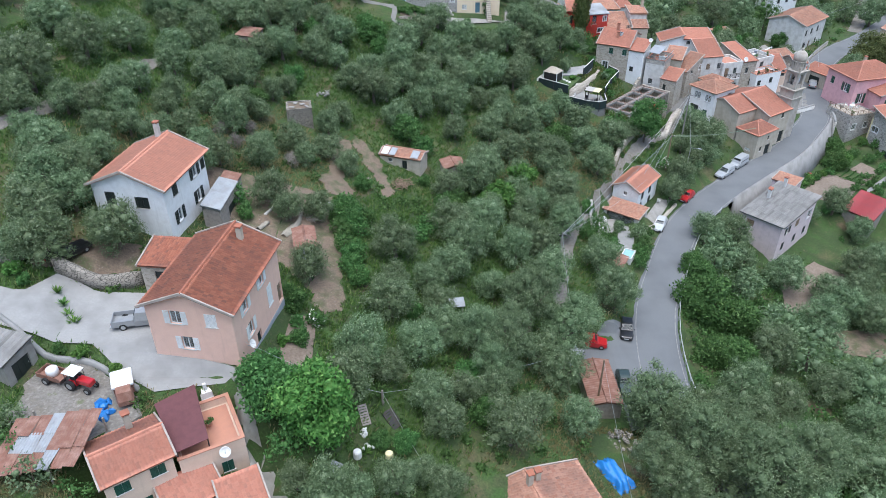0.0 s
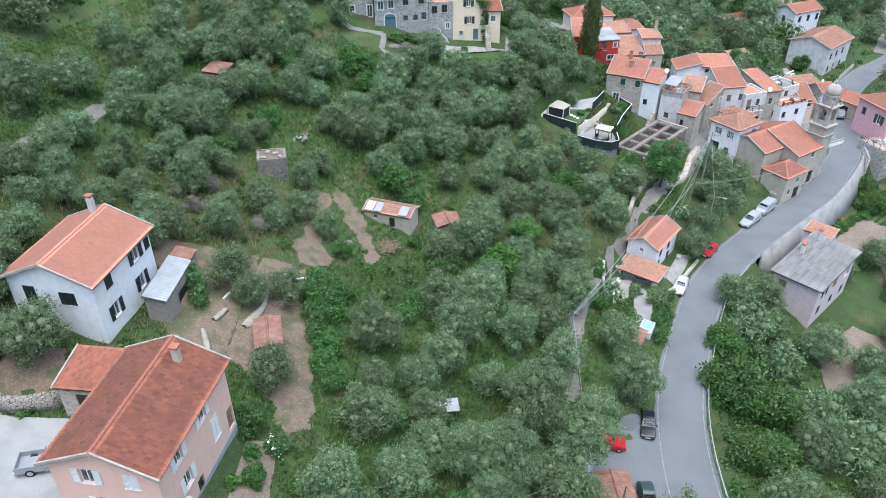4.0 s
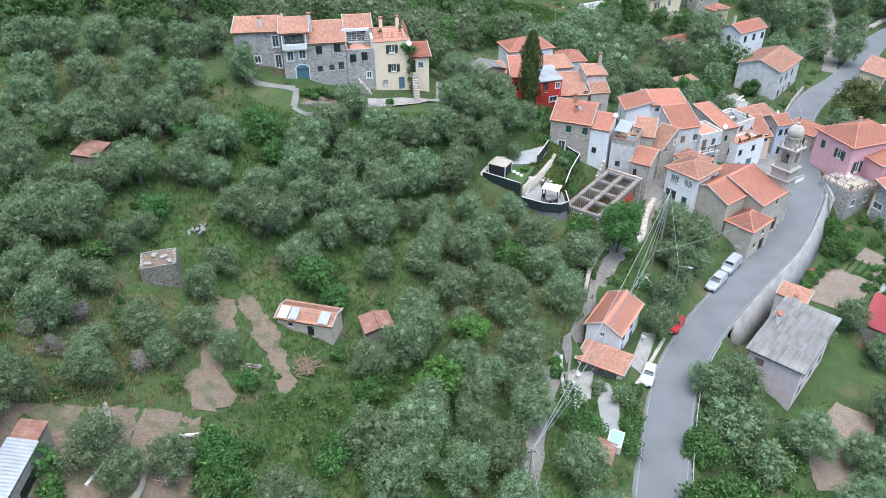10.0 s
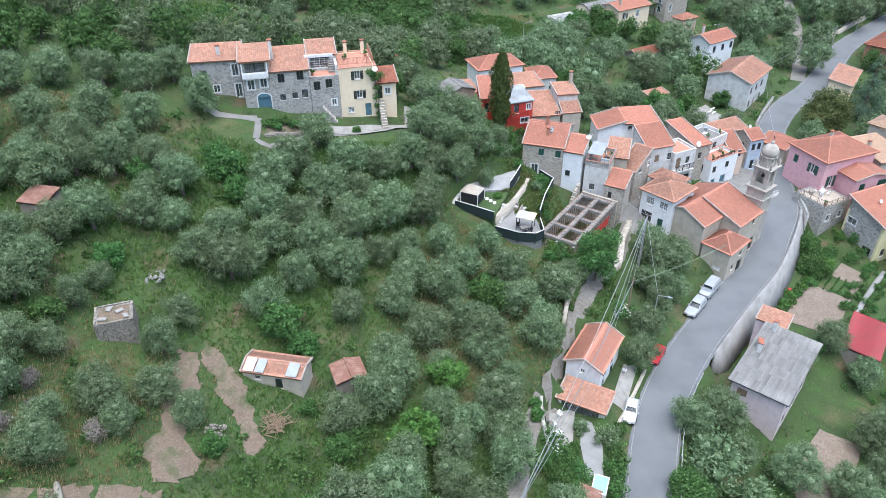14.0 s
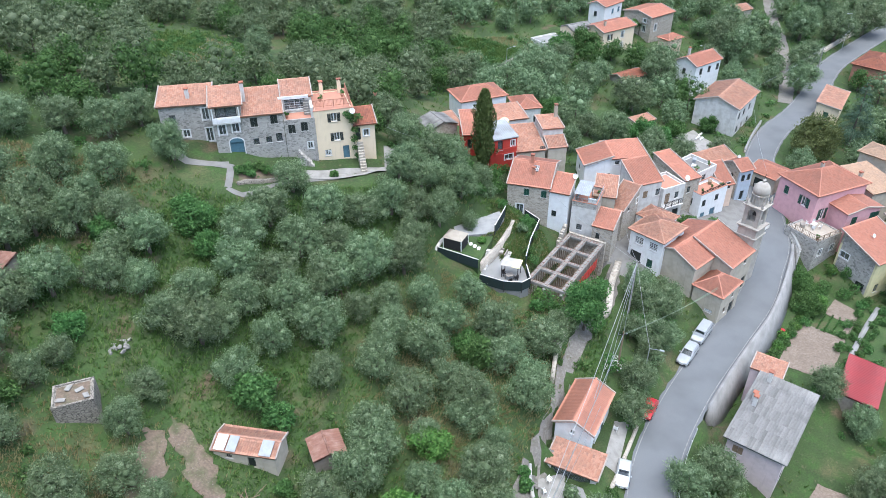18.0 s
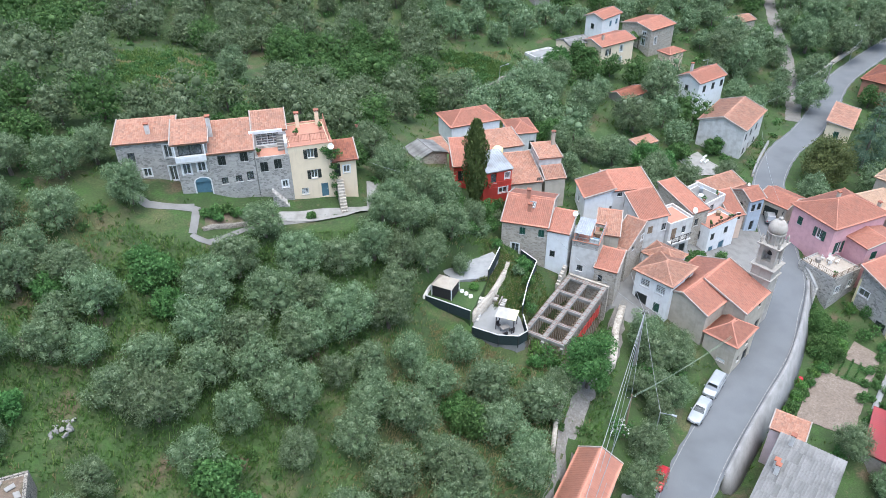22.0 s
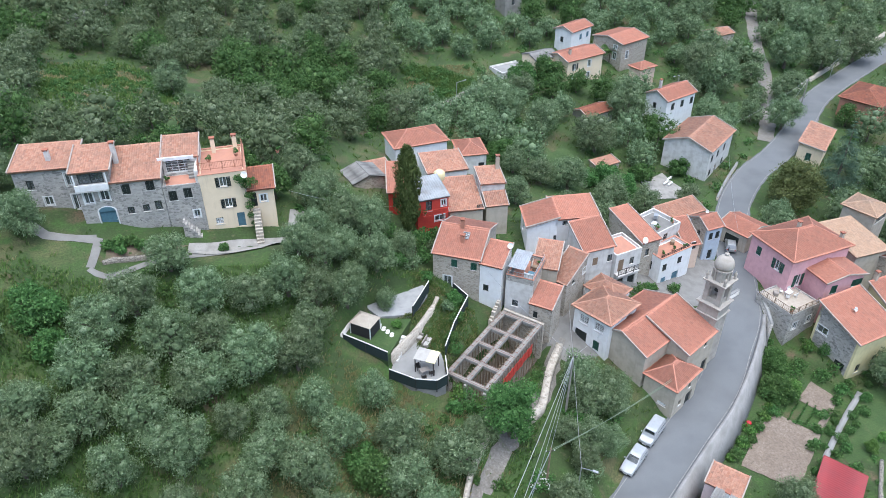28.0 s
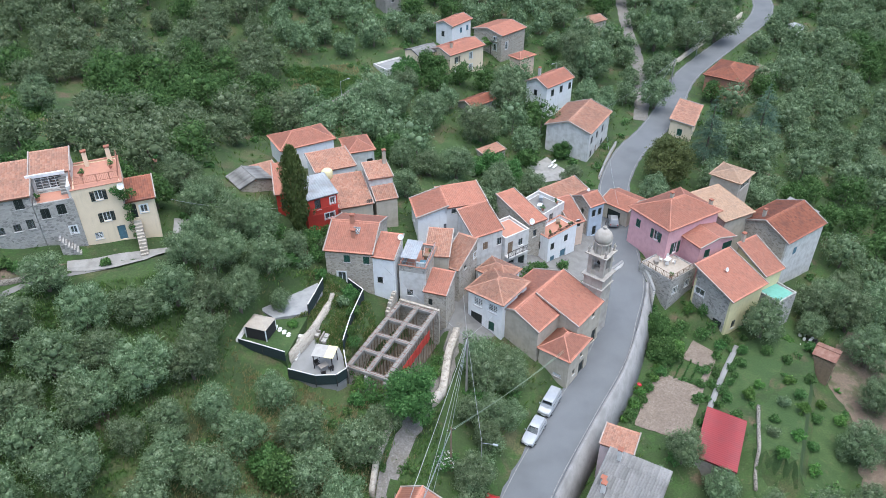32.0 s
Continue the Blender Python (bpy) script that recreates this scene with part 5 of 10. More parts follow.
house("shed", "lean-to with pale galvanised sheets beside the white house", (-24.5, 68.2), 87, 6.4, 1.9, 15.0, 20.1, "shed", 0.5, "v", 0.15, "wood_grey", "zinc", category="shed", group=SH, wins=[("R", 4.0, 18.0, 2.6, 2.0, "gate:d")])
house("shed", "small blue-grey shed with rusty roof sheets", (-16.1, 65.6), 14, 2.3, 4.1, 12.5, 16.7, "gable", 0.3, "v", 0.15, "plinth", "rust", category="shed", group=SH)
house("shed", "tiny rusty roofed hut hidden among the olives", (-32.8, 114.0), -20, 3.2, 2.8, 21.5, 25.3, "shed", 0.5, "v", 0.15, "wood_grey", "rust", category="hut", group=SH)
house("shed", "open shed under a large dull red sheet roof", (72.9, 104.5), 46, 9.0, 4.9, -8.5, -3.4, "shed", 0.35, "v", 0.15, "wood_grey", "red_sheet", category="shed", group=SH)
house("hut", "small garden hut with a rusty red roof", (99.3, 117.2), 33, 3.0, 3.0, -9.0, -4.0, "gable", 0.5, "v", 0.2, "wood", "rust", category="hut", group=SH, wins=[("R", 1.5, -5.6, 1.6, 1.8, "gate:b")])
# dark-framed windows are added here for the shaded inside of an open porch
house("porch", "tiled porch in front of the small white house", (30.2, 95.3), 54, 3.4, 5.8, -0.5, 2.5, "shed", 0.35, "u", 0.25, "white_old", "tile_old", category="porch", wins=[("L", 3.0, 1.3, 4.6, 2.2, "plain:d"), ("R", 1.7, 1.4, 2.2, 2.2, "plain:d")])
house("shed", "little shed with a red-brown roof above the road", (25.0, 82.6), 60, 2.8, 2.2, -1.0, 2.3, "shed", 0.3, "v", 0.15, "beige", "rust", category="shed", group=SH)
house("annex", "low annex with orange tiles joined to the grey roofed house", (59.3, 107.0), 47, 3.2, 3.9, -5.5, 1.9, "shed", 0.2, "u", 0.15, "pale_rose", "tile_old", category="annex")
house("hut", "white metal garden hut on the far slope", (172.5, 218.5), 20, 3.4, 3.0, 4.5, 8.2, "shed", 0.3, "v", 0.1, "white", "zinc", category="hut")
house("hut", "ruined hut with a faded tile roof among olives", (114.5, 228.0), 20, 6.0, 5.0, 8.0, 12.2, "gable", 0.8, "u", 0.2, "stone_warm", "tile_old", category="hut")
house("shed", "rusty brown roofed shed on the lawn's edge", (68.5, 190.0), 25, 7.0, 4.2, 6.5, 10.2, "gable", 0.8, "u", 0.2, "concrete_dark", "tile_brown", category="shed", group=SH)
house("shed", "low shed with faded tiles below the lawn", (65.8, 174.6), 20, 5.0, 2.6, 4.0, 7.0, "shed", 0.4, "v", 0.15, "stone_warm", "tile_old", category="shed", group=SH)
house("house", "grey plastered ruin high on the far hillside", (62.0, 236.0), 25, 5.0, 4.0, 16.0, 22.5, "flat", 0.2, "v", 0.2, "concrete_dark", category="house", cornice=False, wins=[("R", 2.4, 20.4, 0.9, 1.4, "plain:d")])
house("house", "low block with a flat terrace beside the cream house", (55.0, 207.4), 22, 7.0, 5.0, 10.0, 13.6, "flat", 0.2, "v", 0.2, "white_old", category="house", cornice=False, floor_mat="concrete")



# ---- lanes, paths, yards and beds on the ground ----
ribbon("lane", [(46.5, 132, 0), (44, 128.5, 0), (41, 122.5, 0), (36, 117, 0), (31.6, 111, 0), (27.8, 103.5, 0), (21.9, 94.9, 0), (17.8, 85.8, 0), (15.5, 77, 0), (15, 68, 0)], 1.0, "gravel", "narrow gravelly concrete lane behind the small white house", "lane", 0.07, edge=0.25)
ribbon("lane", [(106.5, 187, 0), (111.6, 195, 0), (116.6, 205, 0), (122, 217, 0), (126.5, 230, 0), (131.8, 243, 0), (140, 262, 0)], 1.6, "gravel", "pale narrow lane climbing between the olives", "lane", 0.08, edge=0.2)
ribbon("path", [(-16.5, 138.4, 0), (-14.4, 137.0, 0), (-11.3, 136.6, 0), (-9.1, 136.8, 0)], 0.6, "paving", "stepped stone path beside the farmhouse", "path", 0.07)
ribbon("path", [(-8.9, 137.0, 0), (-9.0, 134.8, 0), (-9.1, 132.6, 0)], 0.45, "paving", "straight concrete path down from the arched door", "path", 0.09)
ribbon("path", [(-9.2, 132.4, 0), (-7.3, 131.8, 0), (-3.5, 134.2, 0), (0.9, 135.8, 0), (5.2, 136.2, 0)], 0.36, "paving", "narrow concrete garden path before the stone farmhouse", "path", 0.075)
line_bed = patch("flower_bed", [(-8.2, 136.9), (-8.0, 133.6), (-4.6, 134.9), (-0.8, 136.1), (0.4, 137.4), (-4.0, 137.3)], "soil", "earth bed full of green plants by the house wall", "garden bed", 0.06)
ribbon("path", [(-53, 69, 0), (-49.4, 75, 0), (-46, 81, 0), (-43.7, 87, 0), (-41, 97.4, 0), (-39.5, 106, 0)], 1.0, "gravel", "pale earth track crossing the olive terraces", "path", 0.07, edge=0.3)
ribbon("path", [(-17.6, 45.2, 0), (-16, 41.1, 0), (-14.2, 38.3, 0), (-12.6, 35.6, 0), (-11, 31, 0)], 0.8, "concrete_dark", "dark stepped path beside the pink house", "path", 0.08)
patch("bare_earth", [(-13.6, 101.6), (-11.5, 99.8), (-9.3, 96.4), (-6.8, 89.0), (-8.2, 87.6), (-9.7, 92.3), (-11.9, 95.7), (-13.2, 98.5)], "soil", "bare stony earth worn down the slope", "earth", 0.07)
patch("bare_earth", [(-15.7, 99.9), (-14.2, 99.6), (-13.4, 95.6), (-14.2, 91.9), (-13.2, 87.7), (-11.9, 85.8), (-13.4, 83.2), (-15.3, 82.8), (-16.6, 86.7), (-15.8, 90.8), (-16.0, 94.7)], "soil", "brown earth bank between the terraces", "earth", 0.07)
MEADOWS = [len(BARE)]
patch("meadow", [(-31.2, 192.2), (-22.2, 203.4), (-8.0, 190.0), (-4.9, 178.9), (-4.0, 164.2), (-12.4, 161.1), (-22.5, 168.6)], "lawn", "open green meadow on the hillside", "meadow", 0.06)
patch("bare_earth", [(-29.8, 78.7), (-27.2, 80.5), (-24.6, 80.6), (-20.9, 81.6), (-17.5, 82.4), (-14.6, 82.0), (-13.6, 80.4), (-12.0, 74.0), (-11.6, 66.4), (-10.2, 59.2), (-12.4, 57.6), (-14.6, 61.5), (-18.3, 65.4), (-22.7, 64.6), (-25.5, 68.4), (-27.5, 75.0)], "soil", "bare brown earth between the olives", "earth", 0.06)
patch("yard", [(-37.3, 57), (-33.2, 56), (-28.6, 55.8), (-24.6, 54.6), (-24.8, 47.6), (-17.4, 45.7), (-18.4, 44.4), (-21.0, 44.0), (-24.0, 43.4), (-27, 45.2), (-31, 48.4), (-36, 48.6), (-42, 49.5), (-44, 53.0), (-39, 54)], "yard_concrete", "pale grey concrete yard and drive of the pink house", "yard", 0.12)
patch("garden_soil", [(-16.7, 46.4), (-15.4, 56), (-12.8, 57), (-12.2, 50), (-14, 44.8)], "tilled", "brown kitchen garden beside the pink house", "garden bed", 0.06)
patch("bare_earth", [(-40, 57.5), (-38.9, 61.5), (-31.5, 63.5), (-30.2, 60.5), (-33.2, 57.2)], "soil", "brown earth parking place under the olives", "earth", 0.06)
patch("bare_earth", [(-35, 46), (-30.5, 46.8), (-24.6, 42.2), (-24, 38.5), (-31, 37.8), (-35, 41)], "gravel", "cluttered gravelly farmyard", "earth", 0.07)
patch("lay_by", [(15.4, 64.6), (17.2, 68.6), (20.5, 71.2), (25.2, 73.5), (25.0, 62), (24.4, 56.0), (20.6, 54.5), (20.2, 63.4), (16.2, 63.6)], "asphalt", "grey asphalt parking bay beside the road", "road", 0.07)
patch("vegetable_bed", [(65.4, 115.6), (71.8, 122.3), (74.8, 122.6), (77.6, 119.2), (78.2, 118.6), (70.4, 111.1)], "tilled", "freshly dug brown vegetable bed", "garden bed", 0.1)
patch("vegetable_bed", [(78.7, 124.9), (82.5, 127.9), (84.3, 124.1), (78.5, 118.8), (77.7, 119.5), (80.8, 121.9)], "tilled", "narrow dug strip of the vegetable garden", "garden bed", 0.1)
patch("lawn", [(72.2, 122.9), (77.6, 125.4), (81.6, 129.2), (82.4, 128.2), (77.6, 124.4), (74.6, 123.0)], "lawn", "grass strip between bed and bushes", "lawn", 0.06)
patch("lawn", [(63.6, 115.0), (70.4, 122.4), (71.6, 122.3), (65.0, 115.6)], "lawn", "grass strip under the road wall", "lawn", 0.06)
patch("lawn", [(89, 125.0), (96, 126.8), (101, 127.5), (101, 123.4), (96.3, 121.8), (86.2, 116.0), (79.6, 114.0), (79.0, 116.4)], "lawn", "short green lawn in the garden", "lawn", 0.05)
patch("lawn", [(83, 113.6), (94.3, 117), (98, 111.4), (89.4, 101), (76, 103.5)], "lawn", "green garden terrace with young trees", "lawn", 0.05)
patch("bare_earth", [(100.6, 121), (112, 126), (118, 121), (95, 99.5), (91, 100), (99, 111.3)], "soil", "bare brown earth beside the garden", "earth", 0.05)
patch("tilled_plot", [(52.4, 90.6), (60.6, 97.0), (65.0, 94.2), (55.3, 83.9), (50.9, 84.0)], "tilled", "brown tilled plot with furrows", "garden bed", 0.14)
patch("tilled_plot", [(57, 81.8), (65.6, 82.2), (62.4, 76.0), (55.6, 76.8)], "soil", "bare brown plot between olives", "garden bed", 0.14)
patch("lawn", [(53, 176), (61.5, 182.5), (63.5, 178), (58.4, 172.6), (52.3, 172.8)], "lawn", "green lawn with a bare worn patch", "lawn", 0.06)
MEADOWS.append(len(BARE))
patch("terraced_field", [(33.5, 213), (50.5, 213.5), (48.6, 204.5), (37.9, 197.2), (29.3, 196.6), (34.5, 204.3)], "lawn", "mown grass terraces with low walls", "field", 0.06)
patch("yard", [(75, 168), (82.6, 168.6), (80, 177.4), (74, 174)], "concrete_dark", "grey concrete forecourt behind the patched house", "yard", 0.08)
patch("plot", [(147, 206), (152, 209), (155, 204.5), (150, 201.5)], "tilled", "small square tilled plot among olives", "garden bed", 0.08)
patch("forecourt", [(0.6, 136.2), (5.4, 135.8), (9, 136.4), (12.6, 138.4), (13.6, 141.5), (14.0, 145.5), (12.2, 145), (11.8, 139.4), (8.6, 138.6), (3.4, 138.0), (0.6, 137.6)], "concrete_dark", "pale concrete forecourt of the cream house", "yard", 0.16)

patch("terrace", [(24.3, 97.6), (27.6, 98.0), (25.7, 92.6), (22.8, 92.6)], "concrete_dark", "grey paved terrace before the small white house", "yard", 0.08)
patch("terrace", [(27.8, 96.4), (29.8, 94.8), (29.0, 92), (27.8, 88.0), (26.0, 88.2), (26.6, 92.6)], "concrete", "worn concrete path beside the terrace", "yard", 0.08)
patch("terrace", [(32.2, 98.4), (36.4, 105.4), (37.8, 104.4), (33.6, 97.4)], "concrete_dark", "paved strip along the white house", "yard", 0.08)
patch("village_paving", [(42.6, 130.5), (46.6, 127.6), (50.8, 129.4), (53.2, 134.4), (61, 138), (70, 139.4), (77, 143.6), (79, 150), (72, 153.6), (61, 151), (50, 148.6), (44.6, 146.4), (39, 143), (40.6, 137)], "paving", "grey paved lanes and yards between village houses", "yard", 0.08)

# ---- walls beside the road and in the fields ----


def line_wall(name, pts, below, above, thick, mat, label, category="wall", on="line", cap=None, jag=0.0, batter=0.0):
    """A wall that follows a line of points; its foot lies below and its top above the height at the line."""
    p = spline(pts, 1.0)
    t = np.gradient(p[:, :2], axis=0)
    t /= np.hypot(t[:, 0], t[:, 1])[:, None]
    nrm = np.column_stack([-t[:, 1], t[:, 0]]) * thick / 2
    z = heights(p[:, :2]) if on == "ground" else p[:, 2]
    rng = np.random.RandomState(len(p))
    top = z + above + jag * rng.uniform(-1, 1, len(p))
    a, b = p[:, :2] + nrm, p[:, :2] - nrm
    ring = np.stack([np.column_stack([b - nrm * (2 / thick) * batter, z - below]), np.column_stack([a, z - below]), np.column_stack([a, top]), np.column_stack([b, top])], 1)
    n = len(p)
    v = ring.reshape(-1, 3)
    f = [(i * 4 + j, i * 4 + (j + 1) % 4, i * 4 + 4 + (j + 1) % 4, i * 4 + 4 + j) for i in range(n - 1) for j in range(4)]
    f += [(3, 2, 1, 0), tuple(4 * (n - 1) + k for k in range(4))]
    ob = tagged(mesh_np(name, v, f, mat), label, category, kind="structure")
    if cap:
        w = 1.35
        a, b = p[:, :2] + nrm * w, p[:, :2] - nrm * w
        ring = np.stack([np.column_stack([b, top]), np.column_stack([a, top]), np.column_stack([a, top + 0.09]), np.column_stack([b, top + 0.09])], 1)
        mesh_np("coping", ring.reshape(-1, 3), f, cap, ob)
    return ob


def road_offset(off, y0, y1, step=5):
    l = ROAD_LINE
    t = np.gradient(l[:, :2], axis=0)
    t /= np.hypot(t[:, 0], t[:, 1])[:, None]
    q = np.column_stack([l[:, :2] + np.column_stack([-t[:, 1], t[:, 0]]) * off, l[:, 2]])
    q = q[(q[:, 1] > y0) & (q[:, 1] < y1)]
    return [tuple(r) for r in q[::step]] + [tuple(q[-1])]


line_wall("wall_road", road_offset(-3.0, 104.5, 137.5), 5.6, 0.5, 0.4, "wall_blocks", "tall grey retaining wall and parapet under the road", batter=1.9)
line_wall("wall_lane", [(45.3, 130.2, 0), (42.6, 125.6, 0), (40.2, 120.4, 0), (38.0, 118.6, 0)], 0.8, 1.1, 0.9, "stone_warm", "rubble wall with a ragged top beside the lane", on="ground", jag=0.15)
line_wall("wall_lane", [(33.6, 117.2, 0), (30.4, 112.2, 0), (28.6, 108.0, 0)], 0.8, 1.5, 0.5, "stone_warm", "old stone retaining wall above the lane", on="ground", jag=0.1)
line_wall("wall_garden", [(88.4, 125.1, 0), (82.8, 120.6, 0), (76.9, 115.4, 0)], 1.0, 0.3, 0.75, "concrete", "pale low wall between bed and lawn", on="ground")
line_wall("wall_garden", [(83.6, 113.8, 0), (80, 109, 0), (76.6, 104, 0)], 0.5, 0.5, 0.4, "dry_stone", "low dry stone wall in the garden", on="ground", jag=0.08)
line_wall("wall_yard", [(-37.5, 57.2, 0), (-33.2, 56.6, 0), (-29.4, 57.2, 0)], 0.5, 1.6, 0.6, "dry_stone", "curved dry stone wall beside the yard", on="ground", jag=0.12)
line_wall("wall_yard", [(-44, 51.6, 0), (-40.5, 50.6, 0), (-34.6, 47.2, 0), (-30.2, 46.4, 0), (-25.4, 43.6, 0)], 0.6, 0.5, 0.35, "concrete", "low concrete wall along the drive", on="ground")
line_wall("wall_terrace", [(-49, 60, 0), (-44, 57.2, 0), (-40.5, 56.5, 0)], 0.6, 0.9, 0.6, "dry_stone", "dry stone terrace wall under the olives", on="ground", jag=0.12)
line_wall("wall_upper_road", road_offset(4.6, 205, 232, 4), 1.0, 1.6, 0.5, "stone_warm", "stone retaining wall above the climbing road", jag=0.15)
line_wall("wall_field", [(-36.5, 213, 0), (-31, 220.5, 0), (-26, 227.5, 0)], 0.5, 0.9, 1.2, "concrete", "pale concrete terrace wall high on the hillside", on="ground")
line_wall("wall_field", [(29, 195.4, 0), (38.2, 195.8, 0), (49, 203, 0)], 0.5, 1.1, 0.6, "dry_stone", "dry stone wall under the grass terraces", on="ground", jag=0.1)
line_wall("wall_street", [(86.4, 167.4, 2.4), (90.6, 172.6, 2.8), (96, 178.6, 3.2)], 0.8, 0.7, 0.3, "stone_warm", "low street wall before the patched house", cap="concrete")
line_wall("wall_village", [(77.6, 142.2, 1.2), (73, 140.2, 1.0), (68.6, 139.6, 1.0)], 1.0, 0.9, 0.35, "white_old", "whitewashed wall behind the church", cap="concrete")
line_wall("wall_deck", [(80.2, 141.2, 1.2), (79.6, 137.6, 1.0), (78.6, 134.2, 0.8)], 4.0, 0.9, 0.35, "stone", "stone parapet beside the stair at the bend", cap="concrete")

line_wall("wall_garden", [(31.6, 94.6, 0), (34.2, 98.0, 0), (38.6, 103.8, 0)], 1.5, 0.5, 0.4, "stone_warm", "old stone wall between white house and road", on="ground", jag=0.15)
line_wall("wall_garden", [(23.4, 98.4, 0), (22.3, 94.4, 0), (22.0, 89.6, 0)], 1.8, 0.7, 0.35, "stone", "rough wall between terrace and lane", on="ground", jag=0.12)
line_wall("wall_garden", [(-8.0, 133.4, 0), (-4.4, 134.7, 0), (-0.6, 135.9, 0)], 0.6, 0.35, 0.5, "dry_stone", "low rubble edge of the flower bed", on="ground", jag=0.12)

# guard rail
rail = thing("guard_rail", pose(0, 0, 0), "galvanised steel guard rail on short posts along the road", "guard rail")
_p = spline(road_offset(-3.0, 54, 103, 4), 2.0)
for zo in (0.62,):
    bm = bmesh.new()
    for a, b in zip(_p[:-1], _p[1:]):
        d = Vector((b - a)[:2]).normalized()
        nrm = Vector((-d.y, d.x, 0))
        prof = [(0.0, 0.15), (0.05, 0.09), (0.0, 0.03), (0.0, -0.03), (0.05, -0.09), (0.0, -0.15)]
        ra = [bm.verts.new(Vector(a) + nrm * o + Vector((0, 0, zo + h))) for o, h in prof]
        rb = [bm.verts.new(Vector(b) + nrm * o + Vector((0, 0, zo + h))) for o, h in prof]
        for i in range(5):
            bm.faces.new((ra[i], rb[i], rb[i + 1], ra[i + 1]))
    ob = part("beam", bm, "rail", rail)
    sol = ob.modifiers.new("thick", "SOLIDIFY")
    sol.thickness = 0.012
for q in _p[::1]:
    part("post", boxes((q[0] - 0.16, q[1] - 0.05, q[2] - 0.5, q[0] - 0.06, q[1] + 0.05, q[2] + 0.75)), "steel", rail)


# ---- trees: x, y and crown radius, terrace by terrace ----
OLIVES = []
OLIVES += [(-7.2, 36.7, 1.8), (-11.6, 37.3, 1.3), (-3.8, 38.6, 1.8), (0.3, 39.4, 1.6), (-1.6, 40.6, 1.2), (0.3, 45.8, 1.7), (37.3, 47.7, 2.4), (-1.3, 48.3, 2.2), (9.2, 50.6, 1.8), (-5.0, 50.8, 1.7), (2.0, 50.9, 1.6), (40.4, 51.8, 2.7)]
OLIVES += [(43.8, 51.9, 2.5), (-7.7, 52.0, 2.6), (5.4, 52.2, 1.8), (28.3, 54.6, 3.0), (-2.5, 55.1, 2.2), (6.8, 55.5, 1.7), (22.0, 55.4, 2.3), (35.3, 57.0, 2.3), (-40.7, 57.6, 2.0), (10.8, 59.4, 2.3), (50.7, 59.9, 2.4), (40.1, 60.5, 2.8)]
OLIVES += [(-5.6, 61.1, 2.5), (35.6, 61.8, 3.1), (-33.2, 62.0, 2.8), (-40.9, 62.3, 2.7), (-14.4, 63.3, 2.1), (48.4, 65.7, 2.6), (-32.0, 66.3, 1.7), (-41.3, 67.0, 2.6), (-26.7, 67.6, 1.7), (54.0, 69.2, 2.4), (-39.6, 69.6, 2.3), (42.8, 70.9, 3.1)]
OLIVES += [(-43.0, 71.0, 2.8), (-5.7, 72.6, 2.8), (-18.2, 73.7, 1.8), (-46.1, 73.8, 1.8), (-38.8, 73.9, 2.0), (22.2, 74.4, 2.8), (-20.5, 75.8, 2.2), (2.6, 76.0, 2.7), (-48.3, 77.0, 2.6), (-40.2, 78.2, 1.8), (54.1, 79.9, 3.1), (-37.5, 80.0, 1.6)]
OLIVES += [(-44.3, 80.0, 1.9), (-27.6, 80.4, 1.8), (-42.4, 81.3, 2.1), (13.3, 81.3, 2.3), (-48.6, 82.0, 3.5), (63.0, 82.1, 2.7), (5.0, 82.7, 3.0), (-39.1, 83.1, 1.9), (-23.3, 83.6, 2.1), (59.5, 83.9, 2.7), (-41.0, 86.3, 2.2), (17.2, 86.9, 2.4)]
OLIVES += [(-35.7, 87.6, 1.7), (11.6, 87.9, 2.2), (-18.6, 88.2, 1.6), (51.9, 89.2, 3.1), (-39.6, 89.9, 2.0), (-32.4, 91.7, 1.6), (-46.9, 93.3, 2.8), (65.8, 93.7, 2.7), (-28.3, 94.5, 2.1), (17.3, 94.5, 2.8), (70.4, 95.5, 3.0), (-26.2, 96.1, 1.7)]
OLIVES += [(-52.3, 97.1, 3.1), (6.4, 97.2, 2.7), (-23.0, 98.2, 1.4), (-17.0, 98.9, 1.9), (-32.9, 99.4, 2.7), (6.3, 99.9, 2.5), (-44.0, 100.0, 2.8), (17.1, 101.4, 2.3), (-30.2, 101.6, 2.4), (-25.6, 103.0, 1.7), (17.5, 103.5, 2.7), (70.8, 103.8, 2.2)]
OLIVES += [(10.6, 104.0, 2.6), (25.0, 104.5, 2.5), (15.8, 106.0, 2.2), (62.8, 106.5, 1.5), (7.6, 108.4, 2.4), (-36.2, 108.5, 2.7), (39.9, 108.6, 2.2), (68.0, 108.6, 2.2), (-32.2, 108.8, 2.1), (-11.1, 110.2, 3.1), (13.5, 110.4, 2.5), (-28.8, 111.1, 2.5)]
OLIVES += [(-9.3, 111.4, 2.3), (-14.4, 111.5, 2.4), (103.7, 111.8, 2.9), (1.5, 111.9, 3.1), (-38.2, 113.5, 1.9), (-25.7, 113.6, 2.8), (22.7, 114.3, 2.7), (-6.8, 114.7, 2.5), (-11.8, 115.1, 2.3), (6.2, 115.7, 1.8), (-17.4, 115.7, 1.8), (45.0, 115.9, 2.2)]
OLIVES += [(42.3, 116.6, 1.6), (14.4, 118.3, 2.2), (-20.4, 118.6, 1.9), (-3.0, 118.6, 2.5), (-31.1, 119.0, 2.7), (108.2, 119.1, 3.4), (-34.1, 120.8, 2.0), (-17.2, 120.9, 2.6), (46.1, 120.9, 2.7), (-28.9, 121.8, 2.3), (7.8, 122.3, 3.3)]
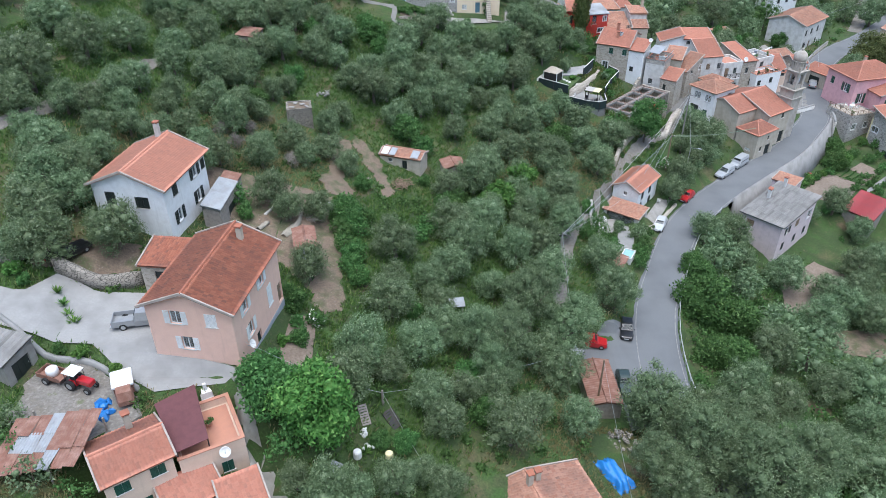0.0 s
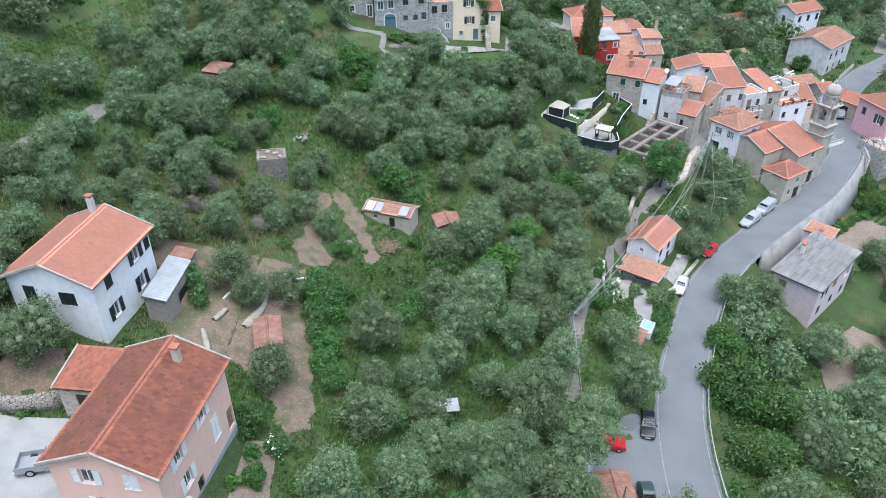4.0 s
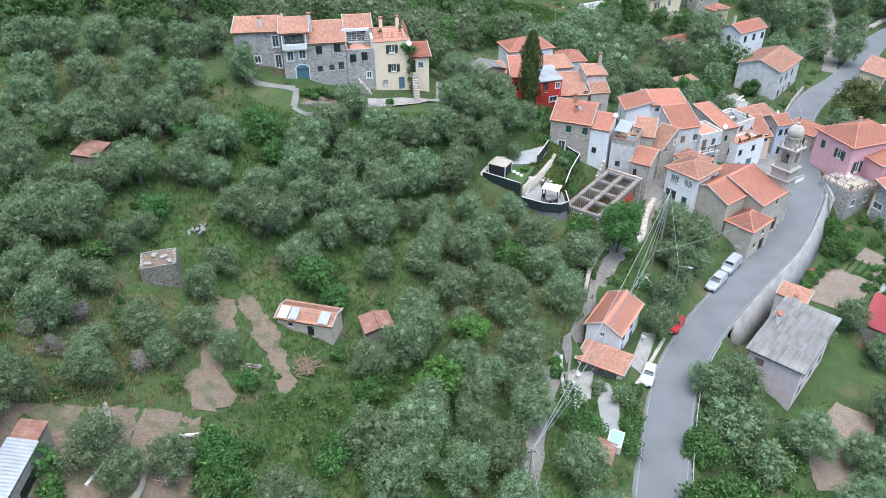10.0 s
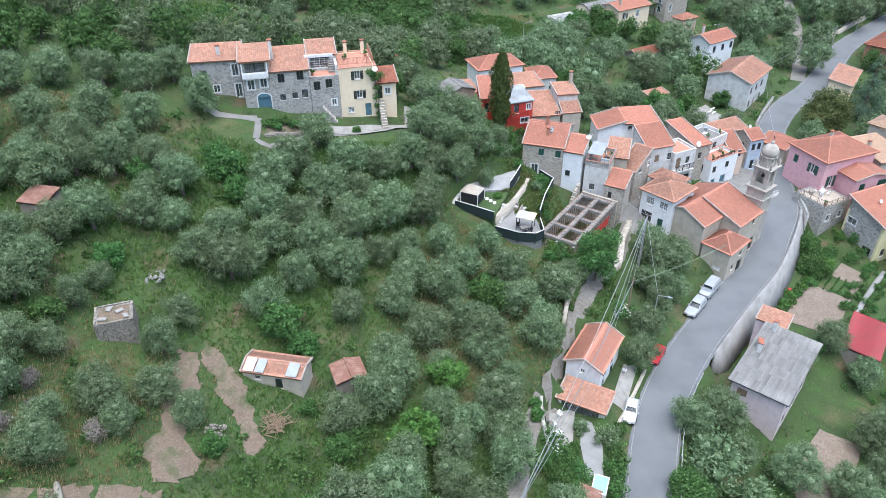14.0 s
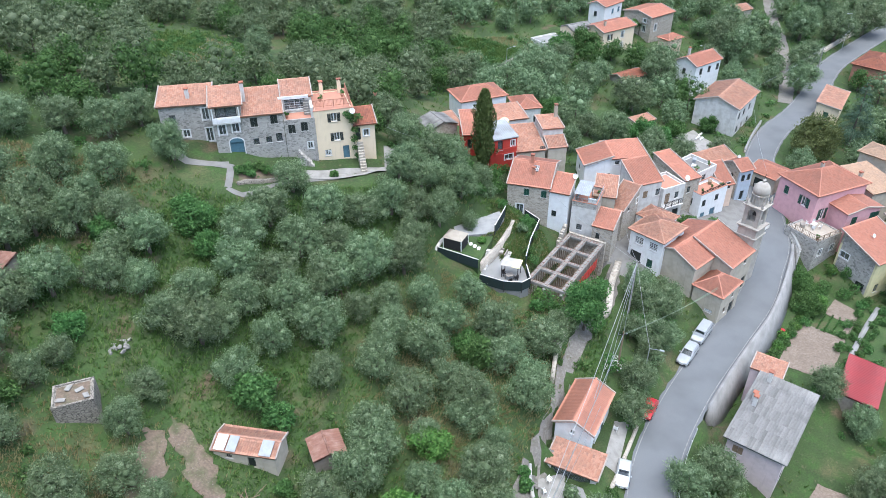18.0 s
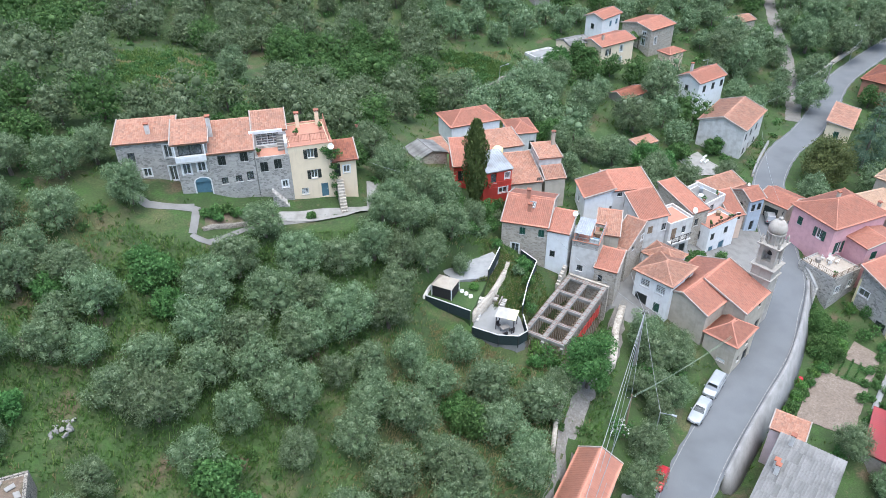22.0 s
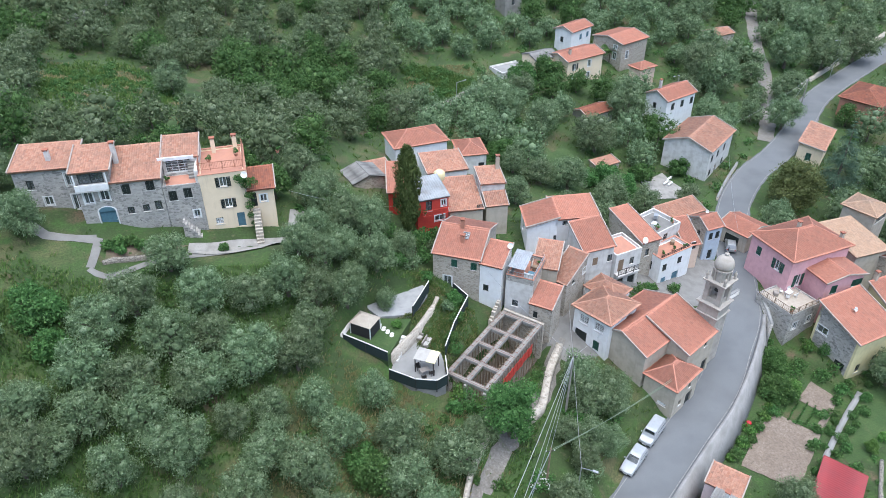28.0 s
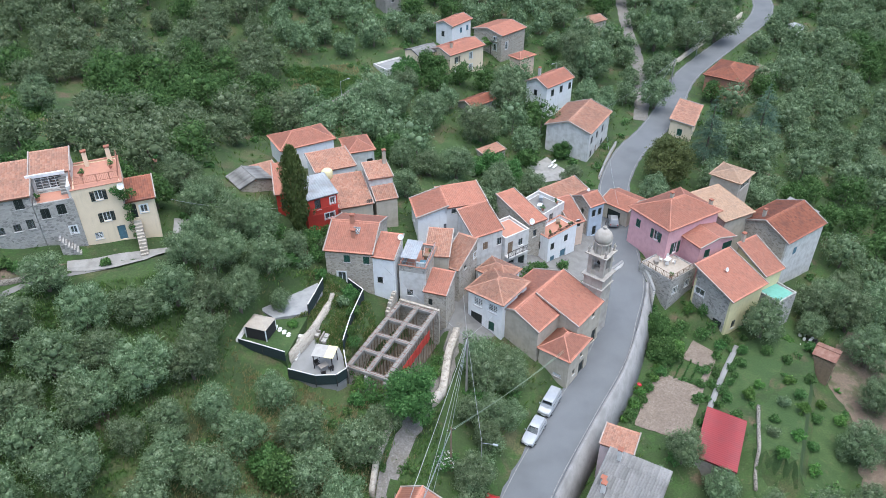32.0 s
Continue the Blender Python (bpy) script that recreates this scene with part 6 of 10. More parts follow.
OLIVES += [(49.8, 122.8, 2.2), (-0.4, 123.5, 2.6), (12.6, 123.7, 2.4), (-6.6, 123.9, 2.8), (46.1, 124.2, 2.5), (-20.4, 124.3, 2.5), (-39.6, 125.8, 2.6), (103.3, 126.2, 2.2), (-24.2, 127.0, 2.1), (2.8, 128.7, 2.9), (-34.8, 129.4, 2.5), (7.6, 129.9, 2.3)]
OLIVES += [(110.7, 131.0, 2.5), (-28.4, 131.4, 2.7), (11.8, 131.6, 2.7), (15.1, 131.6, 2.4), (18.5, 131.7, 2.2), (-22.8, 132.0, 2.5), (115.7, 132.7, 2.8), (23.2, 133.5, 1.4), (19.4, 133.7, 2.0), (16.4, 134.2, 1.8), (13.4, 134.4, 2.0), (-43.6, 134.7, 2.7)]
OLIVES += [(-39.9, 136.3, 2.7), (-16.0, 136.8, 2.4), (22.5, 137.0, 2.4), (-1.0, 133.4, 2.3), (18.1, 137.9, 2.4), (15.1, 139.2, 2.3), (-35.1, 139.5, 2.9), (112.9, 139.6, 2.9), (-29.3, 140.1, 2.7), (26.3, 140.4, 1.9), (-24.1, 140.4, 2.5), (22.2, 143.1, 2.5)]
OLIVES += [(19.3, 143.4, 2.5), (-20.6, 143.4, 2.4), (15.1, 146.4, 2.3), (16.8, 150.4, 2.0), (13.6, 153.4, 2.9), (48.5, 170.4, 2.2), (67.3, 181.8, 4.2), (58.1, 185.7, 3.8), (51.3, 189.7, 3.6), (112.3, 191.3, 4.0), (77.6, 193.0, 4.6)]
OLIVES += [(46.5, 193.4, 3.2), (57.3, 199.2, 3.1), (119.8, 202.8, 4.0), (96.6, 205.2, 3.3), (104.9, 207.4, 4.8), (102.9, 212.6, 4.9), (136.7, 216.4, 4.8), (127.2, 217.2, 4.7), (108.3, 220.6, 4.2), (147.9, 220.7, 5.0), (137.4, 228.8, 4.7)]
OLIVES += [(47.2, 115.9, 1.8), (49.6, 120.8, 1.9), (43.4, 113.2, 1.6), (22.2, 44.3, 2.8), (42.6, 53.3, 3.1), (45.2, 50.7, 3.2), (63.7, 88.1, 2.9), (-9.0, 36.2, 2.0), (-42.7, 68.3, 2.3), (-38.7, 65.9, 2.4), (-38.4, 58.4, 2.6), (-15.3, 76.0, 1.8), (13.0, 57.3, 2.5), (-38.4, 102.4, 2.4), (-44.2, 114.1, 2.4)]
OLIVES += [(-32.1, 114.6, 2.0), (-3.9, 127.3, 2.7), (25.4, 107.1, 2.2), (2.4, 118.7, 2.3), (-30.0, 81.9, 1.8), (-13.3, 90.7, 1.7), (6.6, 86.6, 2.0), (5.0, 79.6, 2.1), (13.4, 91.3, 2.0), (9.5, 78.6, 2.4), (26.4, 98.9, 1.5), (37.8, 104.4, 2.2)]
OLIVES += [(40.5, 94.2, 2.2), (46.0, 91.2, 2.0), (58.2, 87.3, 2.8), (-29.0, 76.9, 2.0), (-1.8, 115.1, 2.6), (3.6, 119.5, 2.7), (9.7, 112.6, 2.4), (13.9, 127.3, 2.4), (-7.3, 182.1, 3.2), (24.4, 40.0, 2.8), (29.0, 40.0, 3.0), (34.0, 41.0, 3.0)]
BUSHES = [(37.5, 69.5, 2.4)]
BUSHES += [(-5.5, 42.8, 0.9), (-15.4, 46.9, 1.7), (4.1, 49.5, 1.5), (-13.5, 52.3, 1.0), (39.0, 54.2, 2.6), (2.6, 54.4, 1.5), (-15.2, 57.4, 1.4), (-3.3, 62.6, 1.1), (-9.7, 65.5, 1.3), (34.4, 68.3, 2.3), (-10.7, 69.6, 1.3), (40.1, 76.1, 3.0)]
BUSHES += [(35.6, 77.5, 3.3), (-12.2, 77.6, 2.1), (36.5, 85.8, 2.3), (-11.1, 87.3, 1.2), (0.5, 88.7, 1.4), (-27.1, 100.2, 1.6), (-23.4, 109.1, 1.7), (19.7, 110.9, 2.1), (19.0, 112.6, 1.8), (-11.0, 122.1, 1.8), (-22.3, 122.2, 1.6), (-12.9, 126.0, 2.5)]
BUSHES += [(76.0, 126.1, 2.2), (96.1, 127.9, 1.4), (77.8, 130.8, 2.1), (32.4, 134.0, 1.0), (30.3, 147.6, 1.5), (68.9, 169.3, 2.3), (61.9, 169.8, 1.9), (65.6, 170.8, 2.3), (74.0, 174.5, 2.0), (47.5, 174.8, 2.3), (82.9, 176.8, 1.8), (82.6, 192.1, 2.2)]
BUSHES += [(58.9, 205.1, 3.0), (64.6, 207.2, 3.1), (118.3, 222.6, 2.5)]
BROADLEAF = []
BROADLEAF += [(-3.3, 42.8, 1.0)]
YELLOW_GREEN = []
YELLOW_GREEN += [(8.1, 89.6, 2.3), (12.1, 97.8, 1.9), (81.0, 105.5, 0.8), (88.7, 111.0, 0.9), (29.3, 113.5, 1.2), (83.4, 115.7, 0.9), (-36.3, 116.5, 1.4), (77.4, 125.6, 1.5)]
TALL_GREY = [(26.0, 48.4, 3.7), (30.2, 44.6, 3.9), (22.4, 54.4, 3.3), (24.6, 51.4, 2.6), (36.2, 47.6, 3.6)]
TALL_GREY += [(20.4, 46.4, 2.4), (29.6, 51.4, 2.6), (30.2, 47.8, 2.8), (32.7, 45.9, 2.3), (27.4, 46.8, 3.2), (4.9, 54.9, 1.9), (6.8, 57.9, 2.9), (3.9, 58.2, 2.5), (14.3, 63.9, 3.1), (10.0, 65.8, 3.3)]
FIGS = []
FIGS += [(-3.3, 101.2, 1.4), (-5.2, 103.4, 2.3)]
CONIFER_BUSH = []
CONIFER_BUSH += [(99.1, 164.1, 4.5)]
CEDARS = []
CEDARS += [(111.3, 169.5, 4.8), (130.8, 177.6, 5.7)]
CYPRESS = []
CYPRESS += [(28.3, 154.4, 2.2)]


def crown(rng, R, leaves, size, lobes=11, flat=0.78, lift=0.0, droop=0.25, narrow=0.42, taper=None):
    """Leaf sprays on the outside of many lobes that together make an uneven crown; returns verts and quads round the crown's centre."""
    c = rng.normal(size=(lobes, 3))
    c /= np.linalg.norm(c, axis=1)[:, None]
    c *= (R * 0.72 * rng.uniform(0.4, 1.1, lobes) ** 0.6)[:, None]
    c[:, 2] = c[:, 2] * flat + lift
    r = R * rng.uniform(0.34, 0.58, lobes)
    pick = rng.choice(lobes, leaves, p=r ** 2 / (r ** 2).sum())
    d = rng.normal(size=(leaves, 3))
    d[:, 2] += 0.35
    d /= np.linalg.norm(d, axis=1)[:, None]
    p = c[pick] + d * (r[pick] * rng.uniform(0.5, 1.2, leaves) ** 0.8)[:, None] * np.array([1, 1, 0.85])
    if taper is not None:
        p = taper(p)
    a = np.cross(d, rng.normal(size=(leaves, 3))) if narrow > 0.5 else d * 0.55 + rng.normal(scale=0.75, size=(leaves, 3)) + np.array([0, 0, 0.35])
    a[:, 2] -= droop
    a /= np.linalg.norm(a, axis=1)[:, None] + 1e-9
    nrm = d + rng.normal(scale=0.5, size=(leaves, 3))
    b = np.cross(a, nrm)
    b /= np.linalg.norm(b, axis=1)[:, None] + 1e-9
    ln = size * rng.uniform(0.6, 1.35, leaves)[:, None]
    a, b = a * ln * 0.5, b * ln * 0.5 * narrow
    k = np.cross(a, b)
    k = k / (np.linalg.norm(k, axis=1)[:, None] + 1e-9) * ln * 0.08
    if narrow < 0.5:
        return np.stack([p - a + b, p - a - b, p + a], 1).reshape(-1, 3), np.arange(leaves * 3).reshape(-1, 3)
    v = np.stack([p - a, p + b - 0.1 * a + k, p + a, p - b - 0.1 * a + k], 1).reshape(-1, 3)
    return v, np.arange(leaves * 4).reshape(-1, 4)


ICO = [(0, 0, 1)] + [(0.894 * math.cos(k * 1.2566), 0.894 * math.sin(k * 1.2566), 0.447) for k in range(5)] + [(0.894 * math.cos(k * 1.2566 + 0.628), 0.894 * math.sin(k * 1.2566 + 0.628), -0.447) for k in range(5)] + [(0, 0, -1)]
ICO_FACES = [(0, 1 + k, 1 + (k + 1) % 5) for k in range(5)] + [(1 + k, 6 + k, 1 + (k + 1) % 5) for k in range(5)] + [(1 + (k + 1) % 5, 6 + k, 6 + (k + 1) % 5) for k in range(5)] + [(6 + k, 11, 6 + (k + 1) % 5) for k in range(5)]


def clumped_crown(rng, R, leaves, size, lobes=30, flat=1.0, lift=0.0, narrow=0.5, spray=0.24, big=0.36, heart=0.56):
    """A full crown of rounded leaf clumps: hidden solid cores added to block light, leaves lying over each clump, and
    loose sprays at the edge. Returns verts and triangles.
    """
    i = np.arange(lobes) + 0.5
    up = 1 - 1.75 * i / lobes
    an = i * 2.39996 + rng.normal(scale=0.35, size=lobes)
    c = np.column_stack([np.cos(an) * np.sqrt(1 - up ** 2), np.sin(an) * np.sqrt(1 - up ** 2), up + rng.normal(scale=0.08, size=lobes)])
    c *= (R * rng.uniform(0.4, 0.84, lobes))[:, None]
    c += rng.normal(scale=0.07 * R, size=(lobes, 3))
    c[:, 2] = c[:, 2] * flat + lift
    r = R * rng.uniform(big * 0.6, big * 1.25, lobes)
    pick = rng.choice(lobes, leaves * 2, p=r ** 2 / (r ** 2).sum())
    d = rng.normal(size=(leaves * 2, 3))
    d[:, 2] += 0.25
    d /= np.linalg.norm(d, axis=1)[:, None]
    p = c[pick] + d * (r[pick] * rng.uniform(0.7, 1.15, leaves * 2))[:, None] * np.array([1, 1, 0.9])
    far = np.linalg.norm(p[:, None] - c[None], axis=2) / r[None]
    far[np.arange(len(p)), pick] = 9
    ok = np.flatnonzero(far.min(1) > 0.82)[:leaves]
    p, d, rr = p[ok], d[ok], r[pick[ok]]
    n = len(ok)
    loose = rng.uniform(size=n) < spray
    p = p + d * (loose * rng.uniform(0.1, 0.5, n) * rr)[:, None]
    nrm = d + rng.normal(scale=0.6, size=(n, 3)) + np.array([0, 0, 0.25])
    nrm /= np.linalg.norm(nrm, axis=1)[:, None]
    a = rng.normal(size=(n, 3)) + np.array([0, 0, 0.3])
    a = np.where(loose[:, None], d + 0.4 * a, a - (a * nrm).sum(1)[:, None] * nrm)
    a /= np.linalg.norm(a, axis=1)[:, None] + 1e-9
    b = np.cross(a, nrm)
    b /= np.linalg.norm(b, axis=1)[:, None] + 1e-9
    ln = size * rng.uniform(0.55, 1.3, n)[:, None]
    a, b = a * ln * 0.5, b * ln * 0.5 * narrow
    v = np.stack([p - a + b, p - a - b, p + a], 1).reshape(-1, 3)
    f = np.arange(n * 3).reshape(-1, 3)
    # one hidden solid core per clump, added so the gaps between clumps go dark
    core = (c[:, None] + np.array(ICO)[None] * (r * heart)[:, None, None] * rng.uniform(0.75, 1.0, (lobes, 12, 1))).reshape(-1, 3)
    cf = (np.array(ICO_FACES)[None] + 12 * np.arange(lobes)[:, None, None]).reshape(-1, 3)
    return np.vstack([v, core]), np.vstack([f, cf + len(v)])


def trunk_mesh(name, rng, height, r, limbs=4, spread=1.0):
    bm = bmesh.new()
    p, q = Vector((0, 0, -0.8)), Vector((rng.uniform(-0.15, 0.15), rng.uniform(-0.15, 0.15), height * 0.45))
    rod(bm, p, q, r * 1.25, r * 0.85, 7)
    for i in range(limbs):
        an = 6.283 * (i + rng.uniform(0, 0.6)) / limbs
        m = q + Vector((math.cos(an) * spread * 0.45, math.sin(an) * spread * 0.45, height * 0.28))
        e = q + Vector((math.cos(an) * spread, math.sin(an) * spread, height * 0.6))
        rod(bm, q - Vector((0, 0, 0.05)), m, r * 0.62, r * 0.4, 6)
        rod(bm, m - (m - q) * 0.04, e, r * 0.42, r * 0.15, 5)
        for s in (-1, 1):
            rod(bm, m.lerp(e, 0.3), m.lerp(e, 0.6) + Vector((math.cos(an + s) * spread * 0.4, math.sin(an + s) * spread * 0.4, height * 0.15)), r * 0.22, r * 0.08, 4)
    me = bpy.data.meshes.new(name)
    bm.to_mesh(me)
    bm.free()
    me.materials.append(M["bark"])
    return me


def crown_mesh(v, f, mat):
    ob = mesh_np("crown", v, f, mat)
    me = ob.data
    bpy.data.objects.remove(ob)
    return me


def make_kind(seed, n, R, leaves, size, mat, height, trunk_r, **kw):
    out = []
    for i in range(n):
        rng = np.random.RandomState(seed + i)
        v, f = clumped_crown(rng, R, leaves, size, **kw)
        v[:, 2] += height
        out.append((trunk_mesh("trunk", rng, height + R * 0.15, trunk_r, 3 + i % 3, R * 0.55), crown_mesh(v, f, mat), R))
    return out


def plant(name, kinds, rows, label, category, group, seed, sink=0.0, full=1.04):
    rng = np.random.RandomState(seed)
    z = heights(np.array([(x, y) for x, y, _ in rows]))
    for (x, y, R), zz in zip(rows, z):
        trunk, leaf, R0 = kinds[rng.randint(len(kinds))]
        s = full * R / R0
        root = thing(name, pose(x, y, zz - sink, 0, 0, rng.uniform(0, 360)) @ Matrix.Diagonal((s * rng.uniform(0.93, 1.08), s * rng.uniform(0.93, 1.08), s * rng.uniform(0.9, 1.1), 1)), label, category, group)
        for nm, me in (("trunk", trunk), ("crown", leaf)):
            ob = new(nm, me)
            ob.parent = root



def off_houses(rows, gap=0.6):
    """Drops trees whose trunk would stand in a building."""
    out = []
    for x, y, r in rows:
        ok = True
        for sx, sy, turn, L, D in FOOT:
            c, s = math.cos(radians(turn)), math.sin(radians(turn))
            u, v = (x - sx) * c + (y - sy) * s, -(x - sx) * s + (y - sy) * c
            ok &= not (-gap < u < L + gap and -gap < v < D + gap)
        if ok:
            out.append((x, y, r))
    return out


OLIVES, BUSHES, BROADLEAF, TALL_GREY = off_houses(OLIVES, 0.9), off_houses(BUSHES), off_houses(BROADLEAF), off_houses(TALL_GREY)
SMALL = make_kind(10, 7, 2.2, 5600, 0.2, "leaf_olive", 2.3, 0.2, lobes=34, narrow=0.5, flat=1.0, big=0.33)
LARGE = make_kind(30, 5, 3.4, 8600, 0.23, "leaf_olive", 3.4, 0.28, lobes=60, narrow=0.5, flat=0.95, big=0.27)
BUSHK = make_kind(50, 4, 1.8, 2600, 0.27, "leaf_green", 1.2, 0.1, lobes=16, narrow=0.8, heart=0.42)
BROAD = make_kind(60, 2, 2.6, 5200, 0.29, "leaf_green", 2.7, 0.16, lobes=30, narrow=0.8, heart=0.42)
YELLOW = make_kind(70, 2, 1.8, 2000, 0.26, "leaf_bright", 1.9, 0.1, lobes=18, narrow=0.8)
TALL = make_kind(80, 3, 3.0, 9000, 0.22, "leaf_olive", 4.6, 0.3, lobes=46, flat=1.25, narrow=0.45, big=0.3, spray=0.2)
FIG = make_kind(90, 2, 2.0, 2200, 0.3, "leaf_green", 1.8, 0.14, lobes=18, narrow=0.9)
DARKB = make_kind(95, 1, 4.0, 9000, 0.36, "leaf_cypress", 3.6, 0.25, lobes=46, narrow=0.4, big=0.3)

G1 = "olive trees on the terraces"
plant("olive_tree", SMALL, [r for r in OLIVES if r[2] <= 2.7], "silvery grey-green olive tree with a loose crown on grass", "tree", G1, 1)
plant("olive_tree", LARGE, [r for r in OLIVES if r[2] > 2.7], "large old silvery olive tree with a spreading crown", "tree", G1, 2)
plant("shrub", BROAD, [r for r in BUSHES if r[2] > 2.05], "large dense green broad-leaved bush on the slope", "bush", "bushes on the slope", 13, sink=1.2)
plant("shrub", BUSHK, [r for r in BUSHES if r[2] <= 2.05], "dense green broad-leaved bush growing on the slope", "bush", "bushes on the slope", 3)
plant("broadleaf_tree", BROAD, BROADLEAF, "fresh green broad-leaved tree with a full round crown", "tree", "broad-leaved trees", 4)
plant("fruit_tree", YELLOW, YELLOW_GREEN, "small yellow-green fruit tree in young leaf", "tree", "fruit trees", 5)
plant("broadleaf_tree", make_kind(64, 1, 2.6, 7500, 0.24, "leaf_bright", 2.7, 0.16, narrow=0.8, lobes=34, flat=1.05, spray=0.1, heart=0.6), [(-10.4, 42.3, 3.5)], "yellow-green broad-leaved tree with a dense round crown", "tree", "broad-leaved trees", 15)
plant("broadleaf_tree", make_kind(66, 1, 2.8, 9000, 0.24, "leaf_green", 4.4, 0.18, narrow=0.8, lobes=40, flat=1.45, spray=0.12, heart=0.55), [(35.3, 116.4, 2.8)], "dense fresh green tree with an oval crown before the ruin", "tree", "broad-leaved trees", 16)
plant("broadleaf_tree", BROAD, [(-14.8, 43.6, 2.4)], "leafy green garden tree beside the pink house", "tree", "broad-leaved trees", 17)
plant("tall_olive_tree", TALL, TALL_GREY, "tall grey-green olive with hanging sprays of leaves", "tree", "tall trees above the road", 6)
plant("fig_tree", FIG, FIGS, "dense green fig bush beside the rusty shed", "tree", "fig trees", 7)
plant("conifer_bush", DARKB, CONIFER_BUSH, "broad dark brownish-green conifer at the road junction", "tree", "", 8)


def conifer(x, y, R, height, mat, label, tiers=18, per=620, size=0.5, droop=0.35, name="cedar_tree"):
    rng = np.random.RandomState(int(x * 7 + y))
    vs, fs, n = [], [], 0
    for k in range(tiers):
        f = k / (tiers - 1)
        zz = height * (0.12 + 0.88 * f)
        rr = R * (1 - f) ** 0.8 + 0.15
        for b in range(max(3, int(9 * (1 - f)) + 3)):
            an = rng.uniform(0, 6.283)
            m = max(6, int(per * (1 - f * 0.7) / 9))
            s = rng.uniform(0.15, 1.0, m) ** 0.7
            p = np.column_stack([np.cos(an) * rr * s, np.sin(an) * rr * s, zz - droop * rr * s ** 1.6 * 0.6]) + rng.normal(scale=(0.1 + 0.16 * rr * 0.4), size=(m, 3)) * np.array([1, 1, 0.35])
            a = np.column_stack([np.full(m, np.cos(an)), np.full(m, np.sin(an)), np.full(m, -0.35)]) + rng.normal(scale=0.35, size=(m, 3))
            a /= np.linalg.norm(a, axis=1)[:, None]
            c = np.cross(a, np.array([0, 0, 1.0]) + rng.normal(scale=0.3, size=(m, 3)))
            ln = size * rng.uniform(0.6, 1.2, m)[:, None]
            a, c = a * ln * 0.5, c * ln * 0.14
            vs.append(np.stack([p - a, p + c, p + a, p - c], 1).reshape(-1, 3))
            fs.append(np.arange(m * 4).reshape(-1, 4) + n)
            n += m * 4
    root = thing(name, pose(x, y, ground_z(x, y)), label, "tree", "conifers by the road")
    bm = bmesh.new()
    rod(bm, (0, 0, -0.8), (0, 0, height * 0.95), 0.3, 0.04, 8)
    part("trunk", bm, "bark", root)
    mesh_np("crown", np.vstack(vs), np.vstack(fs), mat, root)


conifer(*CEDARS[0][:2], 4.2, 14.0, "leaf_cedar", "tall grey-green cedar with drooping boughs beside the road")
conifer(*CEDARS[1][:2], 4.6, 12.0, "leaf_cedar", "broad green conifer with layered boughs among olives")


def cypress(x, y, R, height):
    rng = np.random.RandomState(5)
    n = 7000
    f = rng.uniform(0, 1, n)
    an = rng.uniform(0, 6.283, n)
    rr = R * np.minimum(1, f * 2.2 + 0.4) * np.minimum(1, (1 - f) * 3.2 + 0.2) * rng.uniform(0.55, 1.08, n) * (1 + 0.2 * np.sin(an * 3 + f * 14))
    p = np.column_stack([np.cos(an) * rr, np.sin(an) * rr, f * height])
    a = np.column_stack([np.cos(an) * 0.3, np.sin(an) * 0.3, np.ones(n)]) + rng.normal(scale=0.35, size=(n, 3))
    c = np.cross(a, np.column_stack([np.cos(an), np.sin(an), np.zeros(n)]) + rng.normal(scale=0.4, size=(n, 3)))
    a, c = a * 0.2, c * 0.08
    root = thing("cypress_tree", pose(x, y, ground_z(x, y)), "tall narrow cypress standing before the crimson house", "tree")
    bm = bmesh.new()
    rod(bm, (0, 0, -0.8), (0, 0, height * 0.6), 0.25, 0.08, 8)
    part("trunk", bm, "bark", root)
    mesh_np("crown", np.stack([p - a, p + c, p + a, p - c], 1).reshape(-1, 3) + np.array([0, 0, 0.8]), np.arange(n * 4).reshape(-1, 4), "leaf_cypress", root)


cypress(27.7, 146.2, 1.6, 12.4)

# ---- woods and undergrowth that fill the slopes further off ----
VISIBLE = [(-34, 22), (-48, 45), (-74, 105), (-70, 170), (-66, 262), (240, 268), (250, 236), (150, 140), (112, 92), (62, 42), (20, 18)]
CORE = [(-48, 20), (-58, 95), (-45, 140), (-12, 132), (14, 134), (30, 140), (45, 128), (30, 100), (24, 60), (20, 20)]


def inside(q, poly):
    x, y = q[:, 0], q[:, 1]
    r = np.zeros(len(q), bool)
    for (x0, y0), (x1, y1) in zip(poly, poly[1:] + poly[:1]):
        with np.errstate(divide="ignore", invalid="ignore"):
            r ^= ((y0 > y) != (y1 > y)) & (x < (x1 - x0) * (y - y0) / ((y1 - y0) if y1 != y0 else 1e-9) + x0)
    return r


# open ground with no trees: x, y, radius
OPEN = [(-14, 170, 7), (-20, 186, 7), (-12, 180, 7), (-24, 195, 6), (18.5, 60, 5), (18, 49, 3),(24.4, 93, 4.5), (33.5, 99.5, 4), (27, 88, 3), (-6, 136, 4), (2, 136.5, 4), (8, 137, 4), (-13.5, 138, 3), (30, 144, 4),(57, 177, 6), (41, 205, 9), (44, 167, 6), (-10, 180, 8), (-6, 192, 8), (72, 118, 9), (80, 121, 8), (88, 112, 9), (95, 118, 8), (103, 112, 8), (72, 108, 6), (57, 90, 6), (60, 79, 5), (91, 187, 4), (77, 171, 5), (-9, 134, 3), (76, 143, 4),
        (113, 199, 3), (118, 206, 3), (122, 213, 3), (126, 224, 3), (129, 234, 3), (150, 205, 5), (60, 212, 7), (84, 209, 4), (48, 134, 5), (60, 135, 5), (70, 140, 4), (33, 129, 8), (23, 129, 6), (29, 124, 5), (64, 100, 5), (56, 137, 6)]


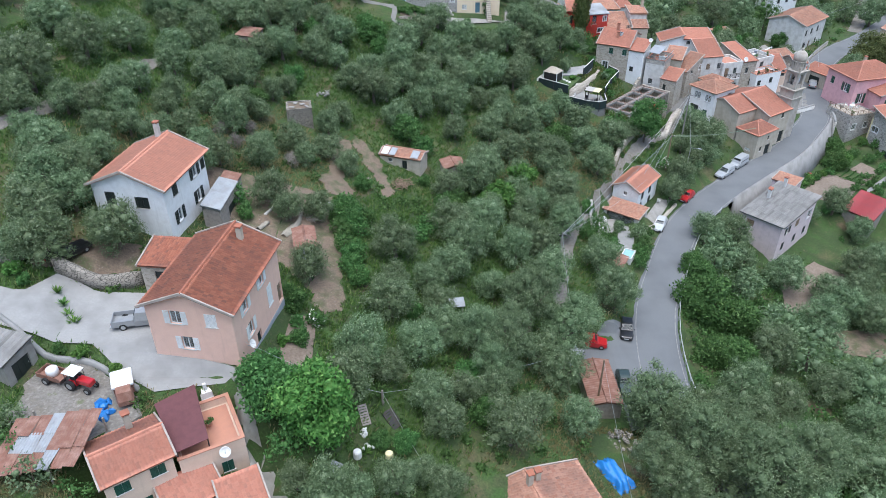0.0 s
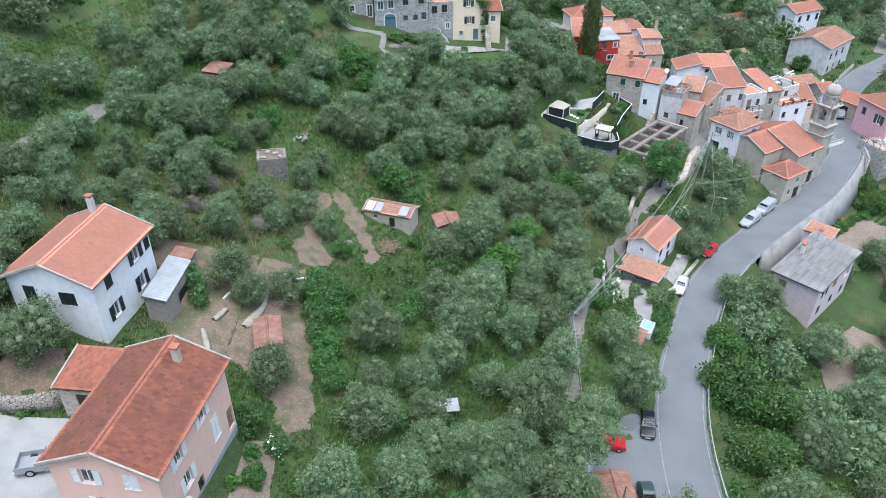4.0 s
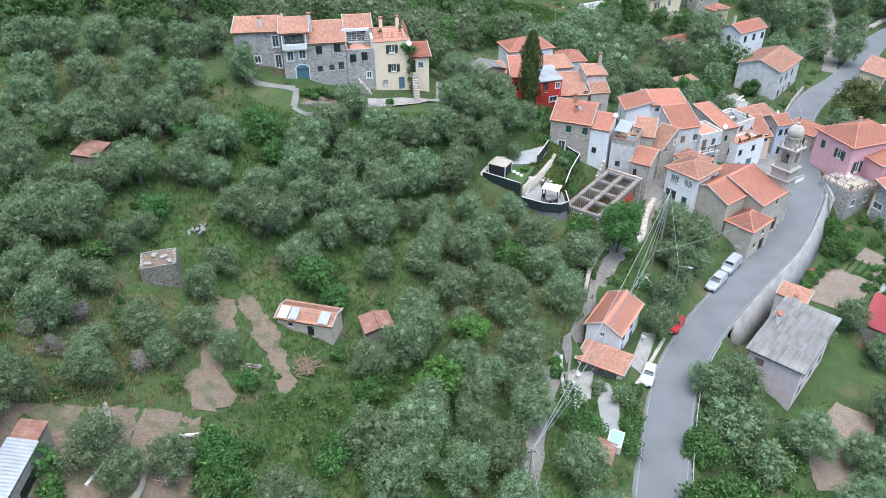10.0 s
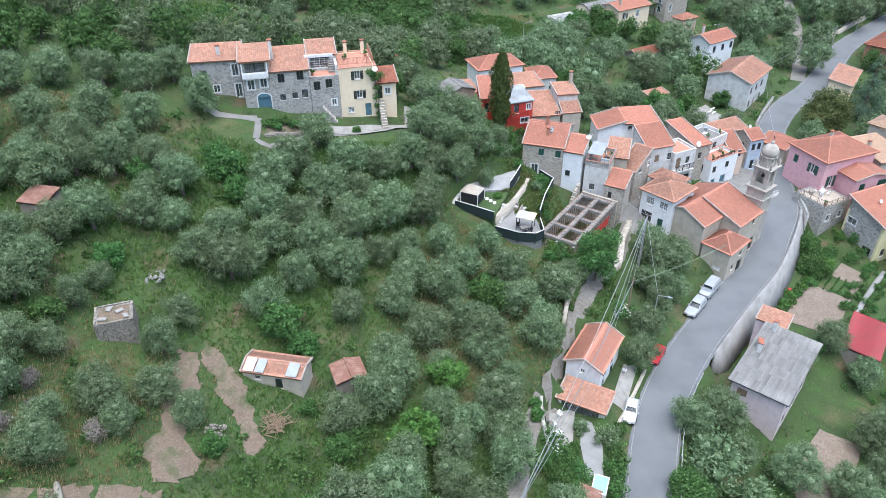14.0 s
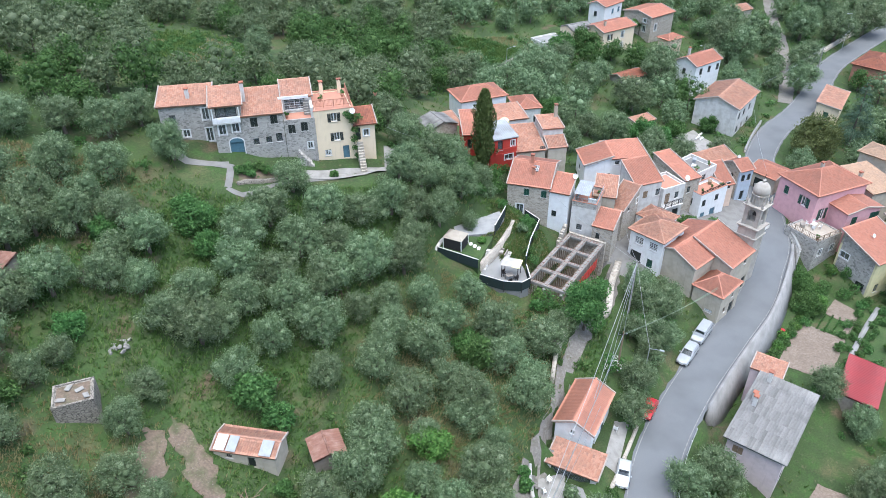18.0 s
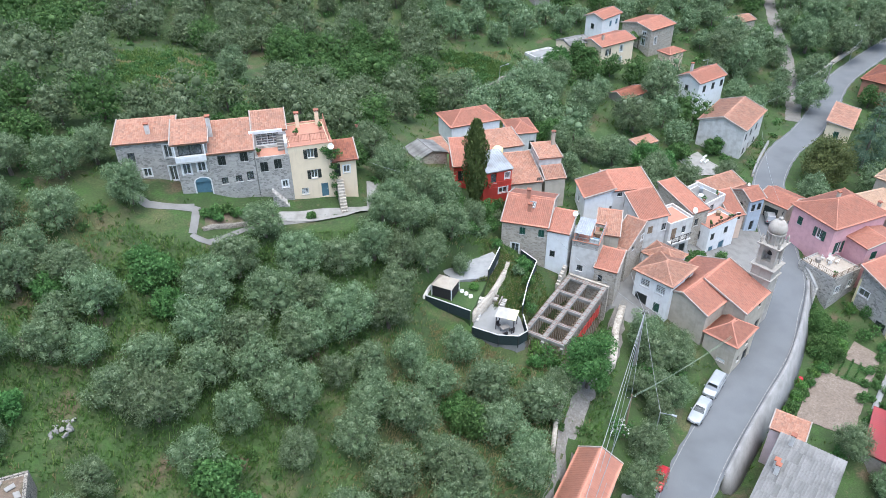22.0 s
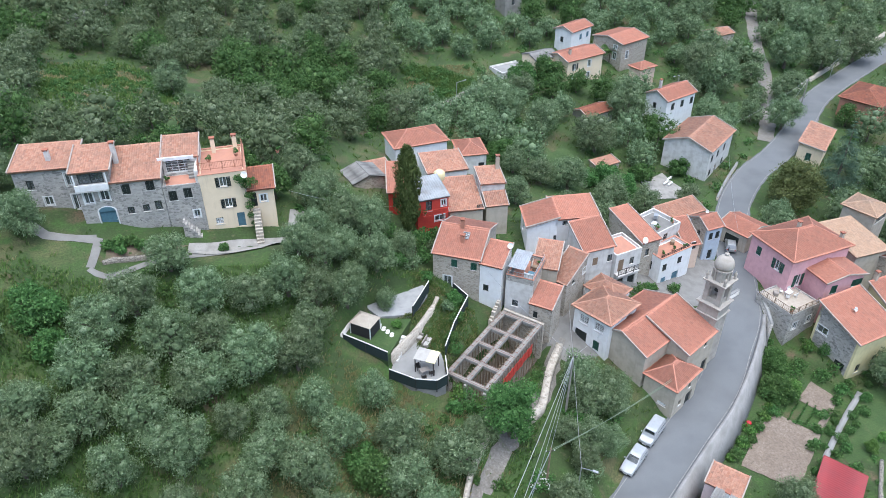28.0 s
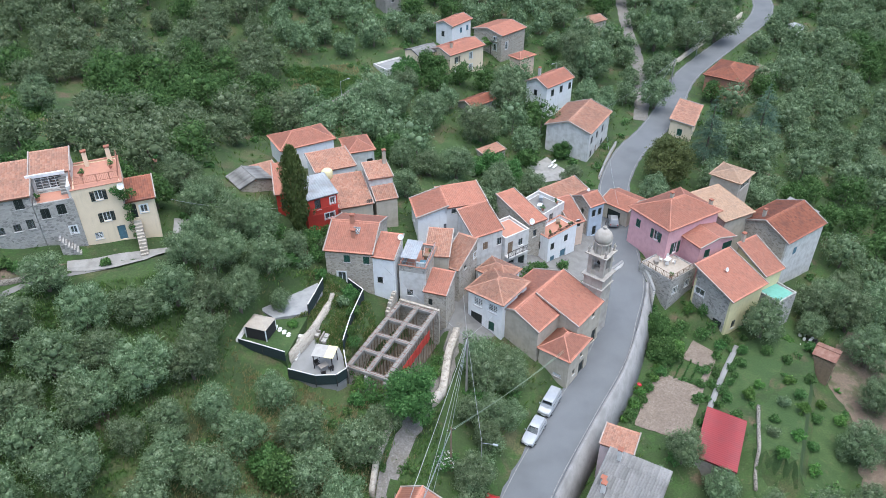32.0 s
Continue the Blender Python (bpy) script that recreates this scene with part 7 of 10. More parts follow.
def clear(q, house_gap, road_gap):
    ok = np.abs(to_road(q)[0]) > road_gap
    for sx, sy, turn, L, D in FOOT:
        c, s = math.cos(radians(turn)), math.sin(radians(turn))
        u, v = (q[:, 0] - sx) * c + (q[:, 1] - sy) * s, -(q[:, 0] - sx) * s + (q[:, 1] - sy) * c
        ok &= ~((u > -house_gap) & (u < L + house_gap) & (v > -house_gap) & (v < D + house_gap))
    for poly in BARE:
        ok &= ~inside(q, poly)
    for x, y, r in OPEN:
        ok &= np.hypot(q[:, 0] - x, q[:, 1] - y) > r
    return ok


def scatter(seed, spacing, box4, taken, gap):
    """Dart throwing: points no nearer to one another than the spacing."""
    rng = np.random.RandomState(seed)
    x0, x1, y0, y1 = box4
    n = int((x1 - x0) * (y1 - y0) / spacing ** 2 * 5)
    q = np.column_stack([rng.uniform(x0, x1, n), rng.uniform(y0, y1, n)])
    cells, out = {}, []
    for x, y, r in taken:
        cells.setdefault((int(x // 6), int(y // 6)), []).append((x, y, r + gap))
    for x, y in q:
        cx, cy = int(x // 6), int(y // 6)
        if all((x - a) ** 2 + (y - b) ** 2 > r * r for i in (-1, 0, 1) for j in (-1, 0, 1) for a, b, r in cells.get((cx + i, cy + j), ())):
            cells.setdefault((cx, cy), []).append((x, y, spacing))
            out.append((x, y))
    return np.array(out)


_taken = OLIVES + BUSHES + BROADLEAF + TALL_GREY + CEDARS + CONIFER_BUSH + [(27.7, 146.2, 2.0)]
_w = scatter(77, 4.9, (-75, 250, 20, 268), _taken, 2.2)
_w = _w[inside(_w, VISIBLE) & ~inside(_w, CORE) & clear(_w, 2.6, 6.0)]
_rng = np.random.RandomState(4)
_rad = _rng.uniform(2.3, 4.0, len(_w))
_order = np.argsort(np.hypot(_w[:, 0] - 70, (_w[:, 1] - 130) * 1.2))
_single = _order[:30]
plant("olive_tree", SMALL, [(_w[i, 0], _w[i, 1], _rad[i]) for i in _single], "silvery grey-green olive tree with a loose crown on grass", "tree", G1, 11, full=0.9)


GROVE = [(-10, 36), (20, 45), (22, 70), (28, 96), (37, 116), (24, 121), (12, 126), (-40, 130), (-46, 112), (-20, 109), (0, 102), (-3, 85), (-7, 60)]
_t2 = [(x, y, r) for x, y, r in _taken]
_c = scatter(31, 4.1, (-50, 40, 30, 132), _t2, 1.1)
_c = _c[inside(_c, GROVE) & clear(_c, 2.5, 5.0)]
_c = _c[np.hypot(_c[:, 0] + 6, _c[:, 1] - 97) > 6]
_rc = np.random.RandomState(9).uniform(1.6, 2.7, len(_c))
plant("olive_tree", SMALL, [(x, y, r) for (x, y), r in zip(_c[:40], _rc)], "silvery grey-green olive tree with a loose crown on grass", "tree", G1, 12)

_left = [(-46, 84), (-45, 112), (-24, 111), (-13, 104), (-15, 92), (-22, 84), (-30, 79), (-36, 76)]
_e = scatter(52, 4.3, (-50, -8, 74, 114), _t2, 1.3)
_e = _e[inside(_e, _left) & clear(_e, 2.0, 5.0)]
plant("olive_tree", SMALL, [(x, y, 1.5 + 0.9 * abs(math.sin(x * 3 + y))) for x, y in _e], "slender pale olive tree in long grass", "tree", G1, 14)


def woods(name, idx, seed, label, mat="leaf_olive"):
    vs, fs, n = [], [], 0
    bm = bmesh.new()
    zz = heights(_w[idx])
    for i, z in zip(idx, zz):
        rng = np.random.RandomState(seed + i)
        R = _rad[i]
        v, f = clumped_crown(rng, R * 1.0, 1500, 0.42, lobes=20, narrow=0.55, flat=1.0, big=0.38, heart=0.5)
        vs.append(v + np.array([_w[i, 0], _w[i, 1], z + R * 0.75 + 0.7]))
        fs.append(f + n)
        n += len(v)
        rod(bm, (_w[i, 0], _w[i, 1], z - 0.4), (_w[i, 0] + rng.uniform(-0.4, 0.4), _w[i, 1] + rng.uniform(-0.4, 0.4), z + R * 0.9), 0.2, 0.1, 5)
    root = mesh_np(name, np.vstack(vs), np.vstack(fs), mat)
    tagged(root, label, "woods", kind="stuff")
    part("trunks", bm, "bark", root)


_rest = _order[30:]
_mix = {i for i in _rest if (math.sin(_w[i, 0] * 0.11) + math.sin(_w[i, 1] * 0.13 + 1) + _rng.normal(scale=0.5)) > 0.9}
woods("mixed_woods", sorted(_mix), 5000, "green broad-leaved trees among the olive woods", "leaf_green")
_rest = [i for i in _rest if i not in _mix]
woods("olive_woods", [i for i in _rest if _w[i, 0] < 35], 1000, "grey-green olive woods covering the upper hillside")
woods("olive_woods", [i for i in _rest if 35 <= _w[i, 0] < 105], 2000, "grey-green olive woods behind the village")
woods("olive_woods", [i for i in _rest if _w[i, 0] >= 105], 3000, "grey-green olive woods on the slope beyond the road")


def undergrowth(name, pts, R, leaves, size, mat, label, seed):
    vs, fs, n = [], [], 0
    zz = heights(pts)
    for (x, y), z in zip(pts, zz):
        rng = np.random.RandomState(seed)
        seed += 1
        r = R * rng.uniform(0.5, 1.3)
        v, f = clumped_crown(rng, r, leaves, size, lobes=6, flat=0.6, narrow=0.8, big=0.5, heart=0.3)
        vs.append(v + np.array([x, y, z + r * 0.35]))
        fs.append(f + n)
        n += len(v)
    tagged(mesh_np(name, np.vstack(vs), np.vstack(fs), mat), label, "undergrowth", kind="stuff")


_b = scatter(5, 2.3, (-60, 60, 25, 140), [], 0)
_b = _b[inside(_b, CORE) & clear(_b, 0.8, 4.2)]
_sel = np.sin(_b[:, 0] * 0.21 + 1) + np.sin(_b[:, 1] * 0.17 + _b[:, 0] * 0.05) + 0.6 * np.sin(_b[:, 0] * 0.6 + _b[:, 1] * 0.5)
undergrowth("bramble_thicket", _b[_sel > 0.2], 0.85, 130, 0.3, "leaf_green", "low green brambles and weeds between the olives", 400)
_b2 = scatter(6, 3.2, (-70, 240, 40, 262), [], 0)
_b2 = _b2[inside(_b2, VISIBLE) & ~inside(_b2, CORE) & clear(_b2, 0.6, 4.0)]
undergrowth("hillside_scrub", _b2[::3], 1.2, 90, 0.4, "leaf_green", "low green scrub under the olives on the hillside", 9000)


def blades(name, pts, h, w, per, mat, label, seed):
    """Tufts of grass: a few bent blades each."""
    rng = np.random.RandomState(seed)
    n = len(pts) * per
    base = np.repeat(np.column_stack([pts, heights(pts)]), per, 0) + rng.normal(scale=0.14, size=(n, 3)) * np.array([1, 1, 0])
    an = rng.uniform(0, 6.283, n)
    d = np.column_stack([np.cos(an), np.sin(an), np.zeros(n)])
    s = np.column_stack([-np.sin(an), np.cos(an), np.zeros(n)])
    hh = (h * rng.uniform(0.5, 1.4, n))[:, None]
    up = np.array([0, 0, 1.0])
    v = np.stack([base - s * w - up * 0.05, base + s * w - up * 0.05, base + d * hh * 0.25 + s * w * 0.8 + up * hh * 0.6, base + d * hh * 0.75 + up * hh], 1).reshape(-1, 3)
    tagged(mesh_np(name, v, np.arange(n * 4).reshape(-1, 4), mat), label, "grass", kind="stuff")


def grass_points(seed, n, poly, lo, hi):
    rng = np.random.RandomState(seed)
    q = np.column_stack([rng.uniform(lo[0], hi[0], n), rng.uniform(lo[1], hi[1], n)])
    q = q[inside(q, poly)]
    return q[clear(q, 0.3, 3.4)]


_q = grass_points(8, 130000, CORE, (-60, 20), (50, 142))
_k = np.sin(_q[:, 0] * 0.13 + 2) + np.sin(_q[:, 1] * 0.11 - _q[:, 0] * 0.07) + np.random.RandomState(3).normal(scale=0.5, size=len(_q))
_rv = [(27.5, 50), (31, 72), (40, 92), (45, 101), (53, 94), (50, 84), (58, 72), (50, 56), (42, 44)]
_b3 = scatter(14, 1.9, (25, 62, 42, 104), [], 0)
_b3 = _b3[inside(_b3, _rv) & clear(_b3, 0.5, 3.9)]
undergrowth("verge_thicket", _b3, 0.95, 110, 0.3, "leaf_green", "dense green brambles on the bank below the guard rail", 700)
_gp = [(59, 104), (65, 118), (78, 132), (100, 130), (106, 122), (97, 99), (76, 99), (66, 103)]
_b4 = scatter(15, 1.8, (58, 107, 98, 133), [], 0)
_b4 = _b4[inside(_b4, _gp)]
_b4 = _b4[np.random.RandomState(2).uniform(size=len(_b4)) < 0.3]
_keep = [abs(to_road(_b4[i:i + 1])[0][0]) > 4.0 and not any(inside(_b4[i:i + 1], poly)[0] for poly in BARE) for i in range(len(_b4))]
undergrowth("garden_border", _b4[np.array(_keep)], 0.62, 90, 0.24, "leaf_green", "mixed green border plants round the gardens", 1700)
blades("grass", _q[_k > -0.2], 0.36, 0.04, 4, "weeds", "long green grass and weeds under the olives", 21)
blades("dry_grass", _q[_k < -0.9], 0.34, 0.03, 4, "straw", "patches of dry yellow grass on the terraces", 22)
_q = grass_points(9, 26000, VISIBLE, (-75, 40), (240, 262))
_q = _q[~inside(_q, CORE)]
blades("hillside_grass", _q, 0.5, 0.05, 4, "weeds", "rough green grass on the farther slopes", 23)

_mq = np.vstack([np.array(BARE[k]).mean(0) + np.random.RandomState(60 + k).normal(scale=(7.5, 9.5), size=(9000, 2)) for k in MEADOWS])
_mq = _mq[np.any([inside(_mq, BARE[k]) for k in MEADOWS], axis=0)]
_mk = np.sin(_mq[:, 0] * 0.5 + np.sin(_mq[:, 1] * 0.3)) + np.sin(_mq[:, 1] * 0.6 + _mq[:, 0] * 0.2)
blades("meadow_grass", _mq[_mk > -0.5], 0.5, 0.08, 3, "weeds", "long uneven green grass on the meadow and field", 27)
blades("meadow_grass", _mq[_mk < -0.9], 0.4, 0.07, 2, "straw", "drier yellowish grass on the meadow and field", 28)
undergrowth("meadow_scrub", _mq[::70], 0.9, 150, 0.3, "leaf_green", "scattered low green scrub on the meadow", 12000)

_tq = np.random.RandomState(71).uniform((21, 124), (36, 139), (9000, 2))
_tq = _tq[inside(_tq, [(21.5, 127.5), (27.5, 138.5), (34.5, 134.5), (34.5, 128), (29.5, 123.5)])]
blades("terrace_grass", _tq, 0.22, 0.03, 4, "weeds", "rough grass and weeds on the small garden terraces", 29)
blades("terrace_grass", _tq[::4], 0.26, 0.03, 3, "straw", "dry grass stalks on the small garden terraces", 30)

# ---- church bell tower ----
def arch_outline(w, h, n=8):
    """Half-round headed opening, w wide and h high, from its foot's left corner round."""
    r = w / 2
    return [(-r, 0), (r, 0)] + [(r * math.cos(a), h - r + r * math.sin(a)) for a in np.linspace(0, math.pi, n)]


def bell_tower():
    root = thing("bell_tower", pose(66.2, 130.8, -0.5, 0, 0, 33), "pale baroque bell tower with arched belfry and a small dome", "bell tower")
    w = 1.45
    part("shaft", boxes((-w, -w, 0, w, w, 10.6), bevel=0.04), "tower", root)
    for z, e in ((8.9, 0.14), (10.6, 0.2)):
        bm = boxes((-w - e, -w - e, z, w + e, w + e, z + 0.16), (-w - e * 1.5, -w - e * 1.5, z + 0.16, w + e * 1.5, w + e * 1.5, z + 0.3))
        part("cornice", bm, "tower", root)
    # belfry: four corner piers, arches above
    b = 1.25
    z0, z1 = 10.9, 14.0
    for sx in (-1, 1):
        for sy in (-1, 1):
            part("pier", boxes((min(sx * b, sx * (b - 0.62)), min(sy * b, sy * (b - 0.62)), z0, max(sx * b, sx * (b - 0.62)), max(sy * b, sy * (b - 0.62)), z1), bevel=0.03), "tower", root)
    for k in range(4):
        bm = bmesh.new()
        half = b - 0.62
        pts = [(-half, z1 - 1.0), (-half, z1), (half, z1), (half, z1 - 1.0)] + [(half * math.cos(a), z1 - 1.0 + half * math.sin(a)) for a in np.linspace(0, math.pi, 9)[1:-1]]
        lo = [bm.verts.new((x, -b + 0.05, z)) for x, z in pts]
        hi = [bm.verts.new((x, -b + 0.5, z)) for x, z in pts]
        bm.faces.new(lo)
        bm.faces.new(hi[::-1])
        for i in range(len(pts)):
            j = (i + 1) % len(pts)
            bm.faces.new((lo[j], lo[i], hi[i], hi[j]))
        bmesh.ops.recalc_face_normals(bm, faces=bm.faces[:])
        bmesh.ops.rotate(bm, verts=bm.verts[:], cent=(0, 0, 0), matrix=Matrix.Rotation(k * math.pi / 2, 3, "Z"))
        part("arch", bm, "tower", root)
        bm = boxes((-half, -b + 0.15, z0, half, -b + 0.3, z0 + 0.75))
        bmesh.ops.rotate(bm, verts=bm.verts[:], cent=(0, 0, 0), matrix=Matrix.Rotation(k * math.pi / 2, 3, "Z"))
        part("balustrade", bm, "tower", root)
    bm = lathe(bmesh.new(), [(0.12, 13.3), (0.2, 13.2), (0.26, 12.8), (0.42, 12.45), (0.44, 12.4)][::-1], 12)
    part("bell", bm, "iron", root)
    part("bell_beam", boxes((-b + 0.4, -0.06, 13.3, b - 0.4, 0.06, 13.42)), "wood", root)
    part("cornice", boxes((-b - 0.2, -b - 0.2, z1, b + 0.2, b + 0.2, z1 + 0.15), (-b - 0.35, -b - 0.35, z1 + 0.15, b + 0.35, b + 0.35, z1 + 0.32)), "tower", root)
    for sx in (-1, 1):
        for sy in (-1, 1):
            bm = lathe(bmesh.new(), [(0.2, 0), (0.2, 0.3), (0.1, 0.4), (0.22, 0.62), (0.2, 0.8), (0.06, 1.0), (0.03, 1.2)], 8, (sx * 1.25, sy * 1.25, z1 + 0.32))
            part("finial", bm, "tower", root, smooth=True)
    part("drum", lathe(bmesh.new(), [(1.05, z1 + 0.32), (1.05, z1 + 1.75), (1.3, z1 + 1.85), (1.3, z1 + 2.05)], 8), "tower", root)
    for k in range(8):
        an = 0.3927 + k * 0.7854
        part("drum_pilaster", boxes((1.08 * math.cos(an) - 0.1, 1.08 * math.sin(an) - 0.1, z1 + 0.32, 1.08 * math.cos(an) + 0.1, 1.08 * math.sin(an) + 0.1, z1 + 1.75)), "tower", root)
    part("dome", lathe(bmesh.new(), [(1.12, z1 + 2.05), (1.24, z1 + 2.4), (1.22, z1 + 2.8), (1.05, z1 + 3.25), (0.7, z1 + 3.65), (0.25, z1 + 3.9)], 16), "tower", root, smooth=True)
    part("lantern", lathe(bmesh.new(), [(0.26, z1 + 3.88), (0.24, z1 + 4.15), (0.3, z1 + 4.2), (0.12, z1 + 4.35), (0.03, z1 + 4.55)], 10), "tower", root)
    part("cross", boxes((-0.03, -0.03, z1 + 4.5, 0.03, 0.03, z1 + 5.2), (-0.2, -0.025, z1 + 4.9, 0.2, 0.025, z1 + 4.97)), "iron", root)


bell_tower()

# ---- unfinished beam frame ----
ruin = thing("unfinished_building", pose(33.4, 120.1, 6.0, 0, 0, 48), "unfinished roof of bare concrete beams with rusty steel", "building frame")
RL, RD = 13.8, 5.6
for v in (0.25, 2.8, RD - 0.25):
    part("long_beam", boxes((0, v - 0.3, 3.0, RL, v + 0.3, 3.45), bevel=0.03), "concrete_dark", ruin)
for u in (0.3, 3.6, 6.8, 10.0, RL - 0.3):
    for v0, v1 in ((0.56, 2.49), (3.11, RD - 0.56)):
        part("cross_beam", boxes((u - 0.28, v0, 2.98, u + 0.28, v1, 3.43), bevel=0.03), "concrete_dark", ruin)
for v in (0.25, 2.8, RD - 0.25):
    for o in (-0.17, 0.17):
        part("steel_bar", rod(bmesh.new(), (0.1, v + o, 3.53), (RL - 0.1, v + o, 3.53), 0.022, 0.022, 5), "rust", ruin)
    for u in np.arange(0.3, RL, 0.9):
        part("stirrup", boxes((u - 0.02, v - 0.26, 3.455, u + 0.02, v + 0.26, 3.5)), "rust", ruin)
for u in (0.3, 3.6, 6.8, 10.0, RL - 0.3):
    for v0, v1 in ((0.56, 2.49), (3.11, RD - 0.56)):
        for o in (-0.14, 0.14):
            part("steel_bar", rod(bmesh.new(), (u + o, v0, 3.48), (u + o, v1, 3.48), 0.03, 0.03, 5), "rust", ruin)
for v0, v1 in ((0.56, 2.49), (3.11, RD - 0.56)):
    for u in np.arange(0.9, RL - 0.8, 0.5):
        if not any(abs(u - x) < 0.4 for x in (0.3, 3.6, 6.8, 10.0, RL - 0.3)):
            s = random.uniform(0.3, 1.0)
            part("formwork_batten", boxes((u - 0.05, v0 - 0.004, 2.85, u + 0.05, v0 + 0.25 + 0.35 * s, 2.95)), "wood", ruin)
for v in (0.02, 2.52, 3.06, RD - 0.56):
    for u in np.arange(0.7, RL - 0.4, 0.75):
        part("prop", rod(bmesh.new(), (u + random.uniform(-0.1, 0.1), v, -2.32), (u, v, 2.98), 0.05, 0.045, 5), "wood", ruin)
for u in np.arange(0.4, RL, 0.5):
    part("formwork_strut", boxes((u - 0.04, -0.3, 2.5, u + 0.04, -0.2, 3.65)), "wood_grey", ruin)
bm = bmesh.new()
for k in range(15):
    u0 = 3.0 + k * 0.5
    lo = 1.55 + 0.1 * math.sin(k * 1.3)
    box(bm, u0, -0.48 - 0.05 * (k % 2), lo, u0 + 0.5, -0.44 - 0.05 * (k % 2), 2.95)
part("safety_net", bm, "red", ruin, "bright red plastic safety sheet")
part("wall", boxes((0, RD - 0.1, -2.8, RL, RD + 0.25, 2.98)), "stone_warm", ruin)
part("wall", boxes((-0.3, -0.25, -2.8, 0.0, RD, 0.6)), "stone_warm", ruin)
for v in (0.25, 2.8, RD - 0.25):
    part("column", boxes((-0.28, v - 0.2, 0.604, 0.06, v + 0.2, 2.97), bevel=0.02), "concrete_dark", ruin)
part("wall", boxes((RL, -0.25, -2.8, RL + 0.35, RD, 3.6)), "stone_warm", ruin)
# dark bark colour paints the deep shade below the beams onto the floor
part("floor_slab", boxes((0, 0.05, -2.5, RL, RD - 0.1, -2.3)), "bark", ruin)
rngr = random.Random(3)
for k in range(7):
    u = RL - 0.2 - k * 0.35
    part("broken_masonry", boxes((u - 0.17, RD + 0.26, -0.5, u + 0.17, RD + 0.8, 3.2 + 1.9 * (1 - k / 7) + rngr.uniform(-0.3, 0.3)), bevel=0.05), "stone_warm", ruin)

# ---- garden terraces above the ruin ----
def slab(name, outline, z0, z1, mat, label, category="terrace", kind="structure"):
    bm = prism(bmesh.new(), outline, z0, z1)
    bmesh.ops.recalc_face_normals(bm, faces=bm.faces[:])
    return tagged(finish(name, bm, mat), label, category, kind=kind)


slab("terrace_upper", [(17.6, 128.5), (22.6, 124.5), (26.1, 130.8), (22.0, 131.5), (20.6, 133.9)], 9.5, 12.3, "lawn", "small lawn terrace with stepping stones")
slab("terrace_deck", [(20.6, 133.9), (28.4, 137.2), (28.7, 135.2), (26.4, 131.4), (22.2, 131.6)], 10.0, 12.45, "deck_grey", "grey boarded deck curving along the terrace")
slab("terrace_lower", [(22.6, 123.3), (25.4, 121.3), (27.6, 120.7), (28.9, 121.4), (29.1, 124.4), (28.8, 129.2), (26.4, 130.2), (24.9, 129.4)], 7.5, 10.6, "concrete", "pale paved lower terrace with a rounded corner")
line_wall("wall_rubble", [(29.9, 134.6, 12), (28.0, 131.2, 12), (25.0, 127.2, 12), (23.0, 125.2, 11.9)], 3.0, 0.25, 0.5, "stone_warm", "pale rubble wall between the terraces", jag=0.22)
line_wall("wall_terrace_edge", [(17.5, 128.6, 12.3), (18.9, 131.2, 12.3), (20.5, 133.9, 12.3)], 2.0, 0.5, 0.3, "white_old", "low white wall round the lawn terrace")


def screen(pts, z, h, label="dark green screening cloth stretched on posts"):
    root = thing("garden_screen", pose(pts[0][0], pts[0][1], z), label, "screen", "garden screens")
    for (x0, y0), (x1, y1) in zip(pts, pts[1:]):
        d = Vector((x1 - x0, y1 - y0, 0))
        ln = d.length
        m = Matrix.Translation((x0 - pts[0][0], y0 - pts[0][1], 0)) @ Matrix.Rotation(math.atan2(d.y, d.x), 4, "Z")
        bm = boxes((0.04, -0.02, 0.05, ln - 0.04, 0.02, h))
        bm.transform(m)
        part("cloth", bm, "black_net", root)
        bm = boxes((0.0, -0.06, h, ln, 0.06, h + 0.07))
        bm.transform(m)
        part("top_rail", bm, "white_old", root)
        bm = boxes((-0.04, -0.04, -0.3, 0.04, 0.04, h + 0.08))
        bm.transform(m)
        part("post", bm, "iron", root)


screen([(17.7, 128.3), (20.2, 126.3), (22.6, 124.3)], 11.6, 1.5)
screen([(26.3, 131.0), (27.6, 133.3), (29.0, 135.9)], 12.3, 1.7)
screen([(22.6, 123.2), (25.4, 121.15), (27.7, 120.55), (29.05, 121.3), (29.3, 124.4)], 10.0, 1.5)
screen([(32.4, 137.2), (33.8, 134.2), (31.2, 129.4), (29.4, 125.2)], 10.6, 1.7)

# stairs between the terraces
st = thing("stone_stairs", pose(22.9, 124.0, 9.6, 0, 0, 58), "pale stone garden steps between the terraces", "stairs")
for i in range(9):
    part("step", boxes((i * 0.5, -0.1, 0.0, i * 0.5 + 0.52, 1.3, 0.3 + i * 0.27)), "white_old", st)

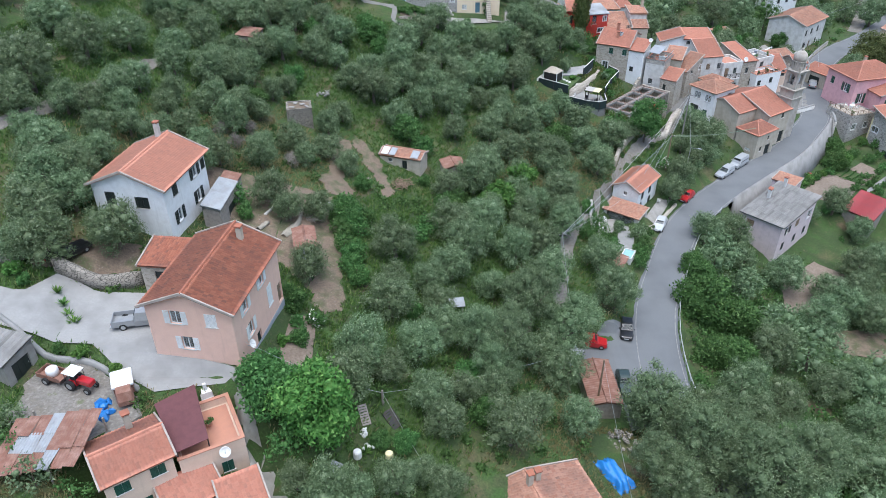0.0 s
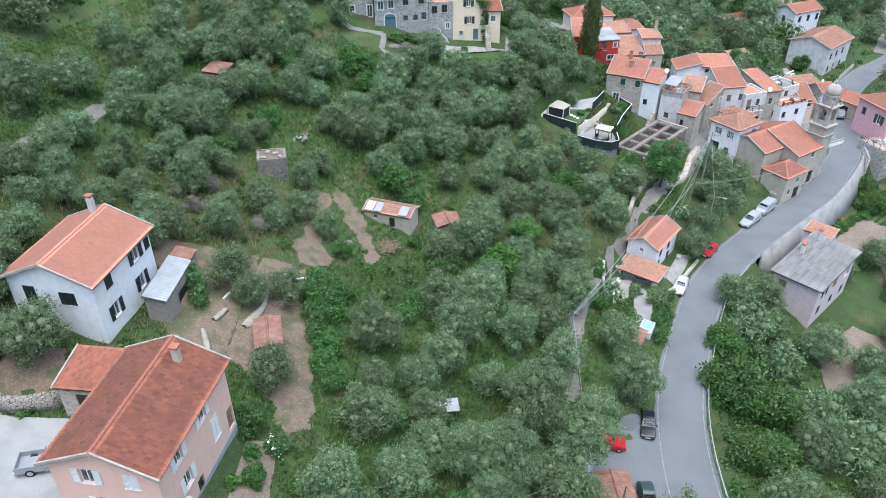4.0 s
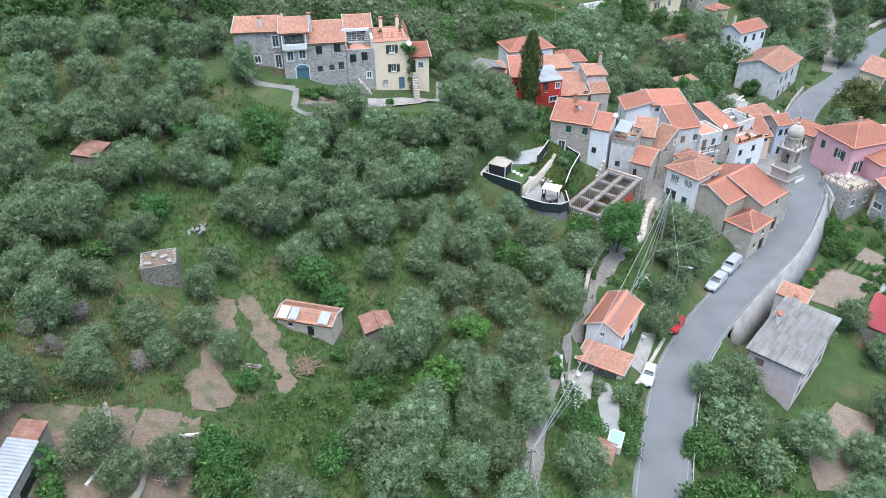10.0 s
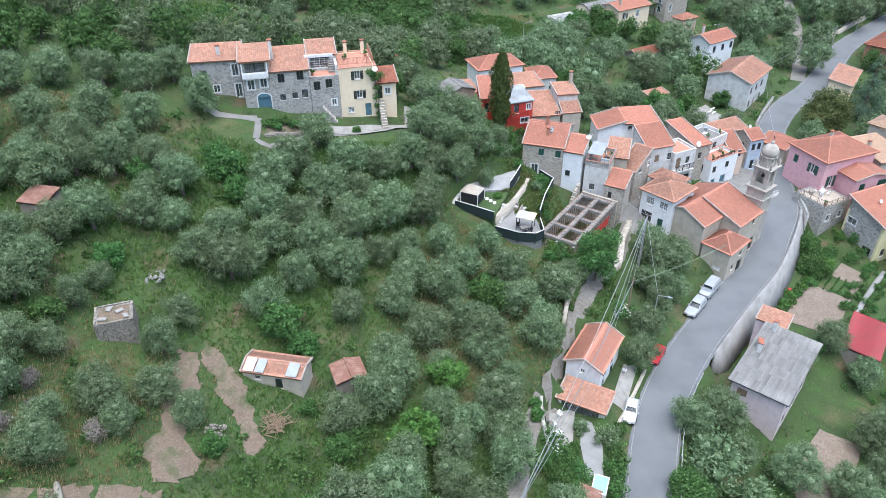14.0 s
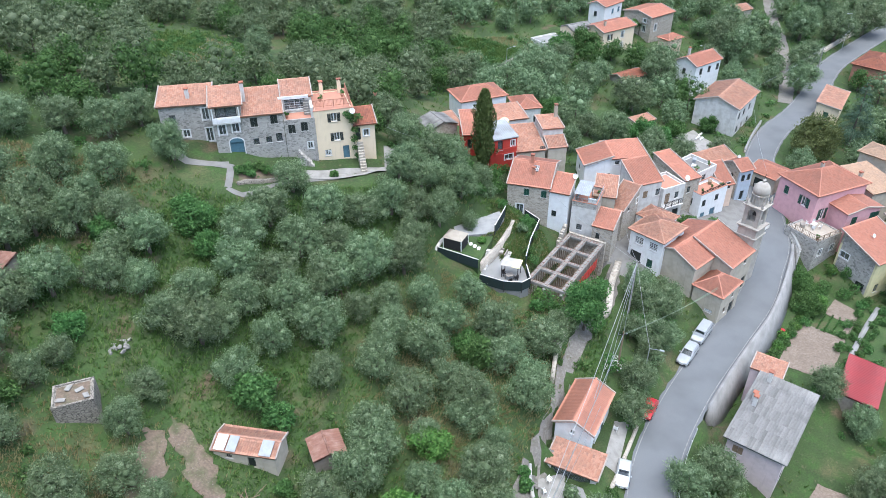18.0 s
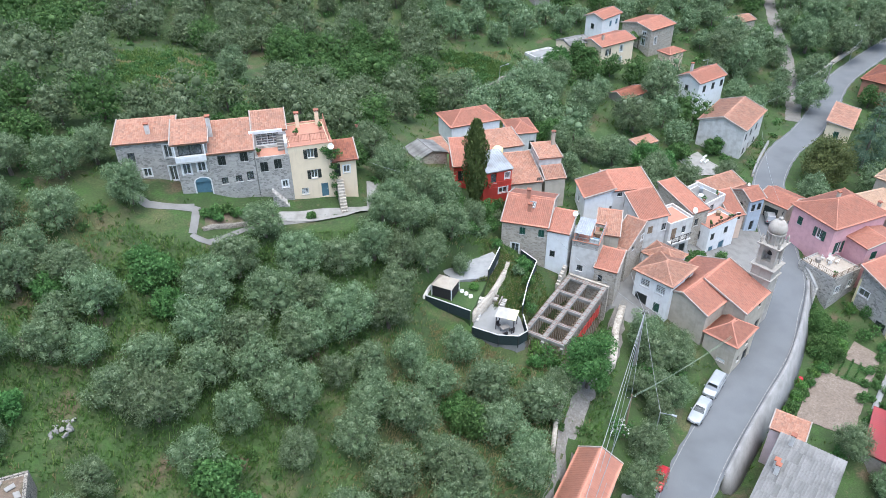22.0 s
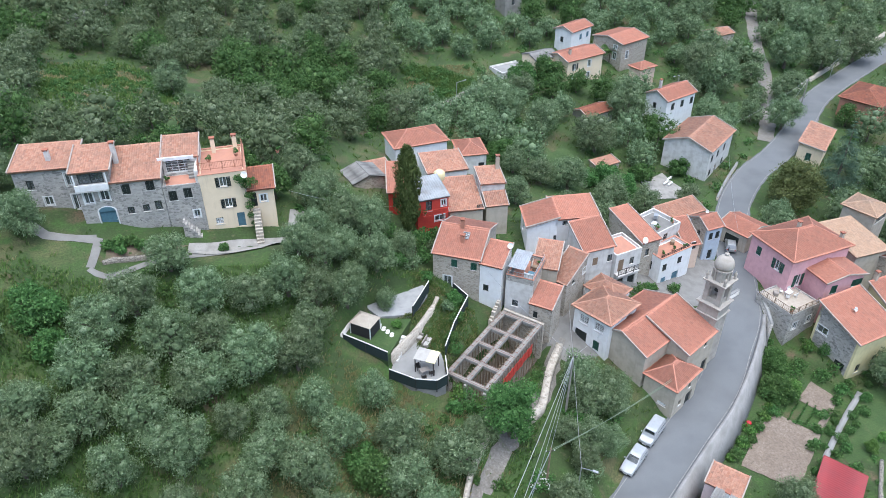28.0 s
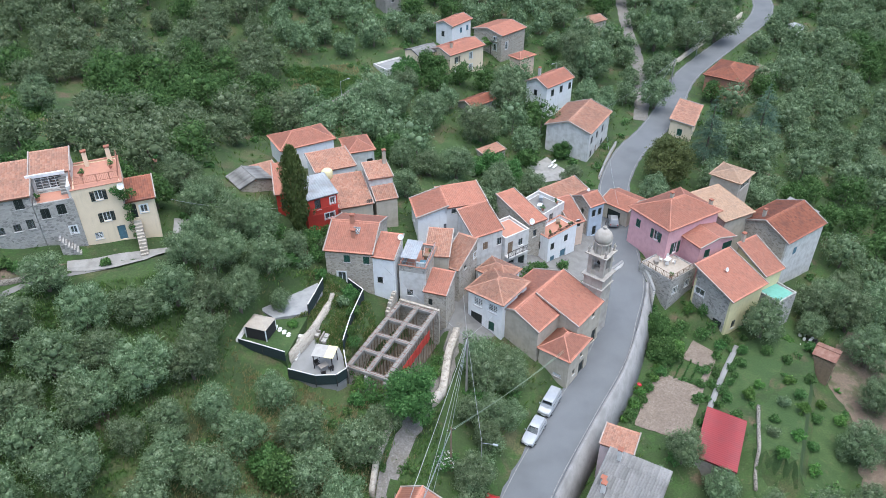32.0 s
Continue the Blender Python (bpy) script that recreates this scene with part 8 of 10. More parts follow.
pav = thing("garden_tent", pose(20.4, 129.4, 12.3, 0, 0, -35), "beige canvas garden tent with dark sides", "tent")
bm = bmesh.new()
b4 = [bm.verts.new((x, y, 1.7)) for x, y in ((-1.45, -1.25), (1.45, -1.25), (1.45, 1.25), (-1.45, 1.25))]
t4 = [bm.verts.new((x, y, 2.5)) for x, y in ((-0.5, -0.12), (0.5, -0.12), (0.5, 0.12), (-0.5, 0.12))]
for i in range(4):
    j = (i + 1) % 4
    bm.faces.new((b4[i], b4[j], t4[j], t4[i]))
bm.faces.new(t4)
bm.faces.new(b4[::-1])
part("roof", bm, "canvas", pav)
for sx in (-1, 1):
    for sy in (-1, 1):
        part("post", boxes((sx * 1.35 - 0.05, sy * 1.15 - 0.05, 0, sx * 1.35 + 0.05, sy * 1.15 + 0.05, 1.7)), "white_paint", pav)
part("side_cloth", boxes((-1.28, -1.17, 0.05, 1.28, -1.13, 1.6)), "tyre", pav)
part("side_cloth", boxes((1.33, -1.08, 0.05, 1.37, 1.08, 1.6)), "tyre", pav)
part("side_cloth", boxes((-1.28, 1.13, 0.05, 1.28, 1.17, 1.6)), "tyre", pav)

perg = thing("pergola", pose(27.0, 123.6, 10.6, 0, 0, -28), "small white pergola with a pale fabric cover", "pergola")
for sx in (-1, 1):
    for sy in (-1, 1):
        part("post", boxes((sx * 1.1 - 0.05, sy * 0.9 - 0.05, 0, sx * 1.1 + 0.05, sy * 0.9 + 0.05, 2.0)), "iron", perg)
part("cover", boxes((-1.3, -1.05, 2.0, 0.2, 1.05, 2.05)), "grey_cloth", perg)
part("cover", boxes((0.22, -1.05, 2.0, 1.3, 1.05, 2.05)), "yellow", perg, "cream fabric strip")


def sofa(m, w=1.6):
    root = thing("garden_sofa", m, "light grey rattan garden sofa with cushions", "sofa", "garden sofas")
    part("base", boxes((-w / 2, -0.4, 0.05, w / 2, 0.4, 0.38), bevel=0.03), "wood_grey", root)
    part("backrest", boxes((-w / 2, 0.25, 0.38, w / 2, 0.42, 0.78), bevel=0.03), "wood_grey", root)
    for i in range(2):
        part("cushion", boxes((-w / 2 + 0.05 + i * w / 2, -0.36, 0.385, i * w / 2 - 0.05, 0.22, 0.5), bevel=0.03), "grey_cloth", root)


sofa(pose(27.6, 127.8, 10.6, 0, 0, 60))
sofa(pose(26.6, 128.9, 10.6, 0, 0, -30), 1.2)


def table(m, mat="plastic_white", w=1.2, d=0.8, h=0.72, label="white plastic garden table"):
    root = thing("garden_table", m, label, "table", "garden tables")
    part("tabletop", boxes((-w / 2, -d / 2, h - 0.05, w / 2, d / 2, h), bevel=0.015), mat, root)
    for sx in (-1, 1):
        for sy in (-1, 1):
            part("leg", boxes((sx * (w / 2 - 0.1) - 0.03, sy * (d / 2 - 0.1) - 0.03, 0, sx * (w / 2 - 0.1) + 0.03, sy * (d / 2 - 0.1) + 0.03, h - 0.05)), mat, root)


def chair(m, mat="plastic_white", label="white plastic garden chair"):
    root = thing("garden_chair", m, label, "chair", "garden chairs")
    part("seat", boxes((-0.24, -0.24, 0.4, 0.24, 0.24, 0.44), bevel=0.01), mat, root)
    part("backrest", boxes((-0.24, 0.2, 0.44, 0.24, 0.25, 0.9), bevel=0.01), mat, root)
    for sx in (-1, 1):
        for sy in (-1, 1):
            part("leg", boxes((sx * 0.2 - 0.02, sy * 0.2 - 0.02, 0, sx * 0.2 + 0.02, sy * 0.2 + 0.02, 0.4)), mat, root)
        part("armrest", boxes((sx * 0.25 - 0.025, -0.2, 0.6, sx * 0.25 + 0.025, 0.2, 0.64)), mat, root)


table(pose(26.6, 122.8, 10.6, 0, 0, 20), "wood_grey", 1.1, 0.8, 0.7, "grey wooden table under the pergola")
for i, (x, y, a) in enumerate(((26.0, 123.6, 20), (27.4, 122.4, 200), (26.4, 121.8, 190))):
    chair(pose(x, y, 10.6, 0, 0, a), "iron", "dark metal garden chair on the terrace")
# deck of the pink house
DZ = 2.68
table(pose(83.6, 139.0, DZ, 0, 0, 30))
for x, y, a in ((82.8, 139.7, 50), (84.2, 139.9, -10), (84.4, 138.4, 220), (83.0, 138.2, 150)):
    chair(pose(x, y, DZ, 0, 0, a))


def railing(pts, z, h, mat, label, step=0.14, name="railing"):
    root = thing(name, pose(pts[0][0], pts[0][1], z), label, "railing", "railings")
    ox, oy = pts[0]
    for (x0, y0), (x1, y1) in zip(pts, pts[1:]):
        ln = math.hypot(x1 - x0, y1 - y0)
        m = Matrix.Translation((x0 - ox, y0 - oy, 0)) @ Matrix.Rotation(math.atan2(y1 - y0, x1 - x0), 4, "Z")
        for zz in (0.1, h):
            bm = boxes((0, -0.025, zz - 0.03, ln, 0.025, zz + 0.03))
            bm.transform(m)
            part("rail", bm, mat, root)
        for k in range(int(ln / 1.4) + 1):
            bm = boxes((k * 1.4 - 0.04, -0.04, -0.1, k * 1.4 + 0.04, 0.04, h + 0.05))
            bm.transform(m)
            part("post", bm, mat, root)
        for k in range(1, int(ln / step)):
            bm = boxes((k * step - 0.015, -0.015, 0.13, k * step + 0.015, 0.015, h - 0.03))
            bm.transform(m)
            part("bar", bm, mat, root)


def corner(S, turn, u, v):
    c, s = math.cos(radians(turn)), math.sin(radians(turn))
    return (S[0] + u * c - v * s, S[1] + u * s + v * c)


railing([corner((81.5, 134.4), 20, *q) for q in ((0.1, 6.0), (0.1, 0.1), (6.0, 0.1))], 2.8, 0.95, "wood", "weathered timber railing round the deck", 0.3)
railing([corner((2.6, 140.3), 5, *q) for q in ((0.1, 6.6), (0.1, 0.9), (5.2, 0.9), (5.2, 6.6))], 29.15, 0.95, "brick", "terracotta coloured balustrade round the roof terrace", 0.18)
railing([corner((56.5, 141.4), 18, *q) for q in ((0.0, -0.9), (3.8, -0.9))], 8.2, 0.95, "iron", "thin iron balcony railing")
railing([corner((29.1, 147.0), 12, *q) for q in ((0.4, -1.0), (4.4, -1.0))], 17.2, 0.9, "red", "crimson balcony parapet rail", 0.2)
railing([corner((64.9, 144.0), 24, *q) for q in ((0.2, 0.2), (6.4, 0.2))], 7.75, 0.5, "iron", "iron rail on the terrace parapet")
railing([corner((38.9, 135.1), -32, *q) for q in ((0.1, 0.1), (3.5, 0.1), (3.5, 5.4))], 14.5, 0.6, "steel", "light steel rail round the cluttered terrace", 0.4)
for S, turn, u0, u1, z, mat, lab in (((56.5, 141.4), 18, 0.0, 3.8, 8.1, "white_old", "narrow plastered balcony slab"), ((30.0, 151.6), 12, 0.4, 4.4, 13.2, "yellow", "balcony slab with a yellow edge")):
    b = thing("balcony", pose(*S, z, 0, 0, turn), lab, "balcony", "balconies")
    part("slab", boxes((u0, -1.0, -0.16, u1, -0.004, 0.0)), mat, b)
    for u in (u0 + 0.4, u1 - 0.4):
        part("bracket", boxes((u - 0.08, -0.7, -0.5, u + 0.08, -0.004, -0.16)), mat, b)
b = thing("yellow_band", pose(30.0, 151.6, 12.35, 0, 0, 12), "yellow painted band on the crimson house", "trim")
part("band", boxes((0.05, -0.05, 0, 5.35, -0.006, 0.22)), "yellow", b)

# patched tin roof on posts in the farmyard
tin = thing("tin_roof_shelter", pose(-29.3, 37.4, 16.8), "open shelter under rusted and patched tin sheets", "shelter")
for x, y in ((-2.3, -1.5), (-2.7, 2.5), (3.0, 1.8), (0.9, -3.0), (0.2, 0.0)):
    part("post", boxes((x - 0.07, y - 0.07, -1.0, x + 0.07, y + 0.07, 1.9)), "wood_grey", tin)
rs = random.Random(12)
for i in range(7):
    for j in range(3):
        x, y = -2.9 + i * 0.88, -2.5 + j * 1.75 + (i * 0.18 - 0.5)
        bm = bmesh.new()
        n = 9
        zz = 2.0 + 0.09 * j + rs.uniform(-0.05, 0.05)
        tilt = rs.uniform(-4, 4)
        top = [[bm.verts.new((k * 0.11 - 0.44, yy, 0.03 * (k % 2))) for k in range(n)] for yy in (-0.98, 0.98)]
        bot = [[bm.verts.new((k * 0.11 - 0.44, yy, 0.03 * (k % 2) - 0.012)) for k in range(n)] for yy in (-0.98, 0.98)]
        for k in range(n - 1):
            bm.faces.new((top[0][k], top[0][k + 1], top[1][k + 1], top[1][k]))
            bm.faces.new((bot[1][k], bot[1][k + 1], bot[0][k + 1], bot[0][k]))
        bm.transform(pose(x, y, zz, 2, 0, tilt))
        part("tin_sheet", bm, "zinc" if rs.random() < 0.32 else "rust", tin)

aw = thing("awning", pose(-20.6, 40.2, 15.9), "maroon cloth awning over the roof terrace", "awning")
bm = bmesh.new()
q4 = [(-2.7, 1.3, 1.9), (-0.1, 3.6, 1.9), (2.5, -1.9, 1.5), (0.4, -3.3, 1.5)]
lo = [bm.verts.new((x, y, z - 0.05)) for x, y, z in q4]
hi = [bm.verts.new((x, y, z)) for x, y, z in q4]
bm.faces.new(hi)
bm.faces.new(lo[::-1])
for i in range(4):
    bm.faces.new((lo[i], lo[(i + 1) % 4], hi[(i + 1) % 4], hi[i]))
bmesh.ops.recalc_face_normals(bm, faces=bm.faces[:])
part("cloth", bm, "maroon", aw)
for x, y, z in q4:
    part("post", boxes((x * 0.95 - 0.04, y * 0.95 - 0.04, 0, x * 0.95 + 0.04, y * 0.95 + 0.04, z - 0.05)), "iron", aw)
oven = thing("garden_oven", pose(-19.8, 43.6, 15.8, 0, 0, 30), "small white brick barbecue oven with a hood", "oven")
part("base", boxes((-0.5, -0.4, 0, 0.5, 0.4, 0.9), bevel=0.03), "white_old", oven)
part("hood", prism(bmesh.new(), [(-0.45, -0.35), (0.45, -0.35), (0.3, 0.35), (-0.3, 0.35)], 0.9, 1.5), "white_old", oven)
part("flue", boxes((-0.14, 0.0, 1.5, 0.14, 0.28, 2.1)), "white_old", oven)


# ---- vehicles ----
def wheel(parent, x, y, r, w):
    bm = lathe(bmesh.new(), [(r * 0.55, -w / 2), (r * 0.95, -w / 2), (r, -w / 4), (r, w / 4), (r * 0.95, w / 2), (r * 0.55, w / 2)], 16)
    m = Matrix.Translation((x, y, r)) @ Matrix.Rotation(math.pi / 2, 4, "X")
    bm.transform(m)
    t = part("wheel", bm, "tyre", parent)
    bm = lathe(bmesh.new(), [(r * 0.58, -w * 0.52), (r * 0.3, -w * 0.56), (r * 0.3, w * 0.56), (r * 0.58, w * 0.52)], 12)
    bm.transform(m)
    part("rim", bm, "steel", t)


def loft(sections, closed=True):
    """A body from cross-sections: rows of (x, half width, z low, z high, top half width)."""
    bm = bmesh.new()
    rings = []
    for x, hw, z0, z1, tw in sections:
        zm = z0 + (z1 - z0) * 0.45
        pts = [(-hw * 0.92, z0), (hw * 0.92, z0), (hw, zm), (tw, z1), (-tw, z1), (-hw, zm)]
        rings.append([bm.verts.new((x, y, z)) for y, z in pts])
    for a, b in zip(rings, rings[1:]):
        for i in range(6):
            j = (i + 1) % 6
            bm.faces.new((a[i], a[j], b[j], b[i]))
    bm.faces.new(rings[0])
    bm.faces.new(rings[-1][::-1])
    bmesh.ops.recalc_face_normals(bm, faces=bm.faces[:])
    return bm


def car(m, ln, wd, ht, paint, label, style="hatch", name="car"):
    """A car whose nose points along +x, standing on z=0."""
    root = thing(name, m, label, "car", "parked cars")
    h, w = ln / 2, wd / 2
    belt = ht * 0.58
    nose = {"hatch": 0.46, "estate": 0.5, "van": 0.3}[style]
    tail = {"hatch": 0.98, "estate": 0.99, "van": 0.995}[style]

    def xx(f):
        return h - f * ln
    body = [(xx(0.0), w * 0.8, 0.3, belt * 0.72, w * 0.72), (xx(0.03), w * 0.93, 0.22, belt * 0.82, w * 0.8), (xx(0.2), w, 0.2, belt * 0.95, w * 0.88), (xx(nose * 0.62), w, 0.2, belt, w * 0.9), (xx(0.6), w, 0.2, belt, w * 0.92), (xx(0.93), w, 0.2, belt, w * 0.9), (xx(0.985), w * 0.95, 0.24, belt * 0.97, w * 0.85), (xx(1.0), w * 0.85, 0.32, belt * 0.9, w * 0.8)]
    bd = part("body", loft(body), paint, root, smooth=False)
    top = ht
    a0, a1, b1, b0 = xx(nose * 0.66), xx(nose), xx({"hatch": 0.82, "estate": 0.92, "van": 0.96}[style]), xx(tail)
    cab = [(a0, w * 0.9, belt - 0.03, belt + 0.02, w * 0.86), (a1, w * 0.9, belt - 0.03, top - 0.06, w * 0.72), (a1 - 0.35, w * 0.9, belt - 0.03, top, w * 0.72), (b1 + 0.2, w * 0.9, belt - 0.03, top, w * 0.72), (b1, w * 0.9, belt - 0.03, top - 0.05, w * 0.7), (b0 + 0.04, w * 0.88, belt - 0.03, belt + 0.05, w * 0.84)]
    part("roof", loft(cab), paint, root)

    def pane(name, pts, mat="car_glass", t=0.012):
        bm = bmesh.new()
        vs = [bm.verts.new(p) for p in pts]
        f = bm.faces.new(vs)
        f.normal_update()
        n = f.normal.copy()
        if n.dot(Vector(pts[0]) - Vector((0, 0, ht * 0.4))) < 0:
            n = -n
        top_ = [bm.verts.new(Vector(p) + n * t) for p in pts]
        bm.faces.new(top_)
        k = len(pts)
        for i in range(k):
            bm.faces.new((vs[i], vs[(i + 1) % k], top_[(i + 1) % k], top_[i]))
        bmesh.ops.recalc_face_normals(bm, faces=bm.faces[:])
        part(name, bm, mat, root)
    e = 0.06
    pane("windscreen", [(a0 - 0.08, w * 0.76, belt + 0.07), (a0 - 0.08, -w * 0.76, belt + 0.07), (a1 + 0.06, -w * 0.64, top - 0.1), (a1 + 0.06, w * 0.64, top - 0.1)])
    pane("rear_window", [(b0 + 0.09, -w * 0.74, belt + 0.1), (b0 + 0.09, w * 0.74, belt + 0.1), (b1 + 0.0, w * 0.62, top - 0.12), (b1 + 0.0, -w * 0.62, top - 0.12)])
    for s in (-1, 1):
        zb, zt = belt + 0.08, top - 0.12
        yb, yt = s * (w * 0.87), s * (w * 0.755)
        mid = (a1 + b1) / 2
        pane("side_window", [(a1 + 0.05 - 0.35 * 0, yb, zb), (mid + e, yb, zb), (mid + e, yt, zt), (a1 - 0.12, yt, zt)])
        pane("side_window", [(mid - e, yb, zb), (b1 + 0.1, yb, zb), (b1 + 0.16, yt, zt), (mid - e, yt, zt)])
        part("headlight", boxes((xx(0.055), s * w * 0.62 - 0.16, belt * 0.62, xx(0.0) + 0.01, s * w * 0.62 + 0.16, belt * 0.8), bevel=0.02), "lamp_glass", root)
        part("tail_light", boxes((xx(1.0) - 0.012, s * w * 0.72 - 0.09, belt * 0.6, xx(0.98), s * w * 0.72 + 0.09, belt * 0.88), bevel=0.015), "car_red", root)
        part("mirror", boxes((a0 - 0.28, min(s * w * 0.97, s * (w + 0.14)), belt + 0.02, a0 - 0.14, max(s * w * 0.97, s * (w + 0.14)), belt + 0.16), bevel=0.02), paint, root)
        for f in (0.19, 0.8):
            wheel(root, xx(f), s * (w - 0.1), 0.31, 0.21)
    part("bumper", boxes((xx(0.03), -w * 0.8, 0.24, xx(0.0) + 0.04, w * 0.8, 0.44), bevel=0.03), "tyre", root)
    part("number_plate", boxes((xx(0.0) + 0.04, -0.26, 0.36, xx(0.0) + 0.055, 0.26, 0.47)), "white_paint", root)
    return root


def on_road(x, y):
    return ground_z(x, y) + 0.085


car(pose(50.3, 114.9, 0.02, 0, 0, 223), 4.5, 1.76, 1.48, "car_silver", "silver estate car parked at the road's edge", "estate")
car(pose(54.1, 118.6, 0.02, 0, 0, 223), 4.3, 1.8, 1.8, "car_silver", "pale silver van parked behind an estate car", "van", "van")
car(pose(41.1, 106.2, 0.02, 0, 0, 230), 3.6, 1.58, 1.42, "car_red", "small red hatchback parked under olive branches")
car(pose(34.3, 97.2, 0.02, 0, 0, 242), 3.9, 1.66, 1.45, "car_white", "pale silver hatchback parked beside the road")
car(pose(23.6, 71.6, 0.06, 0, 0, 258), 4.0, 1.7, 1.45, "car_black", "black hatchback parked in the bay")
car(pose(18.7, 68.7, 0.33, 0, 0, 350), 3.55, 1.62, 1.5, "car_red", "small rounded red car parked in the bay")
car(pose(-37.2, 59.6, ground_z(-37.2, 59.6) + 0.05, 0, 0, 62), 4.4, 1.75, 1.5, "car_black", "dark estate car parked under an olive tree", "estate")
car(pose(21.2, 61.6, 0.33, 0, 0, 268), 3.8, 1.62, 1.42, "car_green", "dark green hatchback parked beside the rusty shed")
car(pose(15.9, 66.0, ground_z(15.9, 66.0) + 0.08, 0, 0, 60), 3.7, 1.62, 1.42, "car_silver", "silver hatchback half hidden under olive branches")
car(pose(82.0, 153.6, 1.95, 0, 0, 65), 4.1, 1.7, 1.45, "car_grey", "dark grey car parked by the garage", "estate")

pk = thing("pickup_truck", pose(-27.5, 51.3, 18.18, 0, 0, 12), "grey pickup truck with an empty load bed", "pickup truck")
part("cab", loft([(2.35, 0.78, 0.35, 0.85, 0.7), (1.2, 0.85, 0.3, 1.0, 0.78), (0.75, 0.85, 0.3, 1.62, 0.62), (-0.3, 0.85, 0.3, 1.65, 0.62), (-0.5, 0.85, 0.3, 1.1, 0.78)]), "car_grey", pk)
part("bed_floor", boxes((-2.4, -0.82, 0.42, -0.52, 0.82, 0.6)), "car_grey", pk)
for y in (-0.82, 0.76):
    part("bed_side", boxes((-2.4, y, 0.6, -0.52, y + 0.06, 1.05)), "car_grey", pk)
part("tailgate", boxes((-2.46, -0.8, 0.55, -2.4, 0.8, 1.03)), "car_grey", pk)
part("bumper", boxes((-2.62, -0.78, 0.38, -2.46, 0.78, 0.52), bevel=0.02), "steel", pk)
for s in (-1, 1):
    part("tail_light", boxes((-2.475, s * 0.72 - 0.07, 0.62, -2.462, s * 0.72 + 0.07, 0.95)), "car_red", pk)
    for x in (1.5, -1.5):
        wheel(pk, x, s * 0.72, 0.36, 0.24)
part("rear_window", boxes((-0.43, -0.55, 1.15, -0.4, 0.55, 1.5)), "car_glass", pk)

tr = thing("tractor", pose(-30.4, 44.0, ground_z(-30.4, 44.0) + 0.08, 0, 0, -20), "red farm tractor towing a small loaded trailer", "tractor")
part("hood", boxes((0.2, -0.35, 0.7, 1.6, 0.35, 1.2), bevel=0.06), "car_red", tr)
part("seat_base", boxes((-0.7, -0.4, 0.5, 0.2, 0.4, 0.85), bevel=0.03), "car_red", tr)
part("seat", boxes((-0.6, -0.22, 0.85, -0.1, 0.22, 1.25), bevel=0.04), "tyre", tr)
part("canopy", boxes((-0.9, -0.6, 1.75, 0.4, 0.6, 1.82), bevel=0.02), "plastic_white", tr)
for x in (-0.8, 0.3):
    for y in (-0.5, 0.46):
        part("canopy_post", boxes((x, y, 0.8, x + 0.04, y + 0.04, 1.75)), "iron", tr)
for s in (-1, 1):
    wheel(tr, -0.4, s * 0.55, 0.5, 0.28)
    wheel(tr, 1.25, s * 0.48, 0.32, 0.2)
trl = thing("trailer", pose(-32.9, 44.9, ground_z(-32.9, 44.9) + 0.08, 0, 0, -20), "rusty farm trailer with a white drum on it", "trailer")
part("bed", boxes((-1.2, -0.65, 0.5, 1.2, 0.65, 0.6)), "rust", trl)
for a in ((-1.2, -0.65, 0.6, 1.2, -0.6, 0.95), (-1.2, 0.6, 0.6, 1.2, 0.65, 0.95), (-1.2, -0.6, 0.6, -1.15, 0.6, 0.95)):
    part("side_board", boxes(a), "rust", trl)
for s in (-1, 1):
    wheel(trl, -0.2, s * 0.75, 0.36, 0.2)
dr = thing("drum", pose(-32.9, 44.9, ground_z(-32.9, 44.9) + 0.68), "white plastic drum lying on the trailer", "drum")
part("barrel", lathe(bmesh.new(), [(0.42, 0), (0.5, 0.06), (0.52, 0.35), (0.5, 0.62), (0.4, 0.72), (0.1, 0.76)], 14), "plastic_white", dr, smooth=True)
ap = thing("three_wheeler", pose(-26.2, 43.0, ground_z(-26.2, 43.0) + 0.08, 0, 0, 115), "brown three-wheeled farm truck under a white cover", "three-wheeler")
part("cab", loft([(-1.6, 0.6, 0.35, 0.8, 0.5), (-1.3, 0.68, 0.3, 1.5, 0.55), (-0.5, 0.68, 0.3, 1.55, 0.55), (-0.4, 0.68, 0.3, 1.1, 0.6)]), "rust", ap)
part("load_box", boxes((-0.36, -0.75, 0.45, 1.5, 0.75, 1.25)), "rust", ap)
part("cover", boxes((-0.5, -0.85, 1.28, 1.6, 0.85, 1.6), bevel=0.08), "plastic_white", ap)
for x, y in ((-1.2, 0), (0.9, -0.65), (0.9, 0.65)):
    wheel(ap, x, y, 0.27, 0.18)


def heap(name, x, y, r, h, mat, label, category, seed, n=26, lump=0.35):
    """A loose heap: many small uneven lumps on a low mound."""
    rng = np.random.RandomState(seed)
    bm = bmesh.new()
    for i in range(n):
        an, d = rng.uniform(0, 6.283), r * math.sqrt(rng.uniform(0, 1))
        s = lump * rng.uniform(0.5, 1.3)
        g = bmesh.ops.create_icosphere(bm, subdivisions=1, radius=s)
        mm = pose(math.cos(an) * d, math.sin(an) * d, h * (1 - d / r) * rng.uniform(0.4, 1.0), *rng.uniform(0, 360, 3)) @ Matrix.Diagonal((1, rng.uniform(0.5, 1), rng.uniform(0.35, 0.7), 1))
        for v in g["verts"]:
            v.co = mm @ (v.co + Vector(rng.normal(scale=0.06 * s, size=3)))
    root = thing(name, pose(x, y, ground_z(x, y)), label, category)
    return tagged(part("rubble", bm, mat, root), kind="stuff")


